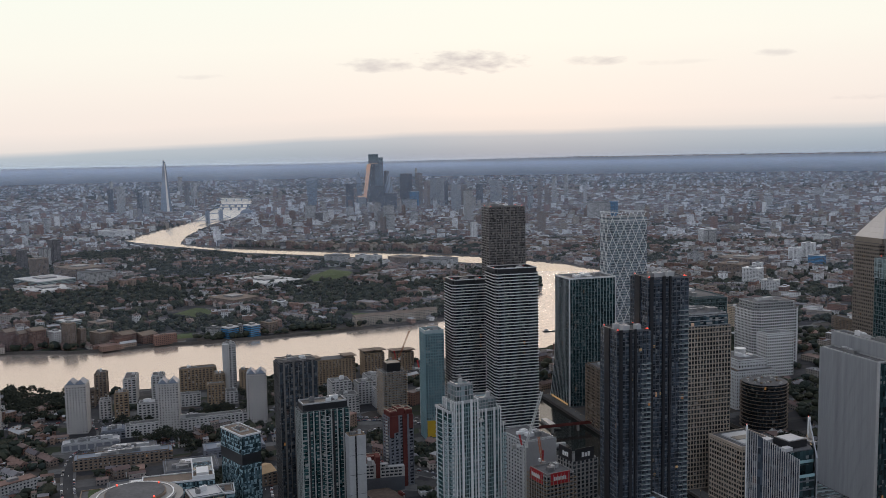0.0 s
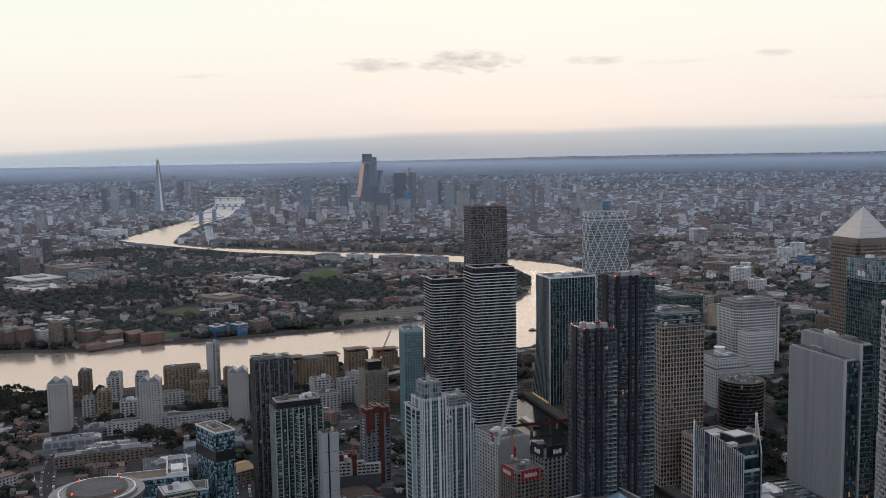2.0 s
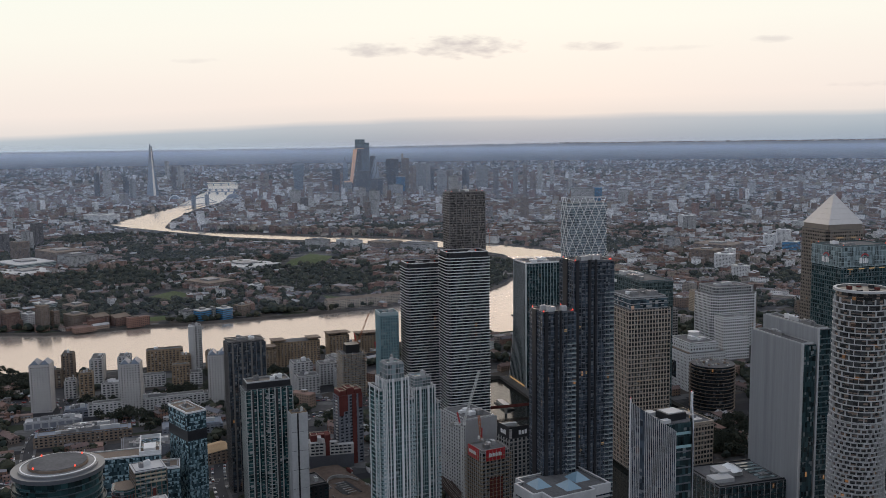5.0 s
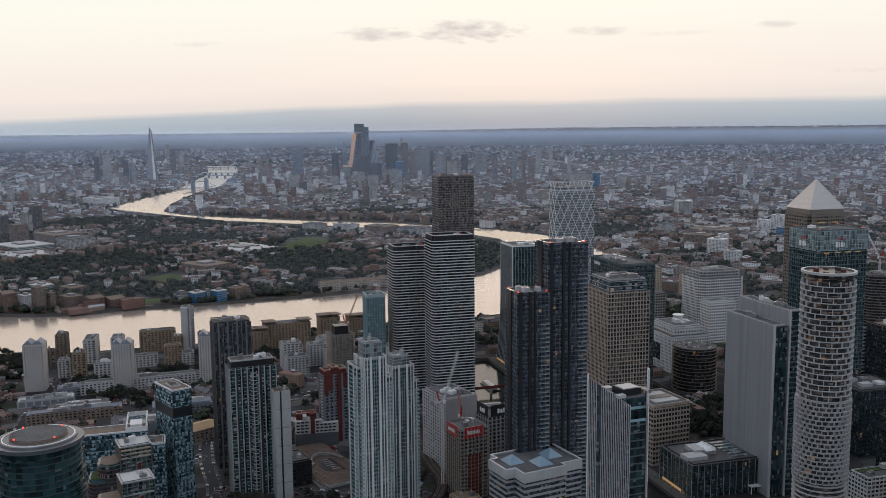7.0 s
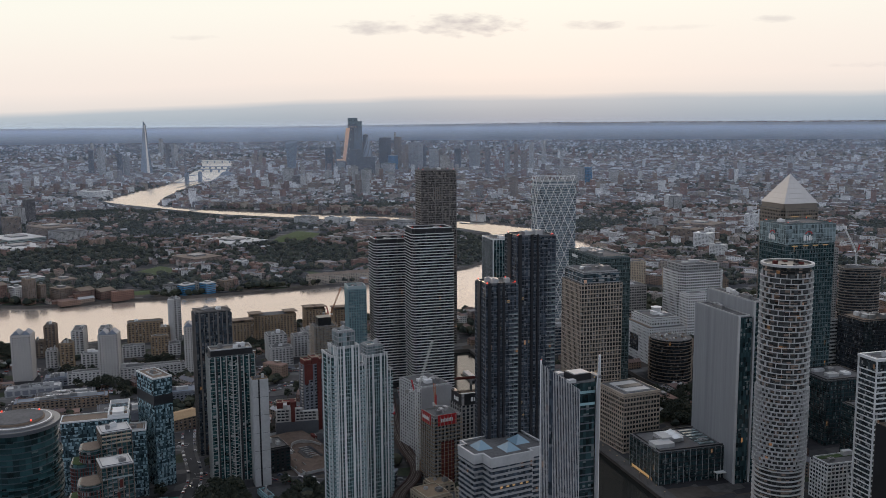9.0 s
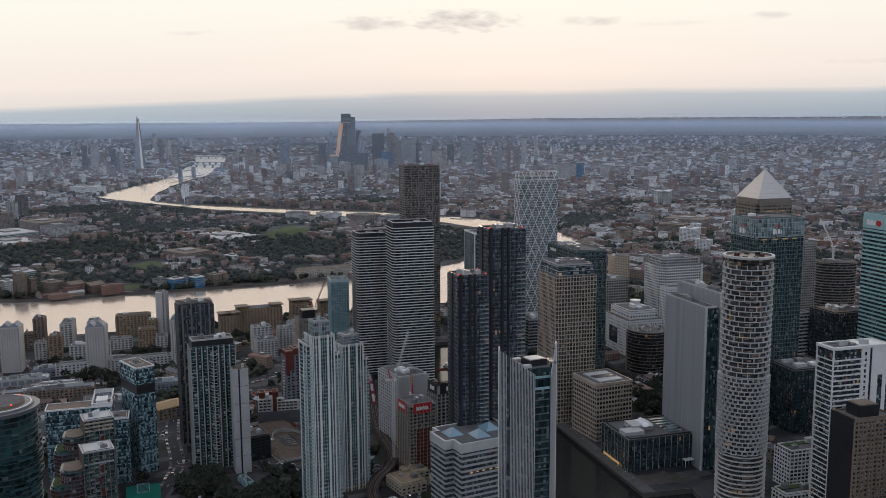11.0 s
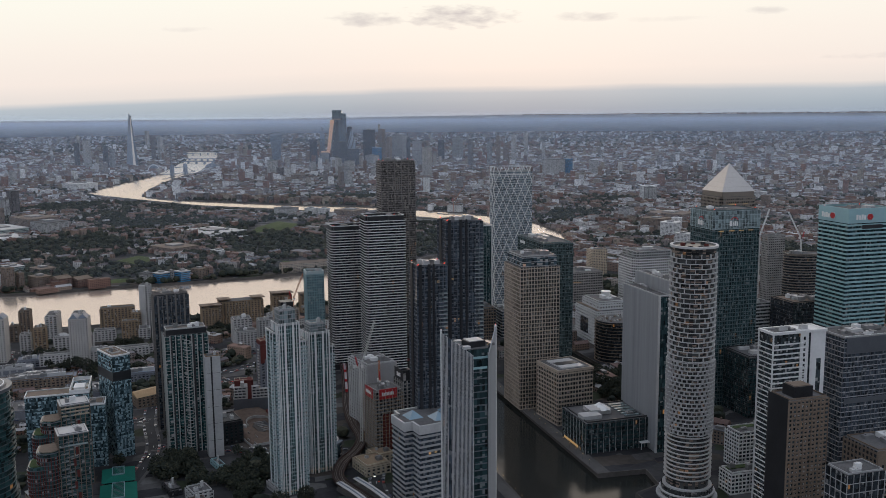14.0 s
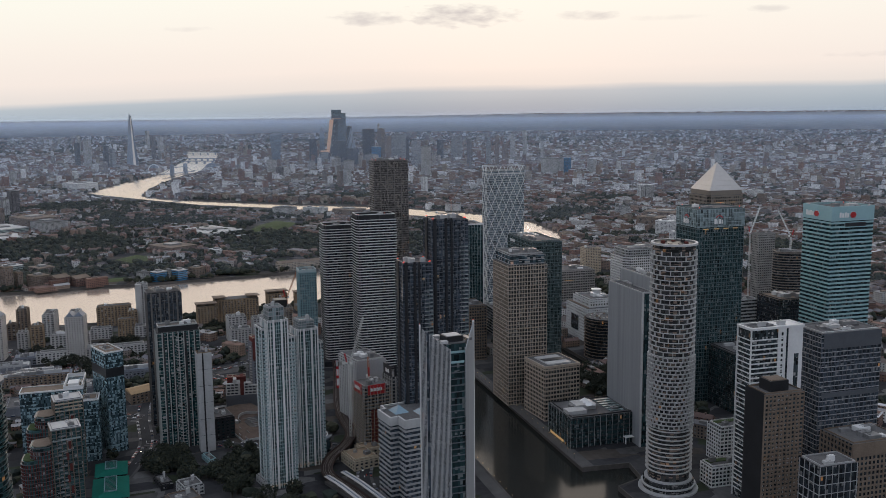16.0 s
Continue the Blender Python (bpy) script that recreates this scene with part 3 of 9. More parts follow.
def flat_shape(name, e, mat, face, w, d, u0, z0, pts, out=0.25, label="", thick=0.3):
    """A flat raised shape on a side of a block: pts run along the side and up."""
    c, r, n = on_face(face, w, d)
    bm = bmesh.new()
    lo = [bm.verts.new(c + r * (u0 + a) + Vector((0, 0, z0 + b)) + n * out) for a, b in pts]
    hi = [bm.verts.new(v.co + n * thick) for v in lo]
    bm.faces.new(hi)
    k = len(pts)
    for i in range(k):
        bm.faces.new((lo[i], lo[(i + 1) % k], hi[(i + 1) % k], hi[i]))
    return part(name, bm, mat, e, label)


def bars_sign(e, face, w, d, u0, z0, widths, h, mat, gap=0.6, out=0.3):
    x = u0
    for i, b in enumerate(widths):
        hh = h * (1.0 if i % 2 == 0 else 0.85)
        flat_shape("sign_bar", e, mat, face, w, d, x, z0, [(0, 0), (b, 0), (b, hh), (0, hh)], out)
        x += b + gap
    return x


def arc_pts(r0, r1, a0, a1, n=10):
    o = [(r1 * math.cos(radians(a0 + (a1 - a0) * i / n)), r1 * math.sin(radians(a0 + (a1 - a0) * i / n))) for i in range(n + 1)]
    return o + [(r0 * math.cos(radians(a1 - (a1 - a0) * i / n)), r0 * math.sin(radians(a1 - (a1 - a0) * i / n))) for i in range(n + 1)]


def canada_square():
    w, d = 46, 50
    x, y = corner(-18, 10, w, d)
    e = tower("office_tower", x, y, rect_pts(w, d, 4), 201, "bronze-toned steel skyscraper with a pale pyramid roof", G_TAN, STEEL_CLAD, 1.9, 0.3, 4.05, STEEL_CLAD, 3.0, 1.0, 0.35, kit=0, seed=3)
    bm = bmesh.new()
    prism(bm, rect_pts(w - 3, d - 5, 1), 201.3, 206.8)
    part("crown_band", bm, STEEL_CLAD, e)
    slab_part("lit_strip", e, LAMPROW, w / 2 + 0.05, -14, 191.9, w / 2 + 0.38, -4, 192.9)
    slab_part("lit_strip", e, LAMPROW, w / 2 + 0.05, 6, 191.9, w / 2 + 0.38, 12, 192.9)
    bm = bmesh.new()
    a, b = w / 2 - 1.2, d / 2 - 2.2
    base = [bm.verts.new(p) for p in ((-a, -b, 207), (a, -b, 207), (a, b, 207), (-a, b, 207))]
    apex = bm.verts.new((0, 0, 240))
    for i in range(4):
        bm.faces.new((base[i], base[(i + 1) % 4], apex))
    bm.faces.new(base[::-1])
    p = part("pyramid_roof", bm, STEEL, e, "pale stainless steel pyramid")
    # raised seams along the slopes
    for k in range(1, 6):
        bm = bmesh.new()
        t = k / 6
        ring(bm, [(-a * (1 - t), -b * (1 - t)), (a * (1 - t), -b * (1 - t)), (a * (1 - t), b * (1 - t)), (-a * (1 - t), b * (1 - t))], 0.12, 207 + 33 * t - 0.1, 207 + 33 * t + 0.1, 0.2)
        part("seam", bm, STEEL, p)


canada_square()


def teal_bank():
    w, d = 39, 54
    e = block("office_tower", 126, -131, w, d, 205, "dark teal glass bank tower with a pale glass crown", G_TEAL, TEALBAND, band_h=0.8, floor_h=4.0, pier=TEALBAND, bay=3.0, pier_w=0.4, pier_out=0.3, pier_top=186, skip_top=20, kit=0.6, seed=4, beacons=True)
    bm = bmesh.new()
    prism(bm, rect_pts(w + 0.9, d + 0.9), 187, 205.2, False)
    c = part("crown", bm, G_CROWN, e, "pale teal glass crown")
    for k in range(5):
        bm = bmesh.new()
        ring(bm, rect_pts(w + 0.9, d + 0.9), 0.12, 187 + k * 4.45, 187.3 + k * 4.45)
        part("transom", bm, GREYTEAL, c)
    me = boxmesh("mullion", -0.1, -0.15, 187, 0.1, 0.1, 205.2)
    for px, py, a, *_ in along(rect_pts(w + 0.9, d + 0.9), 3.4):
        part("mullion", me, GREYTEAL, c, at=(px, py, 0), turn=a)
    for u in (-20, -8, 3, 14):
        slab_part("lit_strip", e, LAMPROW, w / 2 + 0.1, u, 184.6, w / 2 + 0.36, u + 6, 185.5)
    for face, u in (("east", -8), ("south", -5)):
        flat_shape("sign_arch", c, SIGNRED, face, w, d, u + 5.6, 194.5, arc_pts(3.5, 4.4, 25, 155), 0.7)
        bars_sign(c, face, w, d, u, 190, (2.6, 0.9, 2.0, 0.9), 5.0, SIGNWHITE, 1.0, 0.7)


teal_bank()


def banded_bank():
    w, d = 44, 51
    e = block("office_tower", 176, 0, w, d, 203, "pale teal banded glass bank tower with white crown signs", G_TEAL, PALETEAL, band_h=1.9, floor_h=4.15, band_out=0.25, skip_top=13, kit=0.8, seed=5, beacons=True)
    bm = bmesh.new()
    ring(bm, rect_pts(w, d), 0.5, 190.5, 205.5, 0.5)
    c = part("crown", bm, PALETEAL, e, "pale teal crown band")
    slab_part("plant_recess", e, DARKMETAL, w / 2 + 0.1, -9, 184.5, w / 2 + 0.45, 16, 188.5)
    for face, u in (("east", -17), ("south", -17)):
        x = bars_sign(c, face, w, d, u, 194, (2.4, 2.4, 2.4, 2.4), 5.2, SIGNWHITE, 0.7, 0.6)
        k = x + 4.2
        flat_shape("sign_hexagon", c, SIGNWHITE, face, w, d, k, 196.6, [(-4, 0), (-2, -3), (2, -3), (4, 0), (2, 3), (-2, 3)], 0.55)
        for sgn in (-1, 1):
            flat_shape("sign_wedge", c, SIGNRED, face, w, d, k, 196.6, [(sgn * 0.2, 0), (sgn * 2, -2.9), (sgn * 3.9, 0), (sgn * 2, 2.9)], 0.9)
            flat_shape("sign_wedge", c, SIGNRED, face, w, d, k, 196.6, [(-1.8, sgn * 2.9), (1.8, sgn * 2.9), (0, sgn * 0.2)], 0.9)


banded_bank()


def tan_tower():
    w, d = 44, 42
    e = block("office_tower", 47, -304, w, d, 151, "tan stone-gridded office tower beside the dock", G_TAN, STONE_TAN, band_h=1.0, floor_h=4.0, pier=STONE_TAN, bay=2.95, pier_w=0.7, pier_out=0.35, seed=6, kit=0, most=60)
    bm = bmesh.new()
    prism(bm, rect_pts(w - 1.5, d - 5), 151.2, 161)
    p = part("penthouse", bm, G_BLUE, e, "glazed penthouse storeys with grey frames")
    for k in range(3):
        bm = bmesh.new()
        ring(bm, rect_pts(w - 1.5, d - 5), 0.2, 151.6 + 4.3 * k, 152.2 + 4.3 * k)
        part("frame_band", bm, GREYRIB, p)
    bm = bmesh.new()
    prism(bm, rect_pts(w - 2, d - 5.5), 161.0, 161.4)
    part("roof", bm, ROOF, e)
    roof_kit(e, w - 4, d - 7, 161.4, 61, 1.6, GREYRIB)
    for u in (-12, -3, 6):
        slab_part("lit_strip", e, LAMPROW, w / 2 + 0.05, u, 84.6, w / 2 + 0.12, u + 5, 85.4)


tan_tower()


def green_bank():
    w, d = 78, 36
    e = block("office_tower", -42, -222, w, d, 158, "dark green glass bank tower with a long roof", G_BANK, TEALBAND, band_h=0.7, floor_h=4.0, pier=TEALBAND, bay=4.5, pier_w=0.3, seed=7, kit=1.6)
    bars_sign(e, "south", w, d, -30, 151, (1.4, 1.4, 2.6, 1.6, 1.4, 1.8, 1.4), 3.2, SIGNWHITE, 0.5)


green_bank()


def dock_offices():
    w, d = 42, 38
    e = block("office_block", 107, -297, w, d, 59, "tan stone and glass office block by the dock", G_TAN, STONE_TAN, turn=-3, band_h=1.5, floor_h=4.2, pier=STONE_TAN, bay=3.2, pier_w=0.7, seed=8, kit=0)
    slab_part("roof_panel", e, PALE, -15, -12, 59.3, 15, 13, 60.4, "pale roof panel with a dark strip")
    slab_part("roof_strip", e, DARKMETAL, -4, -11, 60.45, 5, 12, 60.8)
    bm = bmesh.new()
    ring(bm, rect_pts(w, d), 0.5, 57.6, 60.2, 0.6)
    part("cornice", bm, STONE_TAN, e)
    # low glass block with roof plant and a tent canopy
    w, d = 50, 64
    e = block("office_block", 181, -316, w, d, 33, "low dark glass office block with a white tent canopy", G_TEAL, DARKMETAL, band_h=0.8, floor_h=4.4, pier=GREYRIB, bay=6.0, pier_w=0.35, seed=9, kit=0.8)
    slab_part("roof_box", e, PALE, -10, -18, 33.3, 6, 2, 38)
    slab_part("roof_box", e, PALE, 4, -30, 33.3, 16, -12, 36.5)
    for k in range(6):
        slab_part("skylight", e, G_CROWN, -18 + k * 6.5, 10, 33.3, -15 + k * 6.5, 26, 34.2)
    bm = bmesh.new()
    for sx in (-6, 0, 6):
        top = bm.verts.new((sx, -4, 41))
        rim = [bm.verts.new((sx + 4.2 * math.cos(a), -4 + 5 * math.sin(a), 37.6 + 0.6 * math.cos(3 * a))) for a in (radians(30 * i) for i in range(12))]
        for i in range(12):
            bm.faces.new((top, rim[i], rim[(i + 1) % 12]))
    part("tent_canopy", bm, SIGNWHITE, e, "white peaked fabric canopy")
    slab_part("entrance_frame", e, SIGNWHITE, 24, 20, 11, 30, 34, 11.6)
    for y in (20.5, 33.5):
        slab_part("entrance_post", e, SIGNWHITE, 29, y - 0.3, GROUND, 29.6, y + 0.3, 11)
    slab_part("lit_strip", e, LAMPROW, -20, -32.4, 6.2, 10, -32.1, 8.4, "warm lit ground floor shops")
    # grey slab in two leaves
    w, d = 66, 12
    e = block("office_tower", 205, -258, w, d, 145, "grey ribbed slab office tower with a glazed end", G_TEAL, None, seed=10, kit=0.5)
    ribbed_face(e, w, d, 145.6)
    slab_part("edge_fin", e, PALE, w / 2 - 1.0, -d / 2 - 0.7, GROUND, w / 2 + 0.5, -d / 2 + 1.0, 146)
    w, d = 70, 11
    e2 = block("office_tower", 207, -244, w, d, 156, "tall grey slab with roof plant and a glass end", G_TEAL, None, seed=101, kit=1.5)
    ribbed_face(e2, w, d, 156.4)
    slab_part("edge_fin", e2, PALE, w / 2 - 1.0, -d / 2 - 0.6, GROUND, w / 2 + 0.5, -d / 2 + 0.9, 157)
    bm = bmesh.new()
    ring(bm, rect_pts(10, d - 1), 0.15, 0, 0.8)
    me = mesh_of(bm, "end_band")
    for k in range(34):
        part("end_band", me, TEALBAND, e2, at=(w / 2 - 4.85, 0, 10 + k * 4.2))


dock_offices()


STONE_GREY = shade("grey_stone", (0.34, 0.32, 0.30), 0.65, vary=0.2, scale=0.25)
CREAM_STONE = shade("cream_stone", (0.48, 0.39, 0.29), 0.7, vary=0.2, scale=0.3)
G_FLATS = glazing("apartment_glass", (0.04, 0.045, 0.05), 2.2, 3.0, lit=0.008, blind=0.3)


def white_stone_offices():
    w, d = 64, 50
    e = block("office_block", -131, -85, w, d, 50, "white stone stepped office block with dark windows", G_TAN, WHITE, band_h=2.0, floor_h=4.0, pier=WHITE, bay=3.2, pier_w=1.7, seed=11, kit=0)
    x = block("office_block", -136, -78, w - 14, d - 12, 60, "white stone upper storeys of a stepped block", G_TAN, WHITE, band_h=2.2, floor_h=4.4, pier=WHITE, bay=4.0, pier_w=1.9, seed=111, z0=50.3, kit=0.8)
    slab_part("brown_terrace", e, BROWN, -w / 2 + 1, -d / 2 + 1, 50.3, w / 2 - 2, -d / 2 + 5, 50.7)
    slab_part("tall_window", e, G_DARK, -16, -d / 2 - 0.75, 16, 6, -d / 2 - 0.4, 36, "tall dark glazed bay")
    bm = bmesh.new()
    prism(bm, round_pts(6, 24), 60.3, 66)
    prism(bm, round_pts(7, 24), 66.02, 67)
    part("drum", bm, WHITE, x, at=(-12, 8, 0))
    # round-cornered white block with a slate crown
    w, d = 58, 74
    x0, y0 = corner(-283, 88, w, d)
    chamf = [(-w / 2 + 9, -d / 2), (w / 2 - 9, -d / 2), (w / 2, -d / 2 + 9), (w / 2, d / 2 - 9), (w / 2 - 9, d / 2), (-w / 2 + 9, d / 2), (-w / 2, d / 2 - 9), (-w / 2, -d / 2 + 9)]
    tower("office_block", x0, y0, chamf, 84, "white stone office block with chamfered corners", G_TAN, WHITE, 1.6, 0.4, 4.0, WHITE, 3.4, 0.9, 0.4, seed=12, kit=0)
    t = tower("office_block", x0, y0, offset_pts(chamf, -5), 92, "pale upper storeys set back on a white block", G_TAN, PALE, 1.6, 0.3, 4.0, PALE, 4.0, 1.2, 0.3, z0=84.3, seed=121, kit=1.2)
    block("office_block", -232, 60, 22, 40, 62, "white stone wing of an office block", G_TAN, WHITE, band_h=1.9, floor_h=4.0, pier=WHITE, bay=3.4, pier_w=1.3, seed=122, kit=0.4)
    block("office_block", -127, -272, 45, 34, 72, "dark brown brick office block on the dock quay", G_DARK, BROWN, band_h=1.3, floor_h=3.6, pier=BROWN, bay=3.2, pier_w=1.1, seed=124, kit=1.2)
    # stone offices of the square beyond, and apartments behind them
    e = block("office_block", -350, 8, 44, 64, 58, "grey stone office block with a colonnaded attic", G_TAN, STONE_GREY, band_h=1.6, floor_h=4.0, pier=STONE_GREY, bay=4.0, pier_w=1.1, seed=125, kit=1.4)
    slab_part("lit_strip", e, LAMPROW, 22.5, -20, 42.4, 22.8, -4, 43.2)
    block("office_block", -330, -70, 40, 66, 44, "pale stone office block with flat roofs", G_TAN, PALE, band_h=1.4, floor_h=4.0, pier=PALE, bay=3.6, pier_w=0.9, seed=126, kit=1.8)
    block("office_block", -225, -172, 46, 44, 40, "grey office block with a stepped roof", G_SLATE, GREYRIB, band_h=1.2, floor_h=4.0, seed=127, kit=1.8)
    block("apartment_block", -560, 205, 22, 30, 52, "cream apartment block with a white attic", G_FLATS, CREAM_STONE, band_h=1.4, floor_h=3.0, pier=CREAM_STONE, bay=3.4, pier_w=1.5, seed=128, category="flats", kit=0.6)
    block("apartment_block", -520, 262, 26, 36, 40, "cream apartment block with white balconies", G_FLATS, CREAM_STONE, band_h=1.4, floor_h=3.0, pier=CREAM_STONE, bay=3.4, pier_w=1.5, seed=129, category="flats", kit=0.6)
    block("apartment_block", -470, 330, 60, 16, 26, "long brown brick apartment terrace", G_FLATS, BROWN, band_h=1.4, floor_h=3.0, pier=BROWN, bay=3.4, pier_w=1.4, seed=130, category="flats", kit=0.6)
    block("apartment_block", -380, 395, 60, 16, 26, "long brown brick apartment terrace", G_FLATS, BROWN, band_h=1.4, floor_h=3.0, pier=BROWN, bay=3.4, pier_w=1.4, seed=132, category="flats", kit=0.6)
    # round unfinished block with open floors
    e = tower("building_shell", -72, -100, round_pts(24, 40), 54, "round unfinished block with open concrete floors", G_DARK, BROWN, 0.5, 1.2, 3.9, seed=123, kit=0)
    for i in range(26):
        a = i * 2.4
        r = 6 + (i * 7.3) % 15
        slab_part("crate", e, PALE if i % 3 else BROWN, r * math.cos(a) - 1.2, r * math.sin(a) - 0.8, 54.3, r * math.cos(a) + 1.2, r * math.sin(a) + 0.8, 55 + (i % 4) * 0.5)


white_stone_offices()


def flared_tower():
    """Teal glass tower whose lower storeys lean out to the south and west."""
    w, d, z1 = 42, 59, 157
    x, y = corner(-233, -246, w, d)
    e = thing("office_tower", x, y, 0, "teal glass office tower with a flared base", "tower")

    def lean(z):
        t = max(0.0, 1 - (z - GROUND) / 95)
        return 17 * t * t

    levels = [GROUND + (z1 - GROUND) * i / 20 for i in range(21)]
    bm = bmesh.new()
    rows = []
    for z in levels:
        k = lean(z)
        rows.append([bm.verts.new(p) for p in ((-w / 2 - k, -d / 2, z), (w / 2, -d / 2, z), (w / 2, d / 2, z), (-w / 2 - k, d / 2, z))])
    for a, b in zip(rows, rows[1:]):
        for i in range(4):
            bm.faces.new((a[i], a[(i + 1) % 4], b[(i + 1) % 4], b[i]))
    bm.faces.new(rows[-1])
    part("glazed_body", bm, G_TEAL, e)
    # slim fins up each side, edge frames in white
    for u in range(1, 15):
        yy = -d / 2 + d * u / 15
        slab_part("fin", e, GREYTEAL, w / 2, yy - 0.15, GROUND, w / 2 + 0.45, yy + 0.15, z1)
    for u in range(0, 12):
        bm = bmesh.new()
        t = u / 12
        for za, zb in zip(levels, levels[1:]):
            xa, xb = [(-w / 2 - lean(z)) * (1 - t) + w / 2 * t for z in (za, zb)]
            v = [bm.verts.new(p) for p in ((xa - 0.18, -d / 2 - 0.45, za), (xa + 0.18, -d / 2 - 0.45, za), (xb + 0.18, -d / 2 - 0.45, zb), (xb - 0.18, -d / 2 - 0.45, zb),
                                           (xa - 0.18, -d / 2, za), (xa + 0.18, -d / 2, za), (xb + 0.18, -d / 2, zb), (xb - 0.18, -d / 2, zb))]
            for f in ((0, 1, 2, 3), (1, 5, 6, 2), (4, 0, 3, 7)):
                bm.faces.new([v[i] for i in f])
        part("fin", bm, WHITE if u == 0 else PALE, e)
    slab_part("edge_frame", e, WHITE, w / 2 - 0.4, -d / 2 - 0.6, GROUND, w / 2 + 0.6, -d / 2 + 0.6, z1 + 1.2)
    slab_part("edge_frame", e, WHITE, w / 2 - 0.4, d / 2 - 0.6, GROUND, w / 2 + 0.6, d / 2 + 0.6, z1 + 1.2)
    for k in range(38):
        z = GROUND + 4 * k
        ln = lean(z)
        bm = bmesh.new()
        ring(bm, [(-w / 2 - ln, -d / 2), (w / 2, -d / 2), (w / 2, d / 2), (-w / 2 - ln, d / 2)], 0.12, z, z + 0.55)
        part("floor_band", bm, TEALBAND, e)
    bm = bmesh.new()
    ring(bm, rect_pts(w, d), 0.4, z1 - 0.2, z1 + 1.4, 0.5)
    part("parapet", bm, WHITE, e)
    slab_part("roof", e, ROOF, -w / 2 + 0.6, -d / 2 + 0.6, z1, w / 2 - 0.6, d / 2 - 0.6, z1 + 0.3)
    roof_kit(e, w - 6, d - 6, z1 + 0.3, 131, 1.8, GREYRIB)
    slab_part("lit_strip", e, LAMPROW, -w / 2 - 12, -d / 2 - 0.9, 6, w / 2 - 4, -d / 2 - 0.6, 8, "warm lit colonnade")


flared_tower()


SHELLWHITE = shade("weathered_white_concrete", (0.50, 0.495, 0.485), 0.6, vary=0.18, scale=0.3)


def round_tower():
    """White cylinder: loft terraces above, staggered balcony boxes in the middle, ringed floors and a flared foot below."""
    e = thing("residential_tower", 287, -293, 0, "round white residential tower with stacked balcony boxes", "tower")
    R = 16.4
    bm = bmesh.new()
    prism(bm, round_pts(R, 56), GROUND, 203)
    part("glazed_body", bm, G_LOFT, e)
    bm = bmesh.new()
    ring(bm, round_pts(R, 64), 1.6, 0, 0.38, 0.6)
    slab_ring = mesh_of(bm, "terrace_ring")
    post = boxmesh("loft_post", -0.2, -1.5, 0, 0.2, 0.2, 3.75)
    rnd = random.Random(5)
    z, k = 116.0, 0
    while z < 198:
        part("terrace_ring", slab_ring, SHELLWHITE, e, at=(0, 0, z))
        for i in range(14):
            a = 2 * math.pi * (i + 0.5 * (k % 2) + rnd.uniform(-0.1, 0.1)) / 14
            part("loft_post", post, SHELLWHITE, e, at=((R - 0.05) * math.cos(a), (R - 0.05) * math.sin(a), z), turn=math.degrees(a) + 90)
        z += 3.75
        k += 1
    bm = bmesh.new()
    ring(bm, round_pts(R, 64), 1.6, 202.6, 204.2, 0.5)
    part("crown_ring", bm, SHELLWHITE, e, "thick white crown ring")
    bm = bmesh.new()
    prism(bm, round_pts(R - 0.6, 48), 203.01, 203.2)
    part("roof", bm, DARKMETAL, e)
    for i in range(7):
        a = i * 0.9
        slab_part("roof_unit", e, REDBRICK if i % 2 else DARKMETAL, 9 * math.cos(a) - 1.4, 9 * math.sin(a) - 1.2, 203.2, 9 * math.cos(a) + 1.4, 9 * math.sin(a) + 1.2, 204.0 + (i % 3) * 0.7)
    # balcony boxes
    bm = bmesh.new()
    bw, bh, t, dp = 3.7, 3.05, 0.24, 1.5
    for x0, z0, x1, z1 in ((-bw / 2, 0, bw / 2, t), (-bw / 2, bh - t, bw / 2, bh), (-bw / 2, t, -bw / 2 + t, bh - t), (bw / 2 - t, t, bw / 2, bh - t)):
        box(bm, x0, -dp, z0, x1, 0.4, z1)
    framebox = mesh_of(bm, "balcony_box")
    for r in range(18):
        z = 58.2 + r * 3.19
        for i in range(28):
            a = 2 * math.pi * (i + 0.5 * (r % 2)) / 28
            out = R + (0.0 if (i + r // 2) % 2 else 0.7)
            part("balcony_box", framebox, SHELLWHITE, e, at=(out * math.cos(a), out * math.sin(a), z), turn=math.degrees(a) + 90)
    z = 22.0
    bm = bmesh.new()
    ring(bm, round_pts(R, 64), 1.8, 0, 0.45, 0.6)
    me = mesh_of(bm, "terrace_ring")
    while z < 58:
        part("terrace_ring", me, SHELLWHITE, e, at=(0, 0, z))
        z += 3.4
    for r, z0, z1 in ((19, 14, 15.2), (21.5, 9.5, 10.6), (23.5, GROUND, 6.4)):
        bm = bmesh.new()
        prism(bm, round_pts(r, 56), z0, z1)
        part("podium_ring", bm, PALE, e)
    bm = bmesh.new()
    prism(bm, round_pts(20, 48), GROUND, 13.9)
    part("podium", bm, G_TAN, e)


round_tower()


G_LATT = glazing("pale_lattice_glass", (0.13, 0.165, 0.19), 2.0, 3.5, rough=0.1, lit=0.002, blind=0.5, blind_color=(0.30, 0.33, 0.35))


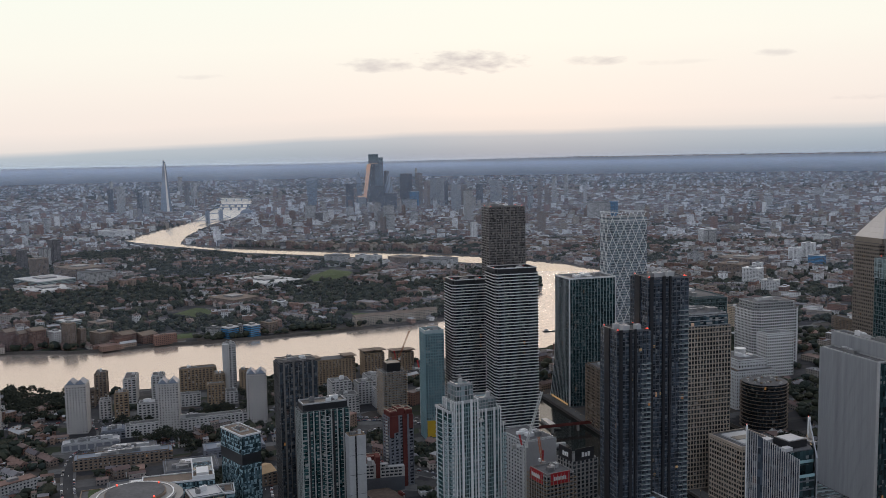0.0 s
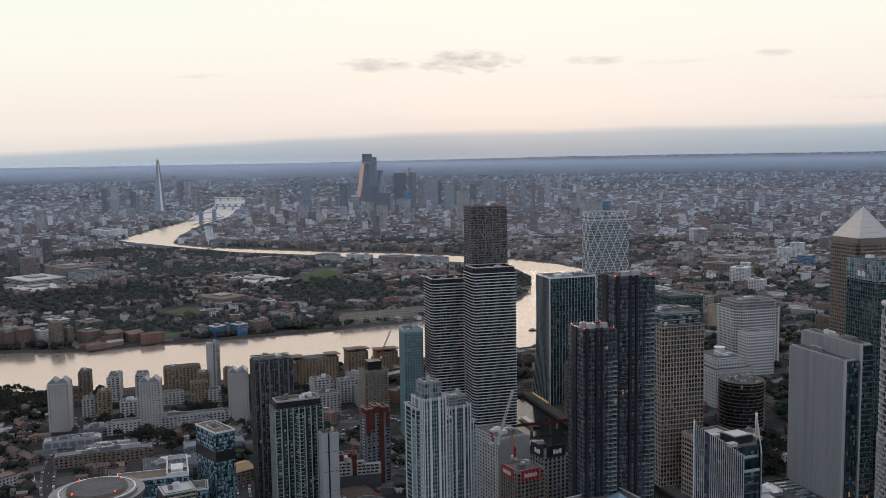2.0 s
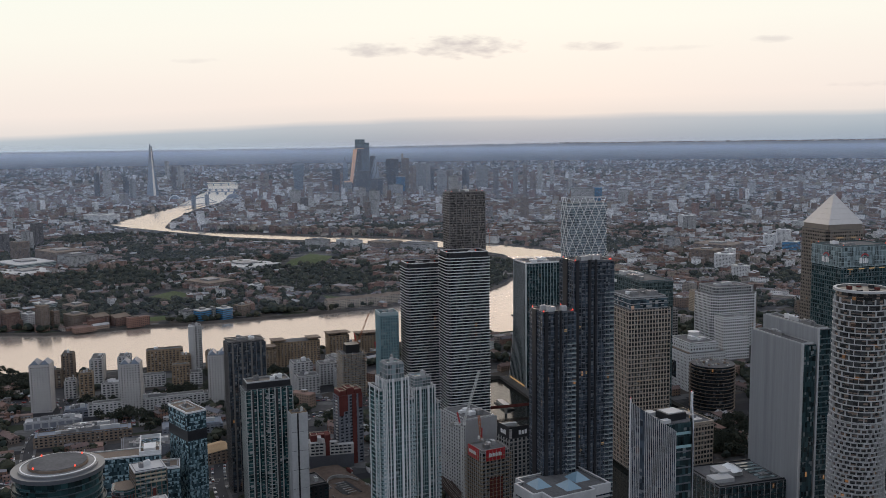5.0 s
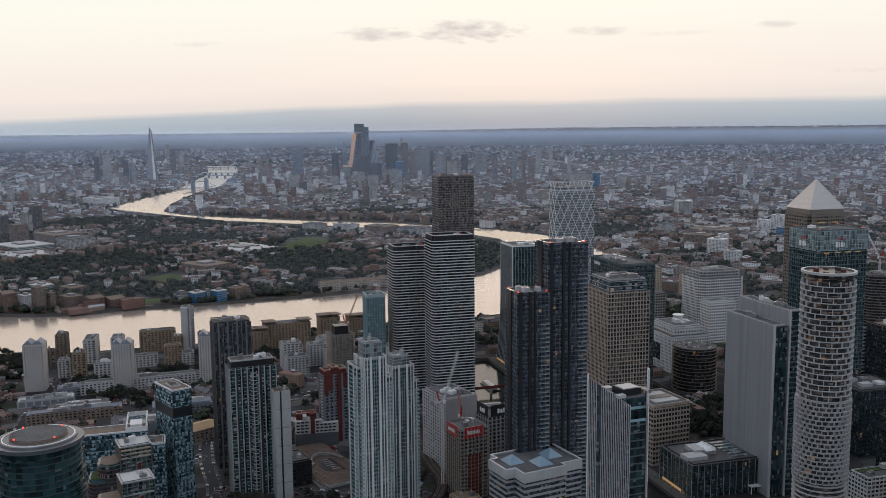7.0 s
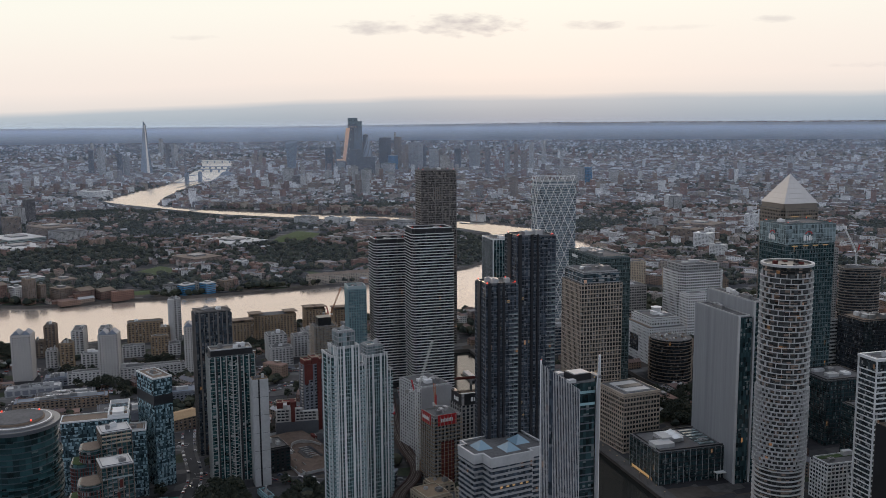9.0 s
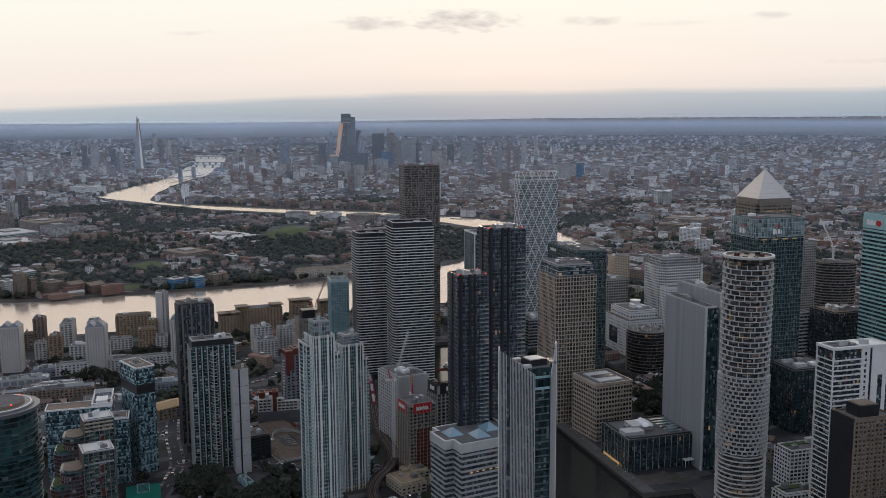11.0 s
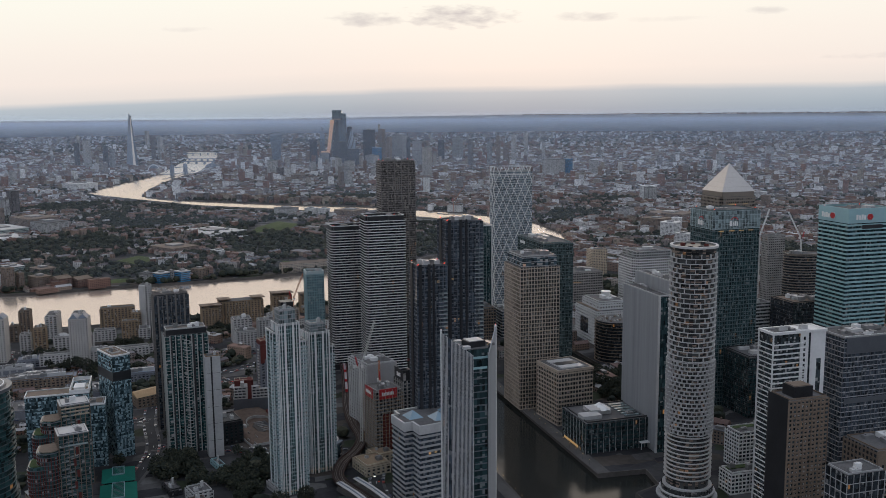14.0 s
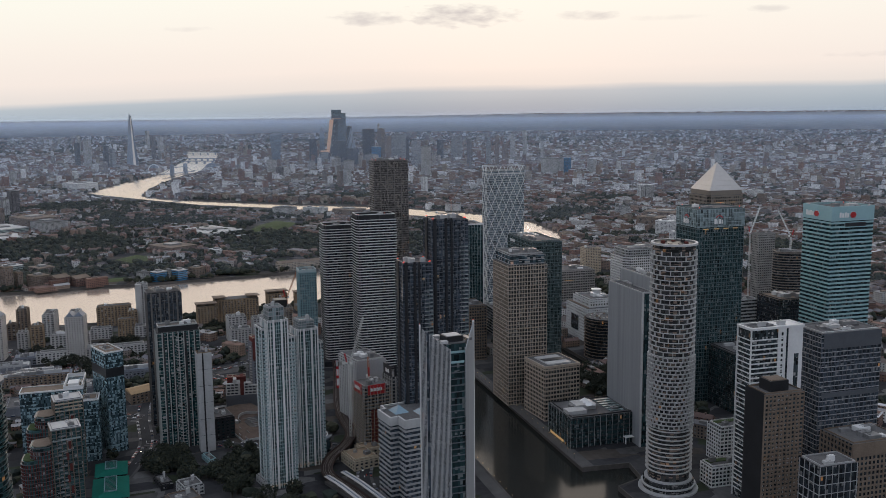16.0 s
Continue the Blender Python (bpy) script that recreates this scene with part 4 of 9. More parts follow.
def lattice_tower():
    w, d, z1 = 24, 56, 226
    x, y = corner(-329, -124, w, d)
    e = tower("residential_tower", x, y, rect_pts(w, d), z1 - 8, "slim glass tower wrapped in a white diamond lattice", G_LATT, PALE, 1.0, 0.15, 3.5, seed=15, kit=0.5)
    bm = bmesh.new()
    ring(bm, rect_pts(w, d), 0.35, z1 - 12, z1 - 11, 0.3)
    ring(bm, rect_pts(w, d), 0.35, z1 - 0.6, z1, 0.3)
    part("crown_frame", bm, WHITE, e)
    for face, ln, n in (("east", d, 5), ("south", w, 2)):
        mw = ln / n
        mh = 25.0
        c, r, nv = on_face(face, w, d)
        lines = []
        for k in range(-n - 18, 20):
            for sgn in (1, -1):
                pts = []
                for s in range(0, 401):
                    u = -ln / 2 + ln * s / 400
                    z = GROUND + (sgn * (u + ln / 2) / mw + k) * mh * (1)
                    if GROUND <= z <= z1:
                        pts.append((u, z))
                if len(pts) > 8:
                    lines.append((pts[0], pts[-1]))
        for (ua, za), (ub, zb) in lines:
            bm = bmesh.new()
            t = 0.27
            a, b = c + r * ua + Vector((0, 0, za)), c + r * ub + Vector((0, 0, zb))
            along_v = (b - a).normalized()
            sidev = nv.cross(along_v)
            v = [bm.verts.new(p) for p in (a - sidev * t + nv * 0.15, b - sidev * t + nv * 0.15, b + sidev * t + nv * 0.15, a + sidev * t + nv * 0.15,
                                           a - sidev * t + nv * 0.8, b - sidev * t + nv * 0.8, b + sidev * t + nv * 0.8, a + sidev * t + nv * 0.8)]
            for f in ((4, 5, 6, 7), (0, 1, 5, 4), (2, 3, 7, 6), (1, 2, 6, 5), (3, 0, 4, 7)):
                bm.faces.new([v[i] for i in f])
            part("lattice_strut", bm, SIGNWHITE, e)
    return e


lattice_tower()


def bronze_tower():
    w, d = 28, 48
    e = block("residential_tower", -340, -295, w, d, 238, "very tall dark bronze residential tower", glazing("bronze_glass", (0.085, 0.08, 0.078), 1.5, 3.15, rough=0.1, lit=0.012, blind=0.35, blind_color=(0.27, 0.235, 0.2)), BRONZE, band_h=0.7, band_out=0.45, floor_h=3.15, pier=BRONZE, bay=9.5, pier_w=0.9, pier_out=0.4, seed=16, kit=1.2, beacons=True, pier_top=240)
    slab_part("pale_bay", e, G_LOFT, w / 2 + 0.1, -8, 200, w / 2 + 0.3, 6, 218)
    for k in range(5):
        slab_part("bay_frame", e, BRONZE, w / 2 + 0.12, -8 + k * 2.9, 200, w / 2 + 0.5, -6.6 + k * 2.9, 218)


bronze_tower()


def balcony_twins():
    """Two joined-looking towers with a white balcony edge at each floor."""
    for nx, ny, w, d, z1, seed in ((-131, -398, 28, 43, 190, 17), (-184, -420, 28, 42, 174, 18)):
        x, y = corner(nx, ny, w, d)
        pts = [(-w / 2, -d / 2), (w / 2 - 3, -d / 2), (w / 2 - 3, -d / 2 + 2), (w / 2, -d / 2 + 2), (w / 2, 0), (w / 2 - 1.5, 0), (w / 2 - 1.5, 4), (w / 2, 4), (w / 2, d / 2), (-w / 2, d / 2)]
        e = tower("residential_tower", x, y, pts, z1 - 3, "dark glass residential tower with white balcony edges", G_DARK, None, seed=seed, kit=0)
        bm = bmesh.new()
        ring(bm, pts, 1.6, 0, 0.25, 0.3)
        deck = len(bm.faces)
        ring(bm, offset_pts(pts, 1.62), 0.12, 0, 0.95, 0.0)
        bm.faces.ensure_lookup_table()
        for f in bm.faces[:deck]:
            f.material_index = 1
        slab = mesh_of(bm, "balcony_slab")
        slab.materials.append(WHITE)
        slab.materials.append(SLATEBAND)
        for k in range(int((z1 - 12) / 3.05)):
            z = 10 + 3.05 * k
            part("balcony_slab", slab, WHITE, e, at=(0, 0, z))
        me = boxmesh("divider", -0.12, -1.5, 10, 0.12, 0.1, z1 - 4)
        for px, py, a, i, j, k in along(pts, 7.0):
            part("divider", me, DARKMETAL, e, at=(px, py, 0), turn=a)
        bm = bmesh.new()
        ring(bm, pts, 0.2, z1 - 5, z1, 0.4)
        part("roof_screen", bm, DARKMETAL, e)
        bm = bmesh.new()
        ring(bm, pts, 0.3, z1, z1 + 0.7, 0.5)
        part("coping", bm, WHITE, e)
        slab_part("podium", e, DARKMETAL, -w / 2 - 6, -d / 2 - 5, GROUND, w / 2 + 5, d / 2 + 5, 11)
        roof_kit(e, w - 8, d - 8, z1 - 2.7, seed * 3, 1.0, DARKMETAL, True)


balcony_twins()


def dark_pair():
    """Two dark shafts, one taller, with black upright strips and projecting balconies."""
    for nx, ny, w, d, z1, seed in ((181, -451, 24, 31, 219, 19), (184, -478, 24, 25, 186, 20)):
        e = block("residential_tower", nx, ny, w, d, z1, "dark glass residential tower with black upright strips", G_SLATE, SLATEBAND, band_h=0.55, band_out=0.15, floor_h=3.3, pier=SLATEBAND, bay=3.1, pier_w=0.25, pier_out=0.25, seed=seed, kit=1.4, beacons=True)
        for u, wd in ((-d / 2 + 1.5, 2.6), (-d / 2 + d * 0.36, 2.0), (-d / 2 + d * 0.52, 1.4)):
            slab_part("dark_strip", e, DARKMETAL, w / 2, u, GROUND, w / 2 + 1.1, u + wd, z1 + 2.0)
        slab_part("dark_strip", e, DARKMETAL, -4, -d / 2 - 1.0, GROUND, 3, -d / 2, z1 + 2.0)
        me = boxmesh("balcony", 0, -3.4, 0, 1.5, 3.4, 0.35)
        ml = boxmesh("balustrade", 1.38, -3.4, 0.35, 1.46, 3.4, 1.3)
        for k in range(int((z1 - 30) / 3.3)):
            b = part("balcony", me, PALE, e, at=(w / 2, d / 2 - 3.6, 12 + 3.3 * k))
            part("balustrade", ml, G_CROWN, b)
        for u in (-d / 2 + 0.4, d / 2 - 4):
            slab_part("roof_light", e, REDLAMP, w / 2 - 0.4, u, z1 + 1.45, w / 2 - 0.15, u + 2.4, z1 + 1.65, "row of red roof lamps")
        rnd = random.Random(seed)
        for k in range(6):
            z, u = 20 + 3.3 * rnd.randint(3, int((z1 - 30) / 3.3)) + 1.1, rnd.uniform(-d / 2 + 3, d / 2 - 5)
            slab_part("lit_window", e, LAMPROW, w / 2 + 0.02, u, z, w / 2 + 0.06, u + rnd.uniform(0.8, 2.2), z + 1.6)


dark_pair()


def east_cluster():
    """The white-framed tower, the grey glass offices and the brown tower by the dock's far end."""
    w, d, z1 = 16, 45, 141
    e = block("residential_tower", 338, -260, w, d, z1, "white-framed residential tower with deep balconies", G_HOME, None, seed=21, kit=1.0)
    bm = bmesh.new()
    ring(bm, rect_pts(w, d - 20), 1.3, 0, 0.75, 0.2)
    me = mesh_of(bm, "balcony_slab")
    for k in range(34):
        part("balcony_slab", me, WHITE, e, at=(0, -9.3, 12 + 3.65 * k))
    slab_part("end_panel", e, WHITE, -w / 2 - 0.4, 1, GROUND, w / 2 + 0.7, 8, z1 + 1.2, "smooth white panel")
    slab_part("end_panel", e, WHITE, -w / 2 - 0.4, 10, GROUND, w / 2 + 0.7, d / 2 + 0.4, z1 + 1.2, "smooth white panel")
    slab_part("link_glazing", e, G_DARK, -w / 2, 8, GROUND, w / 2 + 0.3, 10, z1)
    slab_part("tall_slot", e, G_HOME, w / 2 + 0.72, 15.5, GROUND, w / 2 + 0.8, 19.5, 120)
    for k in range(26):
        slab_part("slot_window", e, G_DARK, w / 2 + 0.72, 3.6, 30 + k * 4.2, w / 2 + 0.8, 5.2, 32.6 + k * 4.2)
    slab_part("corner_post", e, WHITE, w / 2 + 0.3, -d / 2 - 0.9, GROUND, w / 2 + 1.2, -d / 2, z1 + 1)
    slab_part("corner_post", e, WHITE, -w / 2 - 1.2, -d / 2 - 0.9, GROUND, -w / 2 - 0.3, -d / 2, z1 + 1)
    bm = bmesh.new()
    ring(bm, rect_pts(w, d), 1.2, z1 - 0.5, z1 + 1.4, 0.4)
    part("roof_frame", bm, WHITE, e)
    # grey glass offices behind
    w, d, z1 = 34, 56, 133
    e = block("office_tower", 349, -199, w, d, z1, "grey glass office tower with pale roof screens", G_SLATE, GREYRIB, band_h=0.6, floor_h=3.9, pier=SLATEBAND, bay=3.0, pier_w=0.2, pier_out=0.3, seed=22, kit=2.0)
    slab_part("grey_screen", e, SLATEBAND, w / 2 + 0.3, -d / 2 + 2, 121, w / 2 + 0.6, d / 2 - 1, 133.5, "smooth grey louvred screen")
    slab_part("grey_screen", e, SLATEBAND, w / 2 + 0.3, -d / 2 + 2, 82, w / 2 + 0.6, d / 2 - 1, 86, "smooth grey louvred screen")
    for u in (-8, 2, 12):
        slab_part("roof_deck", e, ROOF, -12, u, z1 + 0.4, 2, u + 7, z1 + 1.6)
    slab_part("glass_rail", e, SIGNWHITE, w / 2 - 0.2, -d / 2, z1 + 1.6, w / 2, d / 2, z1 + 2.0)
    # brown tower in front
    w, d, z1 = 22, 32, 108
    e = block("residential_tower", 385, -291, w, d, z1, "brown panelled residential tower with stacked bays", G_HOME, BROWN, band_h=1.3, band_out=0.3, floor_h=3.1, pier=BROWN, bay=3.2, pier_w=1.3, pier_out=0.35, seed=23, kit=0.4)
    slab_part("dark_face", e, DARKMETAL, -w / 2 - 0.3, -d / 2 - 0.55, GROUND, w / 2 - 0.2, -d / 2 - 0.35, z1 + 1.2, "dark glazed south side")
    slab_part("plant_house", e, DARKMETAL, -6, -9, z1 + 0.3, 7, 6, z1 + 8, "black rooftop plant house")
    slab_part("plant_roof", e, BROWN, -5, -8, z1 + 8.02, 6, 5, z1 + 8.4)
    me = boxmesh("bay_balcony", 0, -1.4, 0, 1.0, 1.4, 1.1)
    for k in range(31):
        for u in (-9, -2.5, 4, 11):
            part("bay_balcony", me, BROWN, e, at=(w / 2 + 0.3, u, 11 + 3.1 * k))
    # dark-framed block with a white cage
    w, d, z1 = 20, 29, 75
    e = block("office_block", 439, -295, w, d, z1, "dark glass office block in a grey frame grid", G_DARK, GREYRIB, band_h=0.35, band_out=0.5, floor_h=6.4, pier=GREYRIB, bay=4.8, pier_w=0.3, pier_out=0.5, seed=24, kit=0.6)
    # red-brown brick block
    e = block("office_block", 402, -222, 34, 46, 66, "brown brick office block with a pale attic", G_DARK, BROWN, band_h=1.5, floor_h=3.9, pier=BROWN, bay=3.6, pier_w=1.4, seed=25, kit=1.8)
    slab_part("attic_panel", e, BROWN, 17.2, -23, 57, 17.7, 23, 66.4)
    # slanted white residential pair with roof gardens
    for nx, ny, w, d, z1, seed in ((268, -222, 20, 40, 36, 26), (305, -264, 16, 27, 22, 27), (322, -232, 30, 30, 40, 28)):
        e = block("apartment_block", nx, ny, w, d, z1, "white apartment block with a planted roof terrace", G_HOME, WHITE, band_h=1.1, band_out=0.5, floor_h=3.2, pier=WHITE, bay=3.6, pier_w=0.8, pier_out=0.4, seed=seed, kit=0.6)
        slab_part("roof_garden", e, FOLIAGE, -w / 2 + 2, -d / 2 + 2, z1 + 0.26, -w / 2 + 7, d / 2 - 4, z1 + 0.8, "planted roof bed")
    # dark glass blocks in the second row
    block("office_block", 172, -120, 44, 48, 66, "dark glass office block with a roof terrace", G_TEAL, DARKMETAL, band_h=0.7, floor_h=4.0, pier=DARKMETAL, bay=4.0, pier_w=0.3, seed=29)
    block("office_block", 250, -150, 40, 52, 60, "dark glass office block with stepped roofs", G_TEAL, DARKMETAL, band_h=0.7, floor_h=4.0, seed=30, kit=1.4)
    block("office_block", 93, 18, 40, 44, 92, "dark glass office block with a bare roof deck", G_DARK, DARKMETAL, band_h=0.6, floor_h=4.0, seed=31, kit=2.2, roof=BROWN)
    block("office_block", 46, 0, 24, 30, 84, "pale low office block", G_TAN, PALE, band_h=1.8, floor_h=4.0, seed=32)
    tower("residential_tower", -118, 256, round_pts(27, 36, 0, 15), 102, "lens-shaped tower with warm metal floor bands", G_DARK, STEEL_CLAD, 1.2, 0.5, 3.8, seed=33, turn=60, kit=1.0)
    e = block("building_shell", -190, 262, 16, 28, 118, "slim concrete tower under construction", G_TAN, CONCRETE, band_h=1.8, floor_h=3.6, pier=CONCRETE, bay=3.4, pier_w=1.2, seed=34, kit=0.5)


FOLIAGE = shade("leaves", (0.05, 0.075, 0.03), 0.85, vary=0.5, scale=0.6, bump=0.3)
east_cluster()


def ribbed_wedge():
    """Tall wedge between two side walls whose tops rise to points past the roof."""
    SW, SE, NE, NW = PLAN
    e = thing("residential_tower", 0, 0, 0, "tall wedge tower with pleated white metal sides", "tower", turn=0)

    def wall(name, mat, p, q, zp, zq, thick, label="", lo=GROUND):
        """An upright slab from p to q with a sloping top, thick to its right-hand side."""
        p, q = Vector(p), Vector(q)
        d = (q - p).normalized()
        n = Vector((d.y, -d.x)) * thick
        bm = bmesh.new()
        v = [bm.verts.new(c) for c in ((*p, lo), (*q, lo), (*q, zq), (*p, zp), (*(p + n), lo), (*(q + n), lo), (*(q + n), zq), (*(p + n), zp))]
        for f in ((0, 1, 2, 3), (5, 4, 7, 6), (4, 0, 3, 7), (1, 5, 6, 2), (3, 2, 6, 7)):
            bm.faces.new([v[i] for i in f])
        return part(name, bm, mat, e, label)

    inner = offset_pts([SW, SE, NE, NW], -0.5)
    bm = bmesh.new()
    prism(bm, inner, GROUND, 168)
    part("glazed_body", bm, G_TEAL, e)
    # upper storeys step back behind the east side
    back = [inner[0], tuple(Vector(inner[0]).lerp(Vector(inner[1]), 0.82)), tuple(Vector(inner[3]).lerp(Vector(inner[2]), 0.82)), inner[3]]
    bm = bmesh.new()
    prism(bm, back, 168.02, 178)
    part("upper_block", bm, G_TEAL, e)
    bm = bmesh.new()
    ring(bm, inner, 0.15, 0, 0.6)
    me = mesh_of(bm, "floor_band")
    for k in range(44):
        part("floor_band", me, SLATEBAND, e, at=(0, 0, GROUND + 2 + 3.7 * k))
    for z in (168.02, 172.8):
        wall("terrace_glass", PALETEAL, inner[1] if z < 170 else back[1], inner[2] if z < 170 else back[2], z + 1.3, z + 1.3, 0.1, lo=z)
    # pleated south side
    wall("backing_panel", G_SLATE, SW, SE, 185, 176.2, 0.15)
    a, b = Vector(SW), Vector(SE)
    d = (b - a).normalized()
    turn = math.degrees(math.atan2(d.y, d.x))
    n = 24
    for i in range(n + 1):
        if i in (6, 7):
            continue
        p = a.lerp(b, i / n) + Vector((d.y, -d.x)) * 0.14
        top = 185.2 + (176.4 - 185.2) * i / n
        rib = bmesh.new()
        v = [rib.verts.new(c) for c in ((-0.21, 0, GROUND), (0.0, -0.35, GROUND), (0.21, 0, GROUND), (-0.21, 0, top), (0.0, -0.35, top), (0.21, 0, top))]
        for f in ((0, 1, 4, 3), (1, 2, 5, 4), (3, 4, 5), (0, 2, 1)):
            rib.faces.new([v[k] for k in f])
        part("pleat", rib, SHELLWHITE, e, at=(p.x, p.y, 0), turn=turn)
    # smooth north side and the white edges
    wall("side_wall", STREAKED, NE, NW, 176, 186.5, 0.5, "smooth pale side wall rising to a point")
    wall("edge_fin", SIGNWHITE, NW, tuple(Vector(NW) + Vector((0.9, 0.3))), 187, 187, 0.8)
    wall("edge_fin", WHITE, SW, tuple(Vector(SW).lerp(b, 0.02)), 187, 186.6, 0.9)
    # roof and its plant
    bm = bmesh.new()
    prism(bm, offset_pts(back, -0.6), 178.02, 178.4)
    part("roof", bm, ROOF, e)
    c = sum((Vector(p) for p in back), Vector((0, 0))) / 4
    for k, (u, v, w2, d2, h, m) in enumerate(((0, 0, 9, 10, 3.2, DARKMETAL), (0, 0, 7.5, 8.5, 3.5, PALE), (-7, 3, 3, 8, 1.6, PLANT), (-7, -6, 4, 4, 2.0, PALE), (1, 9, 8, 3, 1.4, PLANT), (5, -7, 3, 4, 1.5, PALE), (-2, -9, 5, 3, 1.2, PLANT))):
        slab_part("roof_unit", e, m, c.x + u - w2 / 2, c.y + v - d2 / 2, 178.4, c.x + u + w2 / 2, c.y + v + d2 / 2, 178.4 + h)
    for k in range(7):
        p = Vector(back[3]).lerp(Vector(back[2]), 0.15 + 0.12 * k)
        slab_part("roof_lamp", e, LAMPROW, p.x - 0.15, p.y - 1.2, 179.5, p.x + 0.15, p.y - 0.9, 179.8)
    for p in (SW, NW):
        slab_part("warning_light", e, REDLAMP, p[0] - 0.12, p[1] - 0.12, 186.9, p[0] + 0.12, p[1] + 0.12, 187.2)


PLAN = ((383.0, -552.5), (404.5, -543.9), (405.5, -535.4), (386.8, -520.6))
ribbed_wedge()


def column_pair():
    """Two pale residential towers: a shaft with paired white columns and a glazed crown, between lower wings with balconies."""
    for cx, cy, w, zs, zc, wings, seed in ((139, -571, 17, 143, 154, ((-1, 3.2, 137), (1, 5.0, 128)), 35), (104.5, -536, 18, 125, 132.5, ((-1, 4.0, 120), (1, 5.0, 112)), 36)):
        e = thing("residential_tower", cx, cy, 0, "pale residential tower with clustered white columns", "tower", turn=3)
        h = w / 2
        blocks = [("glazed_body", -h, -h, h, h, zs), ("rear_wing", -h - 9, -h + 1.5, -h - 0.05, h - 1.5, zs - 9)]
        for sg, wd, z in wings:
            y0, y1 = sorted((sg * (h + 0.04), sg * (h + wd)))
            blocks.append(("side_wing", -h - 5, y0, h - 2.2, y1, z))
        for name, x0, y0, x1, y1, z in blocks:
            pts = [(x0, y0), (x1, y0), (x1, y1), (x0, y1)]
            bm = bmesh.new()
            prism(bm, pts, GROUND, z)
            part(name, bm, G_PALEBAY, e)
            bm = bmesh.new()
            ring(bm, pts, 0.3, 0, 0.42)
            me = mesh_of(bm, "floor_band")
            for k in range(int((z - 8) / 3.05)):
                part("floor_band", me, GREYTEAL, e, at=(0, 0, 8 + 3.05 * k))
            bm = bmesh.new()
            ring(bm, pts, 0.4, z - 0.6, z + 1.1, 0.4)
            part("parapet", bm, PALE, e)
            slab_part("roof", e, ROOF, x0 + 0.4, y0 + 0.4, z - 0.02, x1 - 0.4, y1 - 0.4, z + 0.2)
        col = boxmesh("column", -0.3, -0.6, GROUND, 0.3, 0.2, zs + 1.4)
        broad = boxmesh("broad_column", -0.8, -0.6, GROUND, 0.8, 0.2, zs + 1.4)
        slim = boxmesh("mullion", -0.14, -0.5, GROUND, 0.14, 0.2, zs)
        for turn, place in ((90, lambda u: (h, u, 0)), (0, lambda u: (u, -h, 0)), (180, lambda u: (u, h, 0))):
            for u in (-h + 0.5, -h + 2.5, h - 2.5, h - 0.5):
                part("column", col, WHITE, e, at=place(u), turn=turn)
            for u in (-3.3, 3.3):
                part("broad_column", broad, WHITE, e, at=place(u), turn=turn)
            for u in (-0.9, 0.9):
                part("mullion", slim, GREYTEAL, e, at=place(u), turn=turn)
        for sg, wd, z in wings:
            thin = boxmesh("column", -0.28, -0.6, GROUND, 0.28, 0.2, z + 0.8)
            for u in (0.8, wd - 1.8):
                part("column", thin, WHITE, e, at=(h - 2.2, sg * (h + u), 0), turn=90)
            for u in (-h - 3, -2.5, h - 4.5):
                part("column", thin, WHITE, e, at=(u, sg * (h + wd), 0), turn=0 if sg < 0 else 180)
            bm = bmesh.new()
            box(bm, -2.0, -1.5, 0, 2.0, 0.1, 0.28)
            box(bm, -2.0, -1.5, 0.284, 2.0, -1.42, 1.3)
            me = mesh_of(bm, "balcony")
            for k in range(int((z - 12) / 3.05)):
                part("balcony", me, GREYTEAL, e, at=(h - 2.2, sg * (h + wd - 1.9), 10 + 3.05 * k), turn=90)
                if sg < 0:
                    part("balcony", me, GREYTEAL, e, at=(h - 5.5, -h - wd, 10 + 3.05 * k))
        c0 = w * 0.36
        bm = bmesh.new()
        prism(bm, rect_pts(2 * c0, 2 * c0), zs + 0.25, zc)
        c = part("crown", bm, G_CROWN, e, "glazed crown storeys")
        for k in range(4):
            bm = bmesh.new()
            ring(bm, rect_pts(2 * c0, 2 * c0), 0.25, zs + 0.4 + k * (zc - zs - 0.9) / 3, zs + 0.9 + k * (zc - zs - 0.9) / 3)
            part("frame_band", bm, GREYRIB, c)
        me = boxmesh("mullion", -0.12, -0.25, zs + 0.3, 0.12, 0.1, zc + 0.4)
        for px, py, a, *_ in along(rect_pts(2 * c0, 2 * c0), 2.2):
            part("mullion", me, GREYRIB, c, at=(px, py, 0), turn=a)
        roof_kit(e, 2 * c0 - 1.5, 2 * c0 - 1.5, zc, seed, 0.6, GREYRIB)
        for k in range(8):
            slab_part("lamp_string", e, LAMPROW, h + 1.5, -h - 5 + k * 3.4, 8.2, h + 1.8, -h - 3.6 + k * 3.4, 8.7)


column_pair()

# ---- housing and streets south of the dock ----
SEAPANEL = shade("sea_panels", (0.17, 0.275, 0.295), 0.5, vary=0.25, scale=0.4)
TILEBLUE = shade("blue_panels", (0.2, 0.3, 0.33), 0.45, vary=0.2, scale=0.4, tints=[(0.09, 0.155, 0.185), (0.16, 0.25, 0.28), (0.25, 0.345, 0.37), (0.10, 0.15, 0.175), (0.20, 0.29, 0.315)], objects=True)
CREAM = shade("cream_render", (0.50, 0.43, 0.33), 0.75, vary=0.2, scale=0.3)
TANBRICK = shade("tan_brick", (0.29, 0.215, 0.145), 0.8, vary=0.25, scale=0.3, bump=0.1)
TIMBER = shade("timber_boards", (0.34, 0.22, 0.11), 0.7, vary=0.3, scale=0.4)
COURT = shade("green_roof_sheet", (0.008, 0.115, 0.085), 0.8, vary=0.15, scale=0.2)
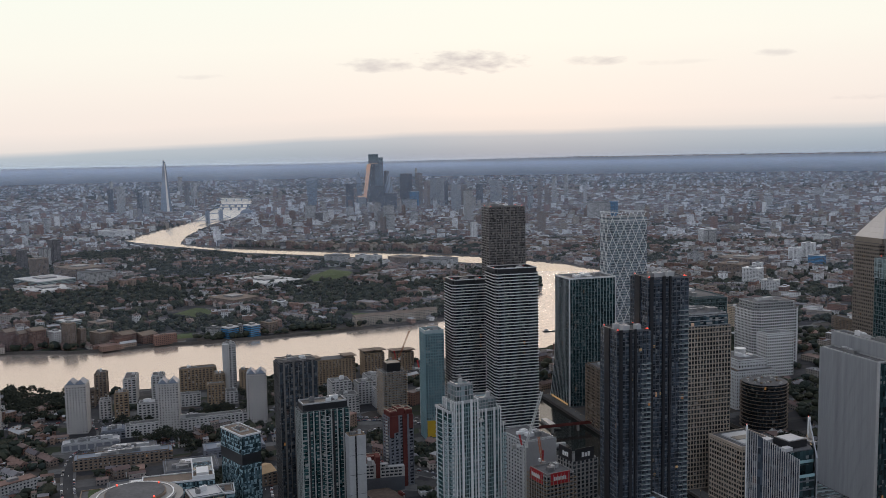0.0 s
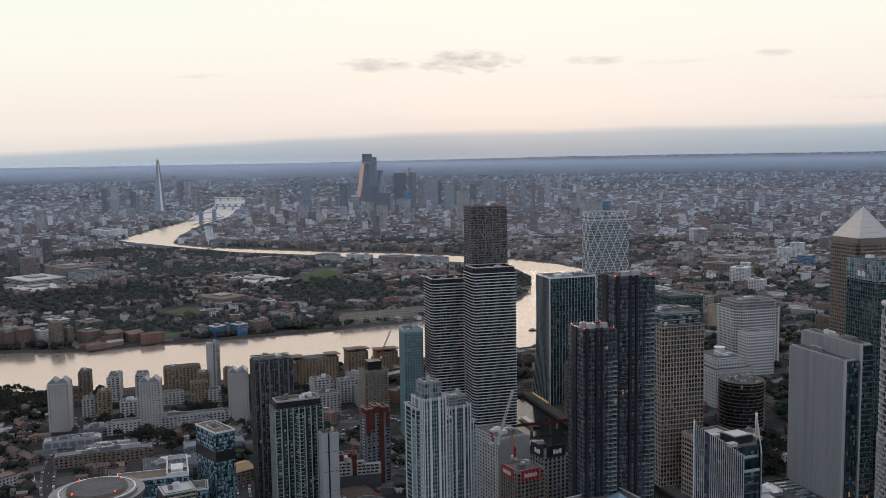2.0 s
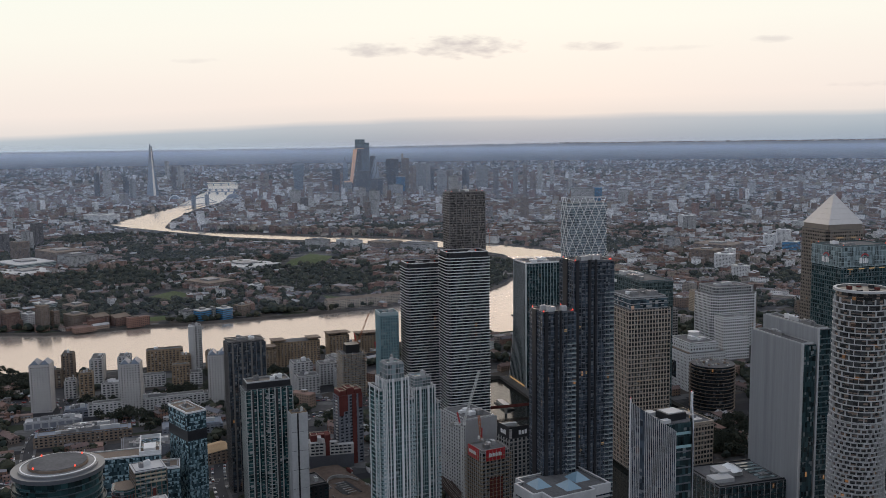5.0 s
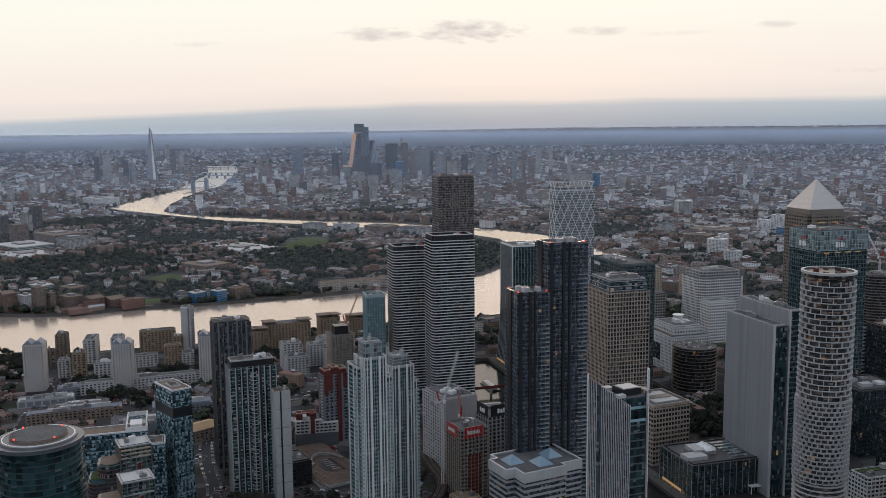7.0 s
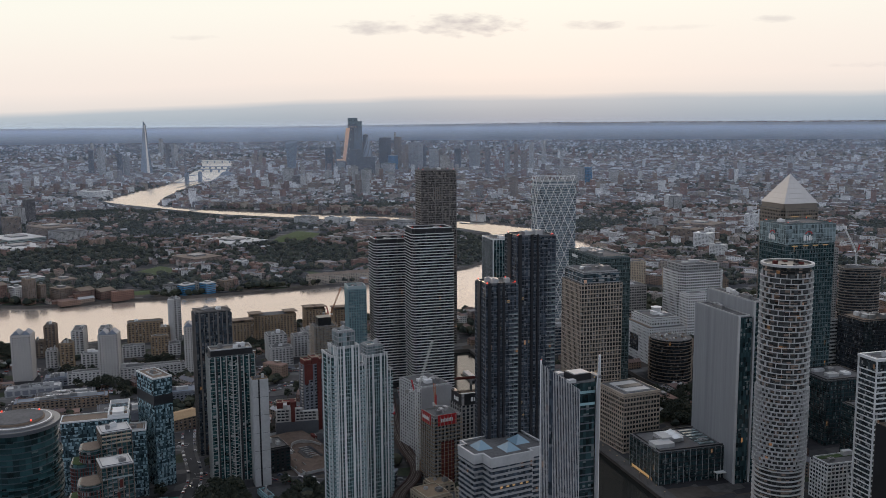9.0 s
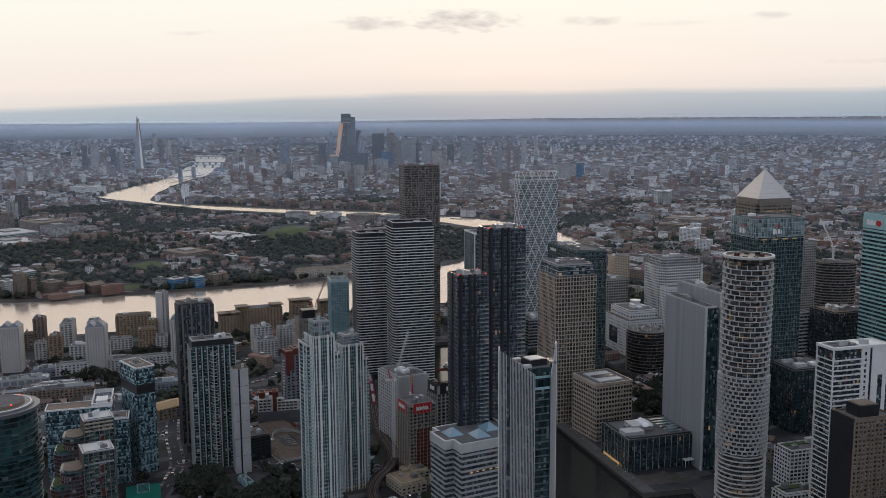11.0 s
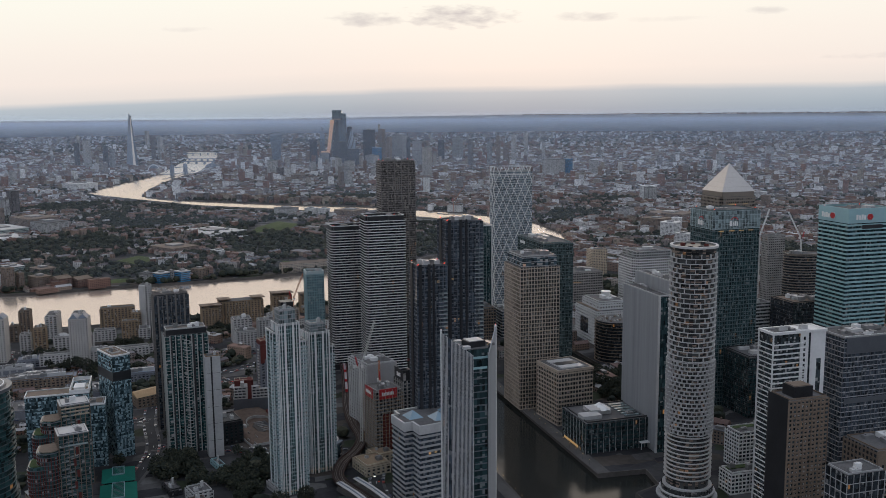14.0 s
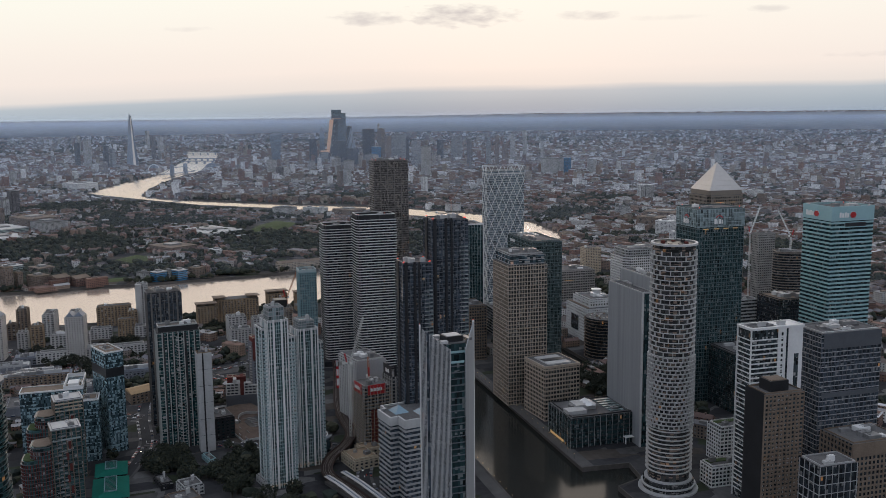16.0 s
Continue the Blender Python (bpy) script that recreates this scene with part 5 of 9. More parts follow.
ASPHALT = shade("asphalt", (0.05, 0.05, 0.052), 0.9, vary=0.3, scale=0.3)
PAVING = shade("paving", (0.10, 0.097, 0.094), 0.85, vary=0.3, scale=0.4)
VIADUCT = shade("viaduct_brick", (0.075, 0.052, 0.046), 0.85, vary=0.3, scale=0.3)
BALLAST = shade("track_ballast", (0.052, 0.040, 0.036), 0.95, vary=0.4, scale=0.8)
SOIL = shade("bare_soil", (0.115, 0.085, 0.068), 0.95, vary=0.5, scale=0.12, bump=0.3)
BARK = shade("bark", (0.09, 0.07, 0.05), 0.95, vary=0.3, scale=1.0, bump=0.3)
G_FLAT = glazing("dim_flat_glass", (0.03, 0.034, 0.04), 2.2, 2.9, lit=0.005, blind=0.25)
OFFWHITE = shade("stained_white_concrete", (0.46, 0.45, 0.435), 0.8, vary=0.2, scale=0.3)


def flats(name, x, y, w, d, h, label, wall=TANBRICK, turn=0.0, glass=None, floor_h=2.95, bay=4.4, kit=0.5, seed=1, **k):
    return tower(name, x, y, rect_pts(w, d), GROUND + h, label, glass or G_FLAT, wall, 1.3, 0.25, floor_h, wall, bay, 2.0, 0.3, turn=turn, category="flats", kit=kit, seed=seed, **k)


G_MOSAIC = glazing("mosaic_cladding", (0.045, 0.075, 0.088), 1.3, 3.1, rough=0.2, lit=0.002, blind=0.6, blind_color=(0.25, 0.37, 0.41))


def grey_frame_tower():
    w, d = 18, 37
    x, y = corner(15, -644, w, d, -3)
    e = tower("residential_tower", x, y, rect_pts(w, d), 113, "grey-framed residential tower with green glazed bays", G_PALEBAY, FRAMEGREY, 0.3, 0.15, 3.05, FRAMEGREY, 4.5, 0.95, 0.5, turn=-3, kit=0, seed=27)
    for u in (-13, -4.5, 6, 14.5):
        slab_part("dark_bay", e, DARKMETAL, w / 2 + 0.02, u - 1.0, GROUND, w / 2 + 0.3, u + 1.0, 112)
    for u in (-9, 1, 10):
        slab_part("green_bay", e, GREEN_GLASS, w / 2 + 0.02, u - 1.4, GROUND, w / 2 + 0.32, u + 1.4, 112, "green glazed bay")
    me = boxmesh("balcony", 0, -2.6, 0, 1.3, 2.6, 0.35)
    for k in range(33):
        part("balcony", me, FRAMEGREY, e, at=(w / 2, 0.6, 10 + 3.05 * k))
    slab_part("attic", e, DARKMETAL, -w / 2 + 1, -d / 2 + 1.5, 113.3, w / 2 - 1, d / 2 - 1, 118, "dark set-back attic")
    roof_kit(e, w - 3, d - 3, 118, 28, 1.3, PALE)
    # dark neighbour
    w, d = 20, 32
    x, y = corner(-57, -641, w, d, -3)
    e = tower("residential_tower", x, y, rect_pts(w, d), 135, "dark brown-framed residential tower", G_SLATE, DARKMETAL, 0.6, 0.25, 3.05, BRONZE, 4.0, 0.45, 0.45, turn=-3, kit=1.4, seed=281)
    for k in range(4):
        slab_part("roof_frame", e, BRONZE, -w / 2 + k * 6, -d / 2, 136.5, -w / 2 + k * 6 + 0.6, d / 2, 137.4)
    for u in (-12, -4, 4, 12):
        slab_part("dark_strip", e, BRONZE, w / 2, u - 0.7, GROUND, w / 2 + 0.8, u + 0.7, 136)
    # white panelled slab
    w, d = 10, 13
    x, y = corner(36, -614, w, d, -3)
    e = thing("apartment_block", x, y, 0, "white panelled apartment slab with a dark slot", "flats", turn=-3)
    slab_part("core", e, DARKMETAL, -w / 2 + 0.3, -d / 2 + 0.3, GROUND, w / 2 - 0.3, d / 2 - 0.3, 95.5)
    for s, u0, u1 in ((0, -d / 2, -2.0), (1, -0.6, d / 2)):
        for k in range(6):
            slab_part("wall_panel", e, PALE, w / 2 - 0.5, u0, GROUND + 15.2 * k, w / 2 + 0.2, u1, GROUND + 15.2 * k + 14.8)
    for k in range(6):
        slab_part("wall_panel", e, PALE, -w / 2, -d / 2 - 0.2, GROUND + 15.2 * k, w / 2 - 0.6, -d / 2 + 0.4, GROUND + 15.2 * k + 14.8)
    roof_kit(e, w - 1, d - 1, 95.5, 51, 1.0, TANBRICK)


grey_frame_tower()


def tiled_tower():
    """Blue panelled tower: each storey a row of panels and small windows in uneven rhythm."""
    for (nx, ny, w, d, z1, seed, label) in ((2, -687, 34, 16, 97, 1, "blue panelled residential tower with a dark open storey"), (-13, -758, 19, 52, 66, 2, "long blue panelled apartment block"), (13, -711, 20, 15, 60, 3, "narrow teal glazed apartment block")):
        turn = 15 if seed == 1 else -9
        x, y = corner(nx, ny, w, d, turn)
        e = thing("residential_tower" if seed == 1 else "apartment_block", x, y, 0, label, "tower" if seed == 1 else "flats", turn=turn)
        bm = bmesh.new()
        prism(bm, rect_pts(w, d), GROUND, z1)
        part("glazed_body", bm, G_MOSAIC, e)
        rnd = random.Random(seed)
        panel = boxmesh("panel", -0.95, -0.3, 0, 0.95, 0.05, 1.75)
        tall = boxmesh("panel", -0.6, -0.3, 0, 0.6, 0.05, 3.0)
        count = 0
        k, z = 0, GROUND + 1
        while z < z1 - 3:
            if not (seed == 1 and 75 < z < 84):
                for px, py, a, i, j, n in along(rect_pts(w, d), 3.0):
                    if i > 1 or count > (230 if seed == 1 else 110 if seed == 2 else 40):
                        continue
                    s = rnd.random()
                    if s < 0.72:
                        part("panel", panel if s < 0.5 else tall, TILEBLUE, e, at=(px + 1.2 * math.cos(radians(a)), py + 1.2 * math.sin(radians(a)), z + rnd.choice((0, 0.5))), turn=a)
                        count += 1
            z += 3.1
            k += 1
        if seed == 1:
            slab_part("open_storey", e, DARKMETAL, -w / 2 - 0.1, -d / 2 - 0.1, 75, w / 2 + 0.1, d / 2 + 0.1, 83, "dark open storey")
        bm = bmesh.new()
        ring(bm, rect_pts(w, d), 0.25, z1 - 0.3, z1 + 1.0, 0.6)
        part("parapet", bm, WHITE, e)
        slab_part("roof", e, BROWN, -w / 2 + 0.6, -d / 2 + 0.6, z1 - 0.02, w / 2 - 0.6, d / 2 - 0.6, z1 + 0.25)
        if seed == 1:
            roof_kit(e, w * 0.4, d * 0.5, z1 + 0.25, 7, 0.6, PALE)
        elif seed == 2:
            bm = bmesh.new()
            box(bm, -34, 10, GROUND, -w / 2 - 0.02, 25.5, z1)
            part("rear_wing", bm, G_MOSAIC, e)
            bm = bmesh.new()
            ring(bm, [(-34, 10), (9, 10), (9, 25.5), (-34, 25.5)], 0.2, z1 + 0.3, z1 + 3.4, 0.6)
            part("roof_rim", bm, WHITE, e, "white rim round a brown roof terrace")
            slab_part("roof_unit", e, WHITE, -12, 13, z1 + 0.3, 2, 22, z1 + 3.4)
        else:
            roof_kit(e, w * 0.8, d * 0.8, z1 + 0.25, 8, 0.6, PALE)


tiled_tower()


def stepped_flats():
    for nx, ny, w, d, z1, s in ((51, -733, 20, 22, 73, 1), (116, -739, 20, 21, 70, 2)):
        x, y = corner(nx, ny, w, d, 3)
        e = tower("apartment_block", x, y, rect_pts(w, d), z1, "glazed apartment block with red panels and balconies", G_PALEBAY, SLATEBAND, 0.45, 0.3, 2.95, BROWN, 3.4, 0.6, 0.4, turn=3, category="flats", kit=0.5, seed=s)
        me = boxmesh("balcony", 0, -2.4, 0, 1.6, 2.4, 0.25)
        ml = boxmesh("balustrade", 1.5, -2.4, 0.25, 1.58, 2.4, 1.3)
        for k in range(int((z1 - 10) / 2.95)):
            b = part("balcony", me, PALE, e, at=(w / 2, -d / 2 + 4 + (k % 2) * 3.4, 9 + 2.95 * k))
            part("balustrade", ml, G_CROWN, b)
        for k in range(int((z1 - 14) / 8.85)):
            slab_part("red_panel", e, REDBRICK, w / 2 + 0.05, -1 + 2 * (k % 2), 10 + 8.85 * k, w / 2 + 0.5, 1 + 2 * (k % 2), 15.8 + 8.85 * k)
        for k in range(3 if s == 1 else 1):
            slab_part("attic_band", e, CREAM if s == 1 else GREYTEAL, w / 2 + 0.3, -d / 2 + 0.5, z1 - 8.5 + 2.95 * k, w / 2 + 0.6, d / 2 - 0.5, z1 - 7.3 + 2.95 * k)
        slab_part("roof_slab", e, PALE, -w / 2 - 0.4, -d / 2 - 0.4, z1 + 0.3, w / 2 + 0.4, d / 2 + 0.4, z1 + 0.9)
        # rounded wings that step down
        for drop, y0, r in ((11, -d / 2 - 6, 8.5), (21, -d / 2 - 14, 7.5)):
            zt = z1 - drop
            pts = [(-10, y0 + r), (-10, y0 - r + 3)] + [(3 + r * math.cos(radians(a)), y0 + r * math.sin(radians(a))) for a in range(-90, 91, 15)]
            bm = bmesh.new()
            prism(bm, pts, GROUND, zt)
            part("curved_wing", bm, G_PALEBAY, e)
            bm = bmesh.new()
            ring(bm, pts, 0.9, 0, 0.4)
            deck = mesh_of(bm, "curved_balcony")
            for k in range(int((zt - 8) / 2.95) + 1):
                part("curved_balcony", deck, SLATEBAND, e, at=(0, 0, min(8 + 2.95 * k, zt - 0.2)))
            post = boxmesh("mullion_post", -0.3, -0.5, GROUND, 0.3, 0.1, zt - 3)
            for px, py, a, i, j, n in along(pts[2:], 2.2):
                part("mullion_post", post, DARKMETAL if i % 3 else REDBRICK, e, at=(px, py, 0), turn=a)
            bm = bmesh.new()
            prism(bm, offset_pts(pts, -1.2), zt + 0.004, zt + 0.6)
            part("roof_garden", bm, FOLIAGE if drop > 15 else BROWN, e, "planted roof terrace" if drop > 15 else "")
    # tall round tower with balconies that shift from floor to floor under a disc roof
    e = thing("residential_tower", 236, -789, 0, "tall round sea-green glass tower with a disc roof", "tower")
    R, z1 = 20.0, 147
    rnd = random.Random(14)
    bm = bmesh.new()
    prism(bm, round_pts(R, 56), GROUND, z1 - 2)
    part("glazed_body", bm, GREEN_GLASS, e)
    bm = bmesh.new()
    ring(bm, round_pts(R, 56), 0.5, 0, 0.45)
    slab = mesh_of(bm, "floor_band")
    arcs = []
    for span in (50, 80, 110):
        bm = bmesh.new()
        o = arc_pts(R - 0.2, R + 1.9, -span / 2, span / 2, 12)
        prism(bm, o, 0, 0.3)
        deck = mesh_of(bm, "balcony")
        bm = bmesh.new()
        prism(bm, arc_pts(R + 1.72, R + 1.86, -span / 2, span / 2, 12), 0.3, 1.4)
        arcs.append((deck, mesh_of(bm, "balustrade")))
    for k in range(44):
        z = GROUND + 1 + 3.15 * k
        part("floor_band", slab, SEABAND, e, at=(0, 0, z))
        for j in range(2):
            deck, rail = arcs[rnd.randrange(3)]
            o = part("balcony", deck, SEABAND, e, at=(0, 0, z), turn=-60 + 110 * j + 23 * k + rnd.uniform(-20, 20))
            part("balustrade", rail, GREEN_GLASS, o)
    for r0, za, zb, m in ((R + 1.8, z1 - 2, z1, SLATEBAND), (R - 1.5, z1 + 0.004, z1 + 1.0, PLANT), (14, z1 + 1.004, z1 + 2.2, BROWN), (13.4, z1 + 2.21, z1 + 2.5, ROOF)):
        bm = bmesh.new()
        prism(bm, round_pts(r0, 64), za, zb)
        part("roof_disc", bm, m, e)
    bm = bmesh.new()
    ring(bm, round_pts(17, 64), 0.6, z1 + 1.0, z1 + 1.25, 0.0)
    part("roof_line", bm, SIGNWHITE, e, "painted white ring")
    for i in range(4):
        a = radians(40 + 90 * i)
        slab_part("warning_light", e, REDLAMP, 13.6 * math.cos(a) - 0.35, 13.6 * math.sin(a) - 0.35, z1 + 2.5, 13.6 * math.cos(a) + 0.35, 13.6 * math.sin(a) + 0.35, z1 + 3.2)
    e = flats("apartment_block", -62, -792, 70, 16, 36, "tan brick apartment block with a planted roof", TANBRICK, 172, seed=12)
    slab_part("roof_garden", e, FOLIAGE, -32, -6, 41.3, 32, 2, 41.9, "planted roof strip")


stepped_flats()


COUNCIL = shade("warm_grey_concrete", (0.47, 0.445, 0.42), 0.8, vary=0.18, scale=0.3)
G_COUNCIL = glazing("council_glass", (0.07, 0.075, 0.08), 1.6, 2.75, lit=0.004, blind=0.45, blind_color=(0.34, 0.33, 0.32))


def council_towers():
    for k, (x, y, z1) in enumerate(((-407, -777, 60), (-358, -686, 61), (-352, -590, 62), (-446, -868, 60))):
        w, d = 19, 21
        e = tower("tower_block", x, y, rect_pts(w, d), z1, "pale concrete council tower with a slate cap", G_COUNCIL, COUNCIL, 1.35, 0.2, 2.75, COUNCIL, 3.2, 1.7, 0.25, turn=-14, category="tower block", kit=0, seed=30 + k, group="council towers")
        for s in (-1, 1):
            bm = bmesh.new()
            y0, y1 = (-d / 2, -0.4) if s < 0 else (0.4, d / 2)
            v = [bm.verts.new(p) for p in ((-w / 2 - 0.3, y0, z1 + 0.3), (w / 2 + 0.3, y0, z1 + 0.3), (w / 2 + 0.3, y1, z1 + 0.3), (-w / 2 - 0.3, y1, z1 + 0.3), (-w / 2 + 2, (y0 + y1) / 2, z1 + 5), (w / 2 - 2, (y0 + y1) / 2, z1 + 5))]
            for f in ((0, 1, 5, 4), (2, 3, 4, 5), (1, 2, 5), (3, 0, 4), (3, 2, 1, 0)):
                bm.faces.new([v[i] for i in f])
            part("slate_cap", bm, SLATE, e, "blue-grey slate cap")


SLATE = shade("blue_slate", (0.16, 0.19, 0.23), 0.6, vary=0.25, scale=0.5)
council_towers()


GREYBLUE = shade("grey_blue_panels", (0.17, 0.18, 0.205), 0.55, vary=0.2, scale=0.3)


def riverside():
    A = "apartment_block"
    flats(A, -528, -742, 15, 13, 38, "slim brown and white apartment tower", BROWN, -12, seed=1)
    flats(A, -520, -708, 34, 14, 31, "white-framed brown apartment block", OFFWHITE, -12, seed=2)
    flats(A, -512, -676, 20, 14, 31, "white apartment block by the river", OFFWHITE, -12, seed=3)
    flats(A, -540, -622, 16, 46, 28, "long tan brick riverside flats", TANBRICK, -6, seed=4)
    e = flats("residential_tower", -518, -585, 16, 15, 60, "slim white riverside tower with curved balconies", OFFWHITE, -6, seed=5)
    bm = bmesh.new()
    prism(bm, round_pts(4.5, 20), GROUND, 66)
    part("round_bay", bm, OFFWHITE, e, at=(7, -5, 0))
    flats(A, -505, -601, 12, 12, 25, "tan brick wing of a riverside tower", TANBRICK, -6, seed=6)
    flats(A, -508, -568, 12, 12, 25, "tan brick wing of a riverside tower", TANBRICK, -6, seed=7)
    flats(A, -462, -648, 14, 27, 14, "low white apartment terrace", OFFWHITE, -8, seed=8)
    flats(A, -455, -616, 14, 20, 25, "tan and white apartment block", TANBRICK, -8, seed=9)
    flats(A, -452, -598, 20, 14, 14, "white apartment block by a courtyard", OFFWHITE, -8, seed=10)
    flats("apartment_slab", -358, -668, 13, 130, 13, "long white concrete slab of flats", OFFWHITE, -4, seed=11)
    flats(A, -412, -690, 12, 46, 22, "stepped white flats with deep balconies", OFFWHITE, -8, seed=12)
    flats(A, -510, -757, 10, 10, 22, "brown brick apartment block", BROWN, -12, seed=13)
    flats(A, -440, -728, 14, 14, 31, "orange and white apartment block", TANBRICK, -8, seed=14)
    flats(A, -450, -745, 12, 12, 22, "orange and white apartment block", OFFWHITE, -8, seed=15)
    # flats with winged roofs
    for x, y, w, d, h in ((-488, -458, 22, 62, 33), (-500, -394, 22, 28, 33), (-470, -505, 20, 26, 30), (-512, -346, 20, 30, 26)):
        e = flats(A, x, y, w, d, h, "tan riverside flats with upswept winged roofs", TANBRICK, -5, seed=16, kit=0, group="winged riverside flats")
        for s in (-1, 1):
            bm = bmesh.new()
            yc = s * (d / 2 - 7)
            v = [bm.verts.new(p) for p in ((-w / 2 - 3, yc - 9, GROUND + h + 1.5), (w / 2 + 3, yc - 9, GROUND + h + 3.0), (w / 2 + 3, yc + 9, GROUND + h + 3.0), (-w / 2 - 3, yc + 9, GROUND + h + 1.5),
                                           (-w / 2 - 3, yc - 9, GROUND + h + 2.2), (w / 2 + 3, yc - 9, GROUND + h + 4.2), (w / 2 + 3, yc + 9, GROUND + h + 4.2), (-w / 2 - 3, yc + 9, GROUND + h + 2.2))]
            for f in ((4, 5, 6, 7), (0, 1, 5, 4), (1, 2, 6, 5), (2, 3, 7, 6), (3, 0, 4, 7), (3, 2, 1, 0)):
                bm.faces.new([v[i] for i in f])
            part("winged_roof", bm, BROWN, e)
            slab_part("roof_block", e, TANBRICK, -w / 2 + 3, yc - 4, GROUND + h + 0.2, w / 2 - 3, yc + 4, GROUND + h + 2.4)
    flats(A, -368, -486, 22, 24, 32, "white apartment block with roof terraces", OFFWHITE, -5, seed=17)
    flats(A, -338, -488, 18, 26, 22, "white apartment block with roof terraces", OFFWHITE, -5, seed=18)
    flats(A, -372, -452, 20, 22, 26, "grey rendered apartment block by the river", PALE, -5, seed=19)
    flats(A, -408, -424, 18, 30, 24, "grey rendered apartment block by the river", PALE, -5, seed=20)
    flats(A, -345, -440, 16, 20, 22, "pale rendered apartment block by the river", PALE, -5, seed=21)
    # slim teal tower
    w, d = 22, 20
    x, y = corner(-194, -449, w, d)
    e = tower("residential_tower", x, y, rect_pts(w, d), 119, "slim pale teal residential tower with dotted windows", G_BLUE, SEAPANEL, 1.1, 0.2, 3.0, SEAPANEL, 2.9, 1.2, 0.3, kit=1.0, seed=40)
    bm = bmesh.new()
    ring(bm, rect_pts(w, d), 0.3, 119, 122.5, 0.5)
    part("roof_screen", bm, GREYTEAL, e)
    slab_part("yellow_panel", e, shade("site_yellow", (0.55, 0.36, 0.03), 0.6, vary=0.15), w / 2 + 0.3, -9, 8, w / 2 + 0.5, 8, 26, "yellow boarding at the foot")
    # shell with scaffolding
    e = flats("building_shell", -302, -444, 24, 26, 52, "unfinished tower wrapped in scaffolding", CONCRETE, -5, seed=41, kit=1.0)
    for px, py, a, *_ in along(rect_pts(27, 29), 4.4):
        slab_part("scaffold_pole", e, PALE, px - 0.12, py - 0.12, GROUND, px + 0.12, py + 0.12, 60)
    for k in range(18):
        bm = bmesh.new()
        ring(bm, rect_pts(27, 29), 0.5, 8 + k * 2.9, 8.2 + k * 2.9, 0.1)
        part("scaffold_deck", bm, TIMBER, e)
    slab_part("core_top", e, DARKMETAL, -7, -8, 58, 8, 8, 68, "dark lift core")
    # red and grey stepped block
    e = flats("residential_tower", *corner(-79, -535.8, 14, 23, 3), 14, 23, 66, "grey and red stepped residential tower", GREYBLUE, 3, seed=42, kit=0)
    slab_part("red_shaft", e, REDBRICK, 7.3, 1.0, GROUND, 8.1, 5.2, 72, "deep red central shaft")
    for u, z in ((-11.7, 52), (-7.4, 56), (7.6, 58)):
        slab_part("red_corner", e, REDBRICK, -4, u, z, 7.7, u + 4.2, 71.2, "deep red upper storeys")
    for k in range(3):
        slab_part("red_top", e, REDBRICK, -6.5 + k, -11.2 + 7.6 * k, 71.3, 6.8, -4.2 + 7.6 * k, 75 + (k % 2) * 2)
        bm = bmesh.new()
        ring(bm, rect_pts(12.2, 6.6), 0.2, 76 + (k % 2) * 2, 76.5 + (k % 2) * 2, 0.2)
        part("roof_rail", bm, CREAM, e, at=(0.4, -7.7 + 7.6 * k, 0))
        for ux, uy in ((-5.6, -10.9), (6.4, -10.9), (6.4, -4.5)):
            slab_part("rail_post", e, CREAM, ux, uy + 7.6 * k, 75 + (k % 2) * 2, ux + 0.25, uy + 0.25 + 7.6 * k, 76 + (k % 2) * 2)
    deck = boxmesh("balcony", -1.3, -1.5, 0, 1.3, 0.2, 1.1)
    for k in range(20):
        part("balcony", deck, OFFWHITE, e, at=(2.5, -11.8, 9 + 2.95 * k))
    # white and red flats at the tower's foot
    e = thing(A, -75.5, -545, 4.0, "white and deep red stepped apartment block on a dark ground floor", "flats", turn=-13)
    slab_part("ground_floor", e, SLATEBAND, -14, -20.5, GROUND - 4, -0.4, -2, 13.6, "dark glazed ground floor")
    slab_part("ground_floor", e, SLATEBAND, -5.5, -1.99, GROUND - 4, -0.4, 20, 13.6, "dark glazed ground floor")
    slab_part("red_shaft", e, REDBRICK, -12, -6, 13.7, 0.5, -2.2, 33, "deep red stair shaft")
    slab_part("white_wing", e, OFFWHITE, -14, -20, 13.7, 0, -6.02, 26)
    slab_part("white_wing", e, OFFWHITE, -5.5, -2.18, 13.7, 0, 20, 23)
    slab_part("upper_storey", e, OFFWHITE, -9, -13, 26.02, 0, -9.5, 30.5)
    slab_part("upper_storey", e, OFFWHITE, -5.5, -2.18, 23.02, 0, 5, 26)
    slab_part("red_attic", e, REDBRICK, -14, -19, 26.03, -4.5, -13.4, 31.5, "deep red attic storey")
    slab_part("red_attic", e, REDBRICK, -22, -19, GROUND - 4, -14.1, 0, 29, "deep red rear wing")
    for ux, uy, uw, ud, uz in ((-9, -16.2, 9, 5.4, 31.5), (-18, -9.5, 7.6, 18.6, 29)):
        bm = bmesh.new()
        ring(bm, rect_pts(uw, ud), 0.15, uz + 0.9, uz + 1.2, 0.15)
        part("roof_rail", bm, CREAM, e, at=(ux, uy, 0))
    pane = boxmesh("window", -0.2, -1.5, 0, 0.06, 1.5, 1.5)
    for k, zw in enumerate((15.0, 18.1, 21.0, 24.0)):
        for u in (-17.8, -13.9, -10.0, 0.2, 4.1, 8.0, 11.9, 15.8):
            if u < 0 or zw < 22 or u < 4:
                part("window", pane, G_FLAT, e, at=(0, u + (0.5 if k % 2 else 0), zw))
    # glass corner block by the site
    flats("office_block", *corner(13, -595, 28, 17, 4), 28, 17, 21, "small black and glass corner block with white balconies", DARKMETAL, 4, glass=G_TEAL, seed=44)
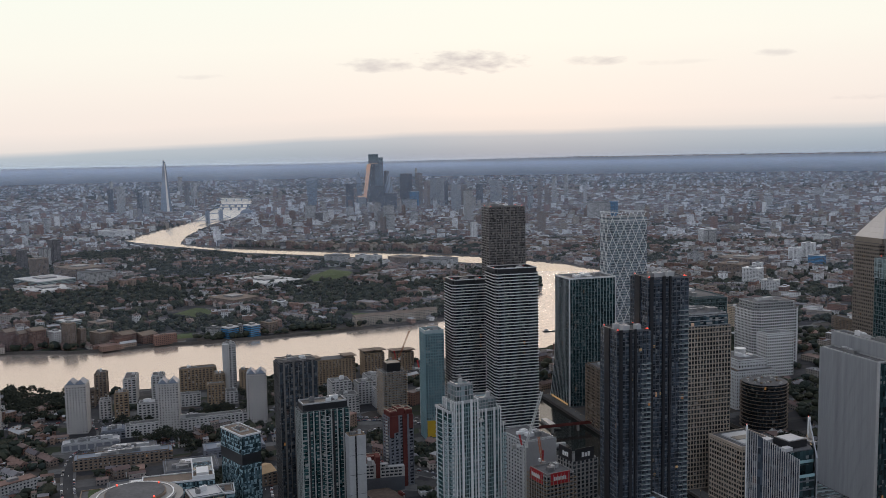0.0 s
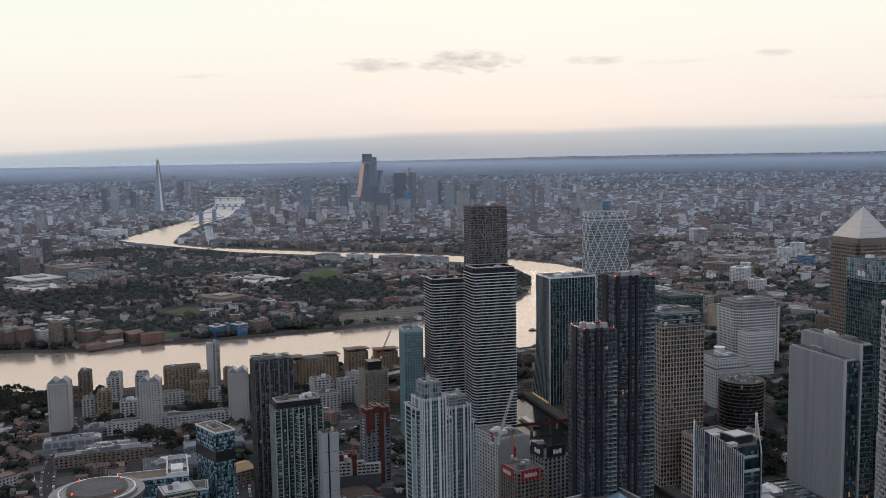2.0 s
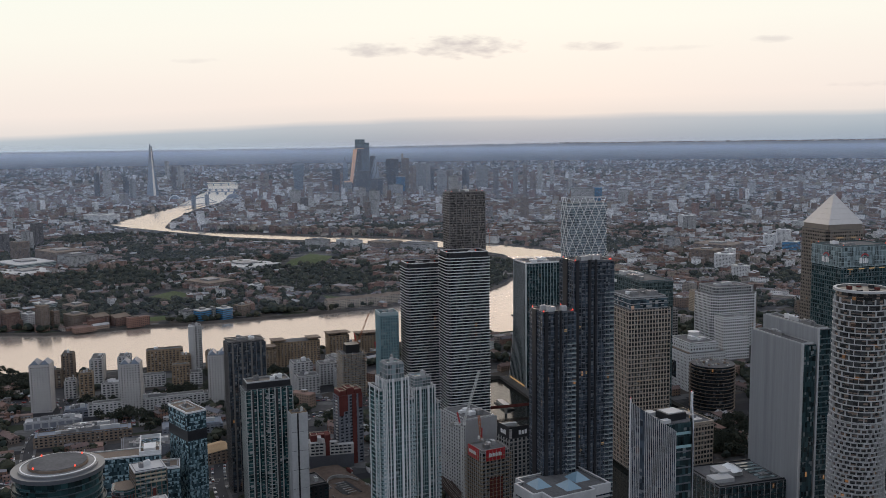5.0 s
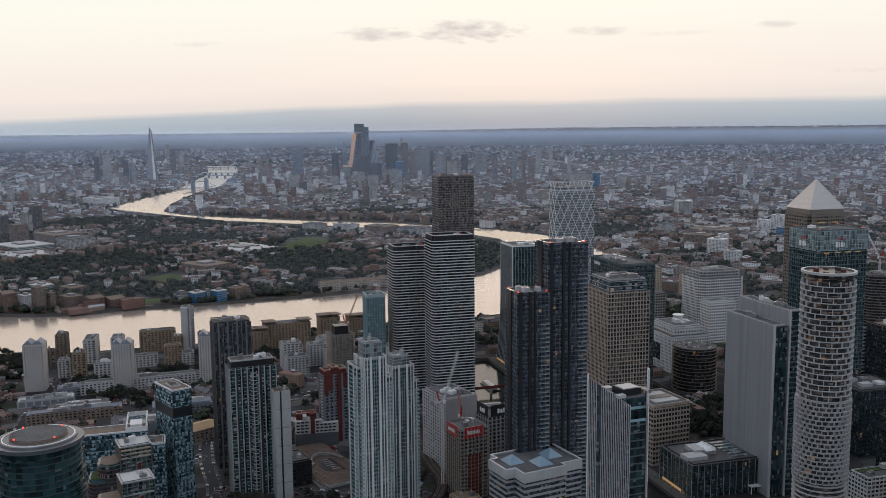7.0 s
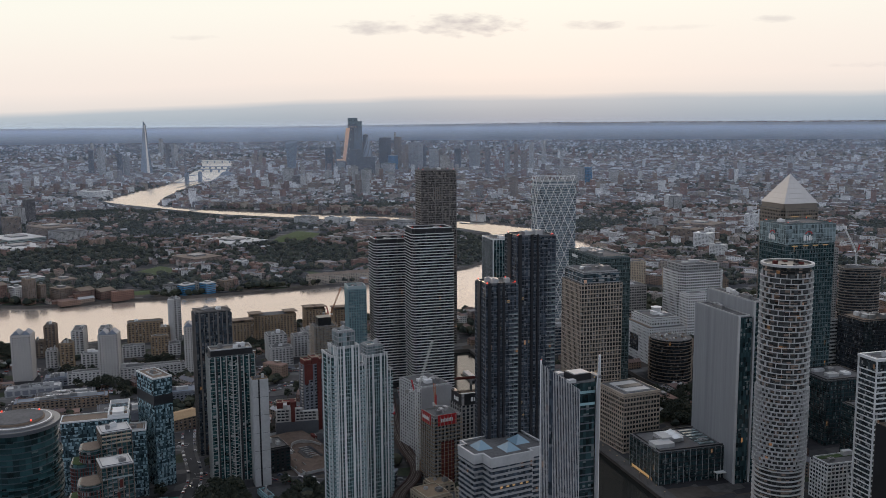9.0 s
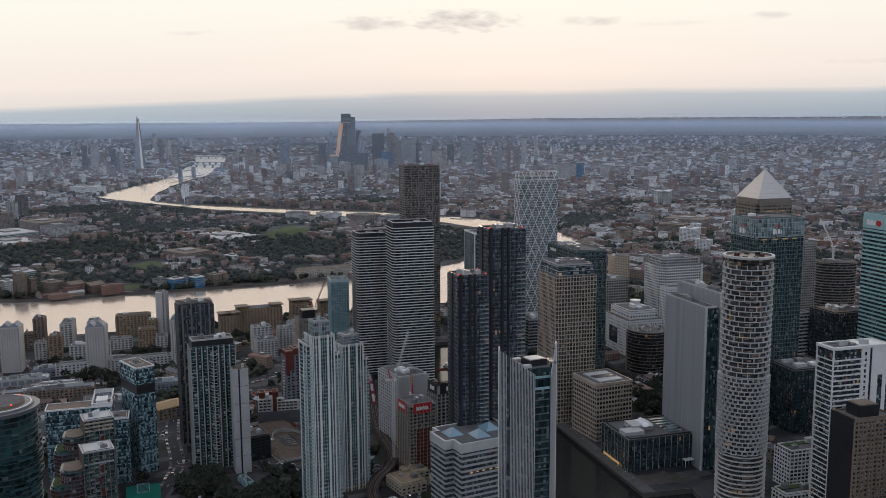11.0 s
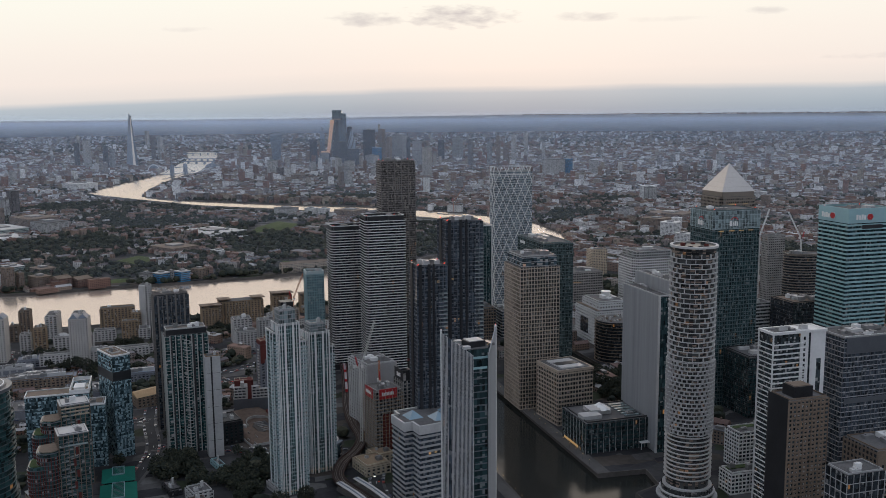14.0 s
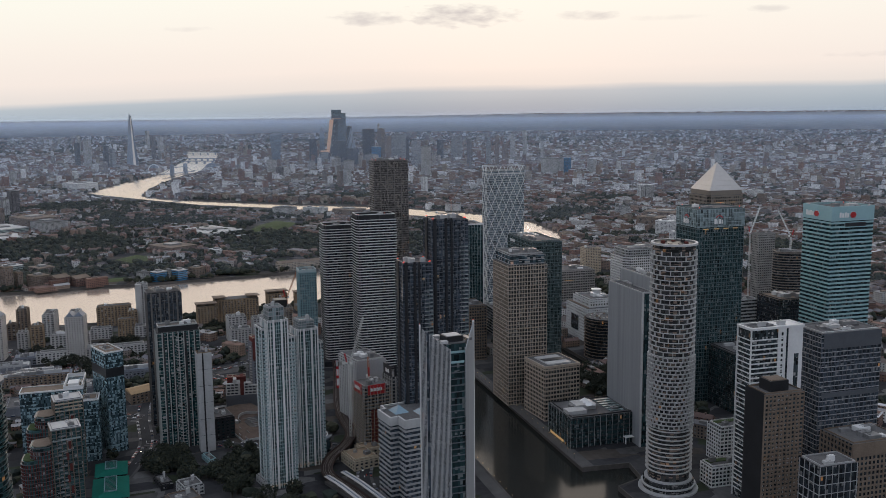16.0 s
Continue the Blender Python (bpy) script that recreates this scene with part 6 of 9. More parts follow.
    # timber-roofed hall
    e = flats("hall", -150, -640, 26, 26, 11, "low hall with a folded timber roof", BROWN, 8, seed=45, kit=0)
    bm = bmesh.new()
    v = [bm.verts.new(p) for p in ((-13.5, -13.5, 16), (13.5, -13.5, 16), (13.5, 13.5, 18), (-13.5, 13.5, 18), (0, -13.5, 19), (0, 13.5, 21))]
    for f in ((0, 4, 5, 3), (4, 1, 2, 5), (0, 1, 4), (2, 3, 5)):
        bm.faces.new([v[i] for i in f])
    part("folded_roof", bm, TIMBER, e, "warm timber folded roof")
    # sheds and school
    for x, y, w, d, h, lab, m in ((-338, -770, 16, 56, 8, "long shed with a pale metal roof", PALE), (-368, -745, 22, 24, 9, "sheds with pale roofs", PALE), (-268, -745, 18, 92, 11, "long grey school range", GREYRIB),
                                  (-296, -740, 30, 60, 7, "low school hall with roof lights", PALE), (-210, -690, 40, 50, 8, "low depot with a flat pale roof", PALE), (-170, -740, 40, 60, 8, "low depot with a flat grey roof", GREYRIB), (-250, -640, 24, 60, 9, "low works building with pale roof", PALE)):
        if h >= 9:
            flats("works_building", x, y, w, d, h, lab, BROWN if w < 20 else GREYBLUE, -6, seed=46, kit=2.0, roof=SLATE)
        else:
            flats("works_building", x, y, w, d, h, lab, GREYBLUE if w > 17 else GREYRIB, -6, seed=46, kit=3.0, floor_h=max(3.5, h - 1.5), bay=7.5, glass=GREYBLUE, roof=PALE if w < 30 else ROOF)


riverside()


def dockside_middle():
    # slab beside the railway
    e = flats("apartment_block", *corner(44, -467, 42, 30, 4), 42, 30, 66, "grey panelled block beside the railway", PALE, 4, seed=47, kit=1.6)
    slab_part("blank_end", e, GREYRIB, 21.1, -15.2, GROUND, 21.7, 15.2, 71.6, "plain grey end wall")
    # concrete shell with red hoarding
    w, d = 24, 24
    x, y = corner(100, -481, w, d, 2)
    e = tower("building_shell", x, y, rect_pts(w, d), 63, "concrete shell under construction with red hoardings", G_DARK, CONCRETE, 0.6, 0.6, 3.2, CONCRETE, 3.6, 0.6, 0.5, turn=2, category="building site", kit=1.2, seed=48)
    for face in ("east", "south"):
        flat_shape("hoarding", e, SIGNRED, face, w, d, -9, 56, [(0, 0), (17, 0), (17, 9), (0, 9)], 0.9, "red site hoarding")
        bars_sign(e, face, w, d, -6.5, 59, (1.2, 1.1, 1.1, 1.0, 1.1, 0.8, 1.1, 1.2), 3.2, SIGNWHITE, 0.35, 1.3)
    slab_part("red_sheeting", e, REDBRICK, w / 2 + 0.7, -6, GROUND, w / 2 + 0.9, 6, 42, "red sheeting over a hoist shaft")
    for px, py, a, *_ in along(rect_pts(w + 3, d + 3), 3.6):
        slab_part("scaffold_pole", e, PALE, px - 0.1, py - 0.1, GROUND, px + 0.1, py + 0.1, 64)
    for k in range(17):
        bm = bmesh.new()
        ring(bm, rect_pts(w + 3, d + 3), 0.35, 8 + k * 3.2, 8.15 + k * 3.2, 0.1)
        part("scaffold_deck", bm, TIMBER, e)
    x2, y2 = corner(84, -448, 20, 24, 2)
    e = tower("building_shell", x2, y2, rect_pts(20, 24), 64, "concrete core with black hoardings on top", G_DARK, CONCRETE, 0.7, 0.4, 3.3, CONCRETE, 4.0, 1.4, 0.4, turn=2, category="building site", kit=1.0, seed=49)
    for face in ("east", "south"):
        flat_shape("hoarding", e, DARKMETAL, face, 20, 24, -9, 64, [(0, 0), (18, 0), (18, 10), (0, 10)], -0.6, "black hoarding")
        bars_sign(e, face, 20, 24, -3, 67, (2.0, 2.0, 2.0), 3.6, SIGNWHITE, 0.8, 0.0)
    flats("car_park", *corner(128, -420, 34, 34, 2), 34, 34, 44, "open concrete multi-storey block", CONCRETE, 2, seed=50, kit=1.4, glass=G_DARK)
    flats("office_block", *corner(150, -468, 22, 18, 2), 22, 18, 34, "pale small office block", PALE, 2, seed=51)
    # stepped banded block with glass pyramids on its roof
    w, d, z1 = 42, 56, 71.5
    x, y = corner(225, -502, w, d, 2)
    pts = [(-w / 2, -d / 2 + 6), (-w / 2 + 8, -d / 2 + 6), (-w / 2 + 8, -d / 2), (w / 2 - 12, -d / 2), (w / 2 - 12, -d / 2 + 7), (w / 2, -d / 2 + 7), (w / 2, d / 2 - 16), (w / 2 - 5, d / 2 - 16), (w / 2 - 5, d / 2), (-w / 2, d / 2)]
    e = tower("office_block", x, y, pts, z1, "stepped grey office block with ribbon windows", G_SLATE, GREYRIB, 1.5, 0.5, 3.9, turn=2, kit=0, seed=52, category="offices")
    bm = bmesh.new()
    ring(bm, pts, 0.9, z1 - 5, z1 + 1.8, 0.6)
    part("attic_band", bm, PALE, e, "pale sloping attic band")
    for u, v0 in ((-6, -14), (6, 2), (-4, 16)):
        bm = bmesh.new()
        b = [bm.verts.new(p) for p in ((u - 7, v0 - 6, z1 + 0.3), (u + 7, v0 - 6, z1 + 0.3), (u + 7, v0 + 6, z1 + 0.3), (u - 7, v0 + 6, z1 + 0.3))]
        t = bm.verts.new((u, v0, z1 + 5.5))
        for i in range(4):
            bm.faces.new((b[i], b[(i + 1) % 4], t))
        part("glass_pyramid", bm, shade("skylight_glass", (0.20, 0.30, 0.36), 0.2, vary=0.1), e)
    for u in (-14, -9, -4, 2, 7):
        slab_part("lit_window", e, LAMPROW, w / 2 + 0.02, u, 50.2, w / 2 + 0.1, u + 2.2, 51.3)
    # low pavilions by the station
    for x, y, w, d, h in ((128, -497, 26, 22, 9), (108, -481, 18, 18, 7), (135, -470, 14, 10, 8)):
        flats("pavilion", x, y, w, d, h, "low pavilion with a tan flat roof", CREAM, 5, seed=53, roof=TANBRICK, kit=0.6)
    e = thing("pavilion", 74, -522, 0, "curved pale blue metal-roofed pavilion", "pavilion", turn=0)
    bm = bmesh.new()
    prof = [(r * math.cos(radians(a)), r * math.sin(radians(a))) for r, rng in ((17, range(-60, 61, 12)), (7, range(60, -61, -12))) for a in rng]
    prism(bm, prof, GROUND, 17)
    part("body", bm, G_BLUE, e)
    bm = bmesh.new()
    prism(bm, offset_pts(prof, 0.8), 17.02, 18.4)
    part("roof", bm, SLATE, e)
    bm = bmesh.new()
    ring(bm, [p for p in round_pts(13.5, 40)], 0.5, 18.4, 18.8, 0.4)
    part("roof_seam", bm, WHITE, e, at=(0, 0, 0))


dockside_middle()


def strip(bm, pts, w, z, drop=0.3, off=0.0):
    """A ribbon along a line, w metres wide, off to one side."""
    n = len(pts)
    L, R = [], []
    for i in range(n):
        a, b = Vector(pts[max(0, i - 1)]), Vector(pts[min(n - 1, i + 1)])
        e = (b - a).normalized()
        nv = Vector((-e.y, e.x))
        p = Vector(pts[i]) + nv * off
        L.append(p + nv * w / 2)
        R.append(p - nv * w / 2)
    top = [(bm.verts.new((*l, z)), bm.verts.new((*r, z))) for l, r in zip(L, R)]
    low = [(bm.verts.new((*l, z - drop)), bm.verts.new((*r, z - drop))) for l, r in zip(L, R)]
    for i in range(n - 1):
        bm.faces.new((top[i][1], top[i + 1][1], top[i + 1][0], top[i][0]))
        bm.faces.new((low[i][1], low[i + 1][1], top[i + 1][1], top[i][1]))
        bm.faces.new((top[i][0], top[i + 1][0], low[i + 1][0], low[i][0]))


def smooth(pts, k=8):
    out, n = [], len(pts)
    for i in range(n - 1):
        p0, p1, p2, p3 = [Vector(pts[min(max(j, 0), n - 1)]) for j in (i - 1, i, i + 1, i + 2)]
        for s in range(k):
            t = s / k
            out.append(tuple(0.5 * ((2 * p1) + (p2 - p0) * t + (2 * p0 - 5 * p1 + 4 * p2 - p3) * t * t + (3 * p1 - p0 - 3 * p2 + p3) * t ** 3)))
    return out + [tuple(pts[-1])]


TRACK = smooth([(270, -520), (196, -527), (150, -533), (118, -520), (92, -497), (64, -482), (20, -474), (-30, -461), (-100, -437), (-174, -413), (-260, -390), (-330, -345)])


def railway():
    e = thing("railway_viaduct", 0, 0, 0, "curving railway viaduct with two ballasted tracks", "viaduct", turn=0)
    for name, w, z, drop, off, m in (("deck", 9.5, 11.0, 1.6, 0, VIADUCT), ("ballast", 8.0, 11.25, 0.2, 0, BALLAST), ("parapet", 0.4, 12.2, 1.4, 4.7, VIADUCT), ("parapet", 0.4, 12.2, 1.4, -4.7, VIADUCT)):
        bm = bmesh.new()
        strip(bm, TRACK, w, z, drop, off)
        part(name, bm, m, e)
    for off in (-2.7, -1.25, 1.25, 2.7):
        bm = bmesh.new()
        strip(bm, TRACK, 0.16, 11.45, 0.2, off)
        part("rail", bm, STEEL_CLAD, e)
    me = boxmesh("viaduct_pier", -2.6, -0.9, GROUND - 0.5, 2.6, 0.9, 9.4)
    for i in range(3, len(TRACK) - 1, 3):
        a, b = Vector(TRACK[i]), Vector(TRACK[i + 1])
        t = math.degrees(math.atan2((b - a).y, (b - a).x)) + 90
        part("viaduct_pier", me, CONCRETE, e, at=(*TRACK[i], 0), turn=t)
    # station canopies
    for off in (-7.6, 7.6):
        st = thing("station_canopy", 0, 0, 0, "long pale metal station canopy over a platform", "canopy", turn=0, group="station canopies")
        seg = TRACK[0:14]
        for name, w, z, drop, o, m in (("platform", 4.2, 12.1, 2.4, off, PAVING), ("roof", 5.2, 16.4, 0.35, off, PALE), ("ridge", 0.8, 16.9, 0.5, off, SLATE)):
            bm = bmesh.new()
            strip(bm, seg, w, z, drop, o)
            part(name, bm, m, st)
        me = boxmesh("post", -0.15, -0.15, 9.7, 0.15, 0.15, 16.1)
        for i in range(0, 14, 2):
            a, b = Vector(TRACK[i]), Vector(TRACK[i + 1])
            ev = (b - a).normalized()
            p = a + Vector((-ev.y, ev.x)) * off
            part("post", me, GREYRIB, st, at=(p.x, p.y, 0))
    # trains
    car = boxmesh("carriage_body", -13, -1.35, 0.9, 13, 1.35, 3.7)
    win = boxmesh("window_band", -12.6, -1.39, 2.0, 12.6, 1.39, 3.0)
    cap = boxmesh("roof", -12.8, -1.1, 3.7, 12.8, 1.1, 4.0)
    bog = boxmesh("bogie", -1.6, -1.0, 0.0, 1.6, 1.0, 0.9)
    for k in (62, 66, 70):
        a, b = Vector(TRACK[k]), Vector(TRACK[k + 1])
        t = thing("train_carriage", a.x, a.y, 11.45, "red and grey light rail carriage on the viaduct", "train", "train carriages", math.degrees(math.atan2((b - a).y, (b - a).x)))
        part("body", car, SIGNRED if k != 66 else PALE, t)
        part("window_band", win, G_DARK, t)
        part("roof", cap, GREYRIB, t)
        for u in (-8, 8):
            part("bogie", bog, DARKMETAL, t, at=(u, 0, 0))


railway()

ROADS = [smooth([(330, -500), (240, -512), (160, -505), (95, -470), (30, -452), (-60, -428), (-190, -388), (-300, -330)]),
         smooth([(110, -705), (40, -672), (-10, -655), (-90, -646), (-160, -625), (-215, -560), (-245, -500), (-262, -420)]),
         smooth([(-262, -420), (-330, -520), (-390, -560), (-425, -650), (-440, -760), (-470, -900)]),
         smooth([(-10, -655), (20, -600), (50, -560), (78, -505), (92, -470)]),
         smooth([(-215, -560), (-170, -535), (-110, -500), (-60, -470)]),
         smooth([(-90, -646), (-120, -720), (-160, -800), (-180, -950)]),
         smooth([(-440, -760), (-380, -755), (-300, -790), (-220, -800), (-160, -800)])]


def roads():
    for n, r in enumerate(ROADS):
        e = new("road")
        tagged(e, "grey asphalt street with kerbs and pale pavements", "road", kind="structure")
        for name, w, z, off, m in (("pavement", 2.6, GROUND + 0.22 + 0.006 * n, 5.6, PAVING), ("pavement", 2.6, GROUND + 0.222 + 0.006 * n, -5.6, PAVING), ("carriageway", 8.6, GROUND + 0.1 + 0.006 * n, 0, ASPHALT)):
            bm = bmesh.new()
            strip(bm, r, w, z, 0.4, off)
            part(name, bm, m, e)
        for i in range(0, len(r) - 1, 4):
            a, b = Vector(r[i]), Vector(r[i + 1])
            t = math.degrees(math.atan2((b - a).y, (b - a).x))
            part("lane_mark", boxmesh("lane_mark", -2.2, -0.12, 0, 2.2, 0.12, 0.02), SIGNWHITE, e, at=((a.x + b.x) / 2, (a.y + b.y) / 2, GROUND + 0.105 + 0.006 * n), turn=t)


roads()


def cars():
    bm = bmesh.new()
    v = [bm.verts.new(p) for p in ((-2.15, -0.85, 0.25), (2.15, -0.85, 0.25), (2.15, 0.85, 0.25), (-2.15, 0.85, 0.25), (-2.1, -0.85, 0.95), (2.15, -0.85, 0.8), (2.15, 0.85, 0.8), (-2.1, 0.85, 0.95))]
    for f in ((4, 5, 6, 7), (0, 1, 5, 4), (1, 2, 6, 5), (2, 3, 7, 6), (3, 0, 4, 7), (3, 2, 1, 0)):
        bm.faces.new([v[i] for i in f])
    bmesh.ops.bevel(bm, geom=bm.edges[:], offset=0.12, segments=1, affect="EDGES")
    body = mesh_of(bm, "body")
    bm = bmesh.new()
    v = [bm.verts.new(p) for p in ((-1.9, -0.78, 0.9), (1.0, -0.78, 0.85), (1.0, 0.78, 0.85), (-1.9, 0.78, 0.9), (-1.5, -0.62, 1.45), (0.3, -0.62, 1.45), (0.3, 0.62, 1.45), (-1.5, 0.62, 1.45))]
    for f in ((4, 5, 6, 7), (0, 1, 5, 4), (1, 2, 6, 5), (2, 3, 7, 6), (3, 0, 4, 7)):
        bm.faces.new([v[i] for i in f])
    cabin = mesh_of(bm, "cabin")
    bm = bmesh.new()
    bmesh.ops.create_cone(bm, cap_ends=True, segments=10, radius1=0.32, radius2=0.32, depth=0.22, matrix=Matrix.Rotation(radians(90), 4, "X"))
    wheel = mesh_of(bm, "wheel")
    tail = boxmesh("rear_light", -2.2, -0.75, 0.6, -2.12, 0.75, 0.75)
    head = boxmesh("headlight", 2.13, -0.75, 0.5, 2.2, 0.75, 0.65)
    paints = [("white", shade("white_paint", (0.7, 0.7, 0.7), 0.3, vary=0.05)), ("black", shade("black_paint", (0.02, 0.02, 0.022), 0.25, vary=0.05)), ("silver", shade("silver_paint", (0.4, 0.41, 0.42), 0.3, metal=0.5, vary=0.05)), ("red", shade("red_paint", (0.35, 0.02, 0.02), 0.3, vary=0.05))]
    headm = bpy.data.materials.new("headlight")
    headm.use_nodes = True
    headm.node_tree.nodes["Principled BSDF"].inputs["Emission Color"].default_value = (1, 0.9, 0.75, 1)
    headm.node_tree.nodes["Principled BSDF"].inputs["Emission Strength"].default_value = 4
    rnd = random.Random(12)
    for r in ROADS:
        for i in range(1, len(r) - 1):
            if rnd.random() > 0.16:
                continue
            a, b = Vector(r[i]), Vector(r[i + 1])
            d = (b - a).normalized()
            nv = Vector((-d.y, d.x))
            s = rnd.choice((-1, 1))
            p = a.lerp(b, rnd.random()) + nv * s * 2.0
            colour, paint = rnd.choice(paints)
            c = thing("car", p.x, p.y, GROUND + 0.16, colour + " car driving along the street", "car", "cars on the streets", math.degrees(math.atan2(d.y, d.x)) + (0 if s < 0 else 180))
            me = body.copy()
            part("body", me, paint, c)
            part("cabin", cabin, G_DARK, c)
            for wx in (-1.35, 1.35):
                for wy in (-0.8, 0.8):
                    part("wheel", wheel, DARKMETAL, c, at=(wx, wy, 0.32))
            part("rear_light", tail, REDLAMP, c)
            part("headlight", head, headm, c)


cars()


def site_and_courts():
    g = thing("building_site", -28, -556, GROUND, "bare building site of brown soil and concrete round an open pit", "building site", turn=6)
    bm = bmesh.new()
    n, m = 52, 26

    def soil_height(u, v):
        rim = max(abs(u) / 56, abs(v) / 25)
        pit = ((u - 6) / 25) ** 2 + ((v - 5) / 14) ** 2
        rise = 0.5 + 2.6 * min(1, max(0, (pit - 0.9) * 4)) + 1.6 * max(0, noise.noise((u * 0.09, v * 0.09, 2.0)))
        return rise * min(1, max(0.02, (1 - rim) * 5))

    vs = [[bm.verts.new((-56 + 112 * i / n, -25 + 50 * j / m, 0.05 + soil_height(-56 + 112 * i / n, -25 + 50 * j / m))) for j in range(m + 1)] for i in range(n + 1)]
    for i in range(n):
        for j in range(m):
            bm.faces.new((vs[i][j], vs[i + 1][j], vs[i + 1][j + 1], vs[i][j + 1]))
    part("soil", bm, SOIL, g)
    # retaining wall, slab and ramp of the pit
    arc = [(6 + 25.5 * math.cos(radians(a)), 5 + 14.5 * math.sin(radians(a))) for a in range(100, 271, 10)]
    bm = bmesh.new()
    outer = [bm.verts.new((x, y, z)) for z in (0.1, 4.0) for x, y in arc]
    inner = [bm.verts.new((6 + (x - 6) * 0.96, 5 + (y - 5) * 0.96, z)) for z in (0.1, 4.0) for x, y in arc]
    k = len(arc)
    for i in range(k - 1):
        for f in ((outer[i], outer[i + 1], outer[k + i + 1], outer[k + i]), (inner[i + 1], inner[i], inner[k + i], inner[k + i + 1]), (outer[k + i], outer[k + i + 1], inner[k + i + 1], inner[k + i])):
            bm.faces.new(f)
    part("retaining_wall", bm, CONCRETE, g, "curved concrete retaining wall")
    slab_part("pit_slab", g, DARKMETAL, -8, -4, 0.5, 22, 12, 1.0, "flat dark slab in the pit")
    for k in range(6):
        slab_part("footing", g, CONCRETE, -6 + 5 * k, 0, 1.01, -5 + 5 * k, 8, 1.7)
    for u0, v0, u1, v1, h in ((-54, -24.5, 55, -24.2, 2.6), (-55.5, -24, -55.2, 24, 2.6), (55.2, -24, 55.5, 10, 2.6)):
        slab_part("hoarding", g, PALE, u0, v0, 0.1, u1, v1, h)
    rnd = random.Random(3)
    for k in range(20):
        u, v = rnd.uniform(-52, 50), rnd.choice((rnd.uniform(-23, -14), rnd.uniform(20, 23)))
        cabin = k % 3 == 0
        z = soil_height(u, v)
        slab_part("site_cabin" if cabin else "concrete_wall", g, (REDBRICK if k % 6 == 0 else PALE) if cabin else CONCRETE, u, v, z - 0.3, u + (5.5 if cabin else rnd.uniform(3, 9)), v + (2.4 if cabin else 0.5), z + (2.6 if cabin else rnd.uniform(0.8, 1.8)))
    for x, y, w, d in ((60, -693, 32, 26), (102, -698, 46, 28)):
        c = thing("market_hall", x, y, GROUND, "low hall with a bright green hipped roof", "hall", "green-roofed halls", -7)
        slab_part("body", c, G_TAN, -w / 2 + 1, -d / 2 + 1, 0, w / 2 - 1, d / 2 - 1, 7)
        bm = bmesh.new()
        v = [bm.verts.new(p) for p in ((-w / 2, -d / 2, 7.02), (w / 2, -d / 2, 7.02), (w / 2, d / 2, 7.02), (-w / 2, d / 2, 7.02), (-w / 2 + 8, -4, 10.5), (w / 2 - 8, -4, 10.5), (w / 2 - 8, 4, 10.5), (-w / 2 + 8, 4, 10.5))]
        for f in ((0, 1, 5, 4), (1, 2, 6, 5), (2, 3, 7, 6), (3, 0, 4, 7), (4, 5, 6, 7), (3, 2, 1, 0)):
            bm.faces.new([v[i] for i in f])
        part("hipped_roof", bm, COURT, c)
        bm = bmesh.new()
        ring(bm, rect_pts(w - 15, 9), 0.3, 10.3, 11.2, 0.3)
        part("skylight_frame", bm, SEAPANEL, c)
        for k in range(int((w - 16) / 2.5)):
            slab_part("skylight_bar", c, TEALBAND, -w / 2 + 9 + 2.5 * k, -4, 10.6, -w / 2 + 9.3 + 2.5 * k, 4, 10.9)
    # small service buildings in the park
    for x, y, w, d, h, m in ((98, -657, 22, 9, 5, DARKMETAL), (122, -640, 18, 16, 8, PALE), (62, -612, 20, 6, 4, PALETEAL), (134, -578, 20, 14, 6, PALE), (150, -650, 20, 22, 9, BROWN), (178, -640, 18, 20, 8, PALE)):
        flats("service_building", x, y, w, d, h, "low flat-roofed service building among trees", m, 8, seed=60, kit=0.8)
    # quay promenade by the south dock
    for a, b, side in (((-300, -249), (222, -335), 1), ((30, -378), (480, -449), -1)):
        e = new("pavement")
        tagged(e, "paved dockside promenade with a pale edge", "pavement", kind="structure")
        va, vb = Vector(a), Vector(b)
        d = (vb - va).normalized()
        nv = Vector((-d.y, d.x)) * side
        bm = bmesh.new()
        strip(bm, [tuple(va + nv * 9), tuple(vb + nv * 9)], 12, GROUND + 0.12, 0.3)
        part("paving", bm, PAVING, e)
        L = (vb - va).length
        lampm = boxmesh("lamp_post", -0.08, -0.08, 0, 0.08, 0.08, 5)
        for k in range(int(L / 14)):
            p = va + d * (14 * k + 5) + nv * 5
            lp = thing("street_lamp", p.x, p.y, GROUND + 0.1, "slim quayside lamp post with a small white lamp", "lamp", "quayside lamps")
            part("post", lampm, DARKMETAL, lp)
            part("lamp_head", boxmesh("lamp_head", -0.35, -0.35, 5, 0.35, 0.35, 5.4), LAMPROW, lp)
    # red footbridge over the dock
    e = thing("footbridge", -165, -312, GROUND + 3, "long red steel footbridge across the dock", "bridge", turn=81)
    slab_part("deck", e, REDBRICK, -46, -2.2, 0, 46, 2.2, 0.8)
    for s in (-2.2, 2.2):
        slab_part("rail", e, REDBRICK, -46, s - 0.15, 0.8, 46, s + 0.15, 2.0)
    for u in (-30, 0, 30):
        slab_part("bridge_pier", e, CONCRETE, u - 1, -1.6, -8, u + 1, 1.6, 0)
    for x, y, w, d in ((-190, -300, 36, 12), (-120, -335, 10, 26)):
        e = thing("pontoon", x, y, 1.0, "dark floating pontoon with low cabins", "pontoon")
        slab_part("hull", e, DARKMETAL, -w / 2, -d / 2, -0.5, w / 2, d / 2, 1.4)
        slab_part("cabin", e, PALE, -w / 2 + 2, -d / 2 + 2, 1.4, w / 2 - 4, d / 2 - 3, 4.4)


site_and_courts()


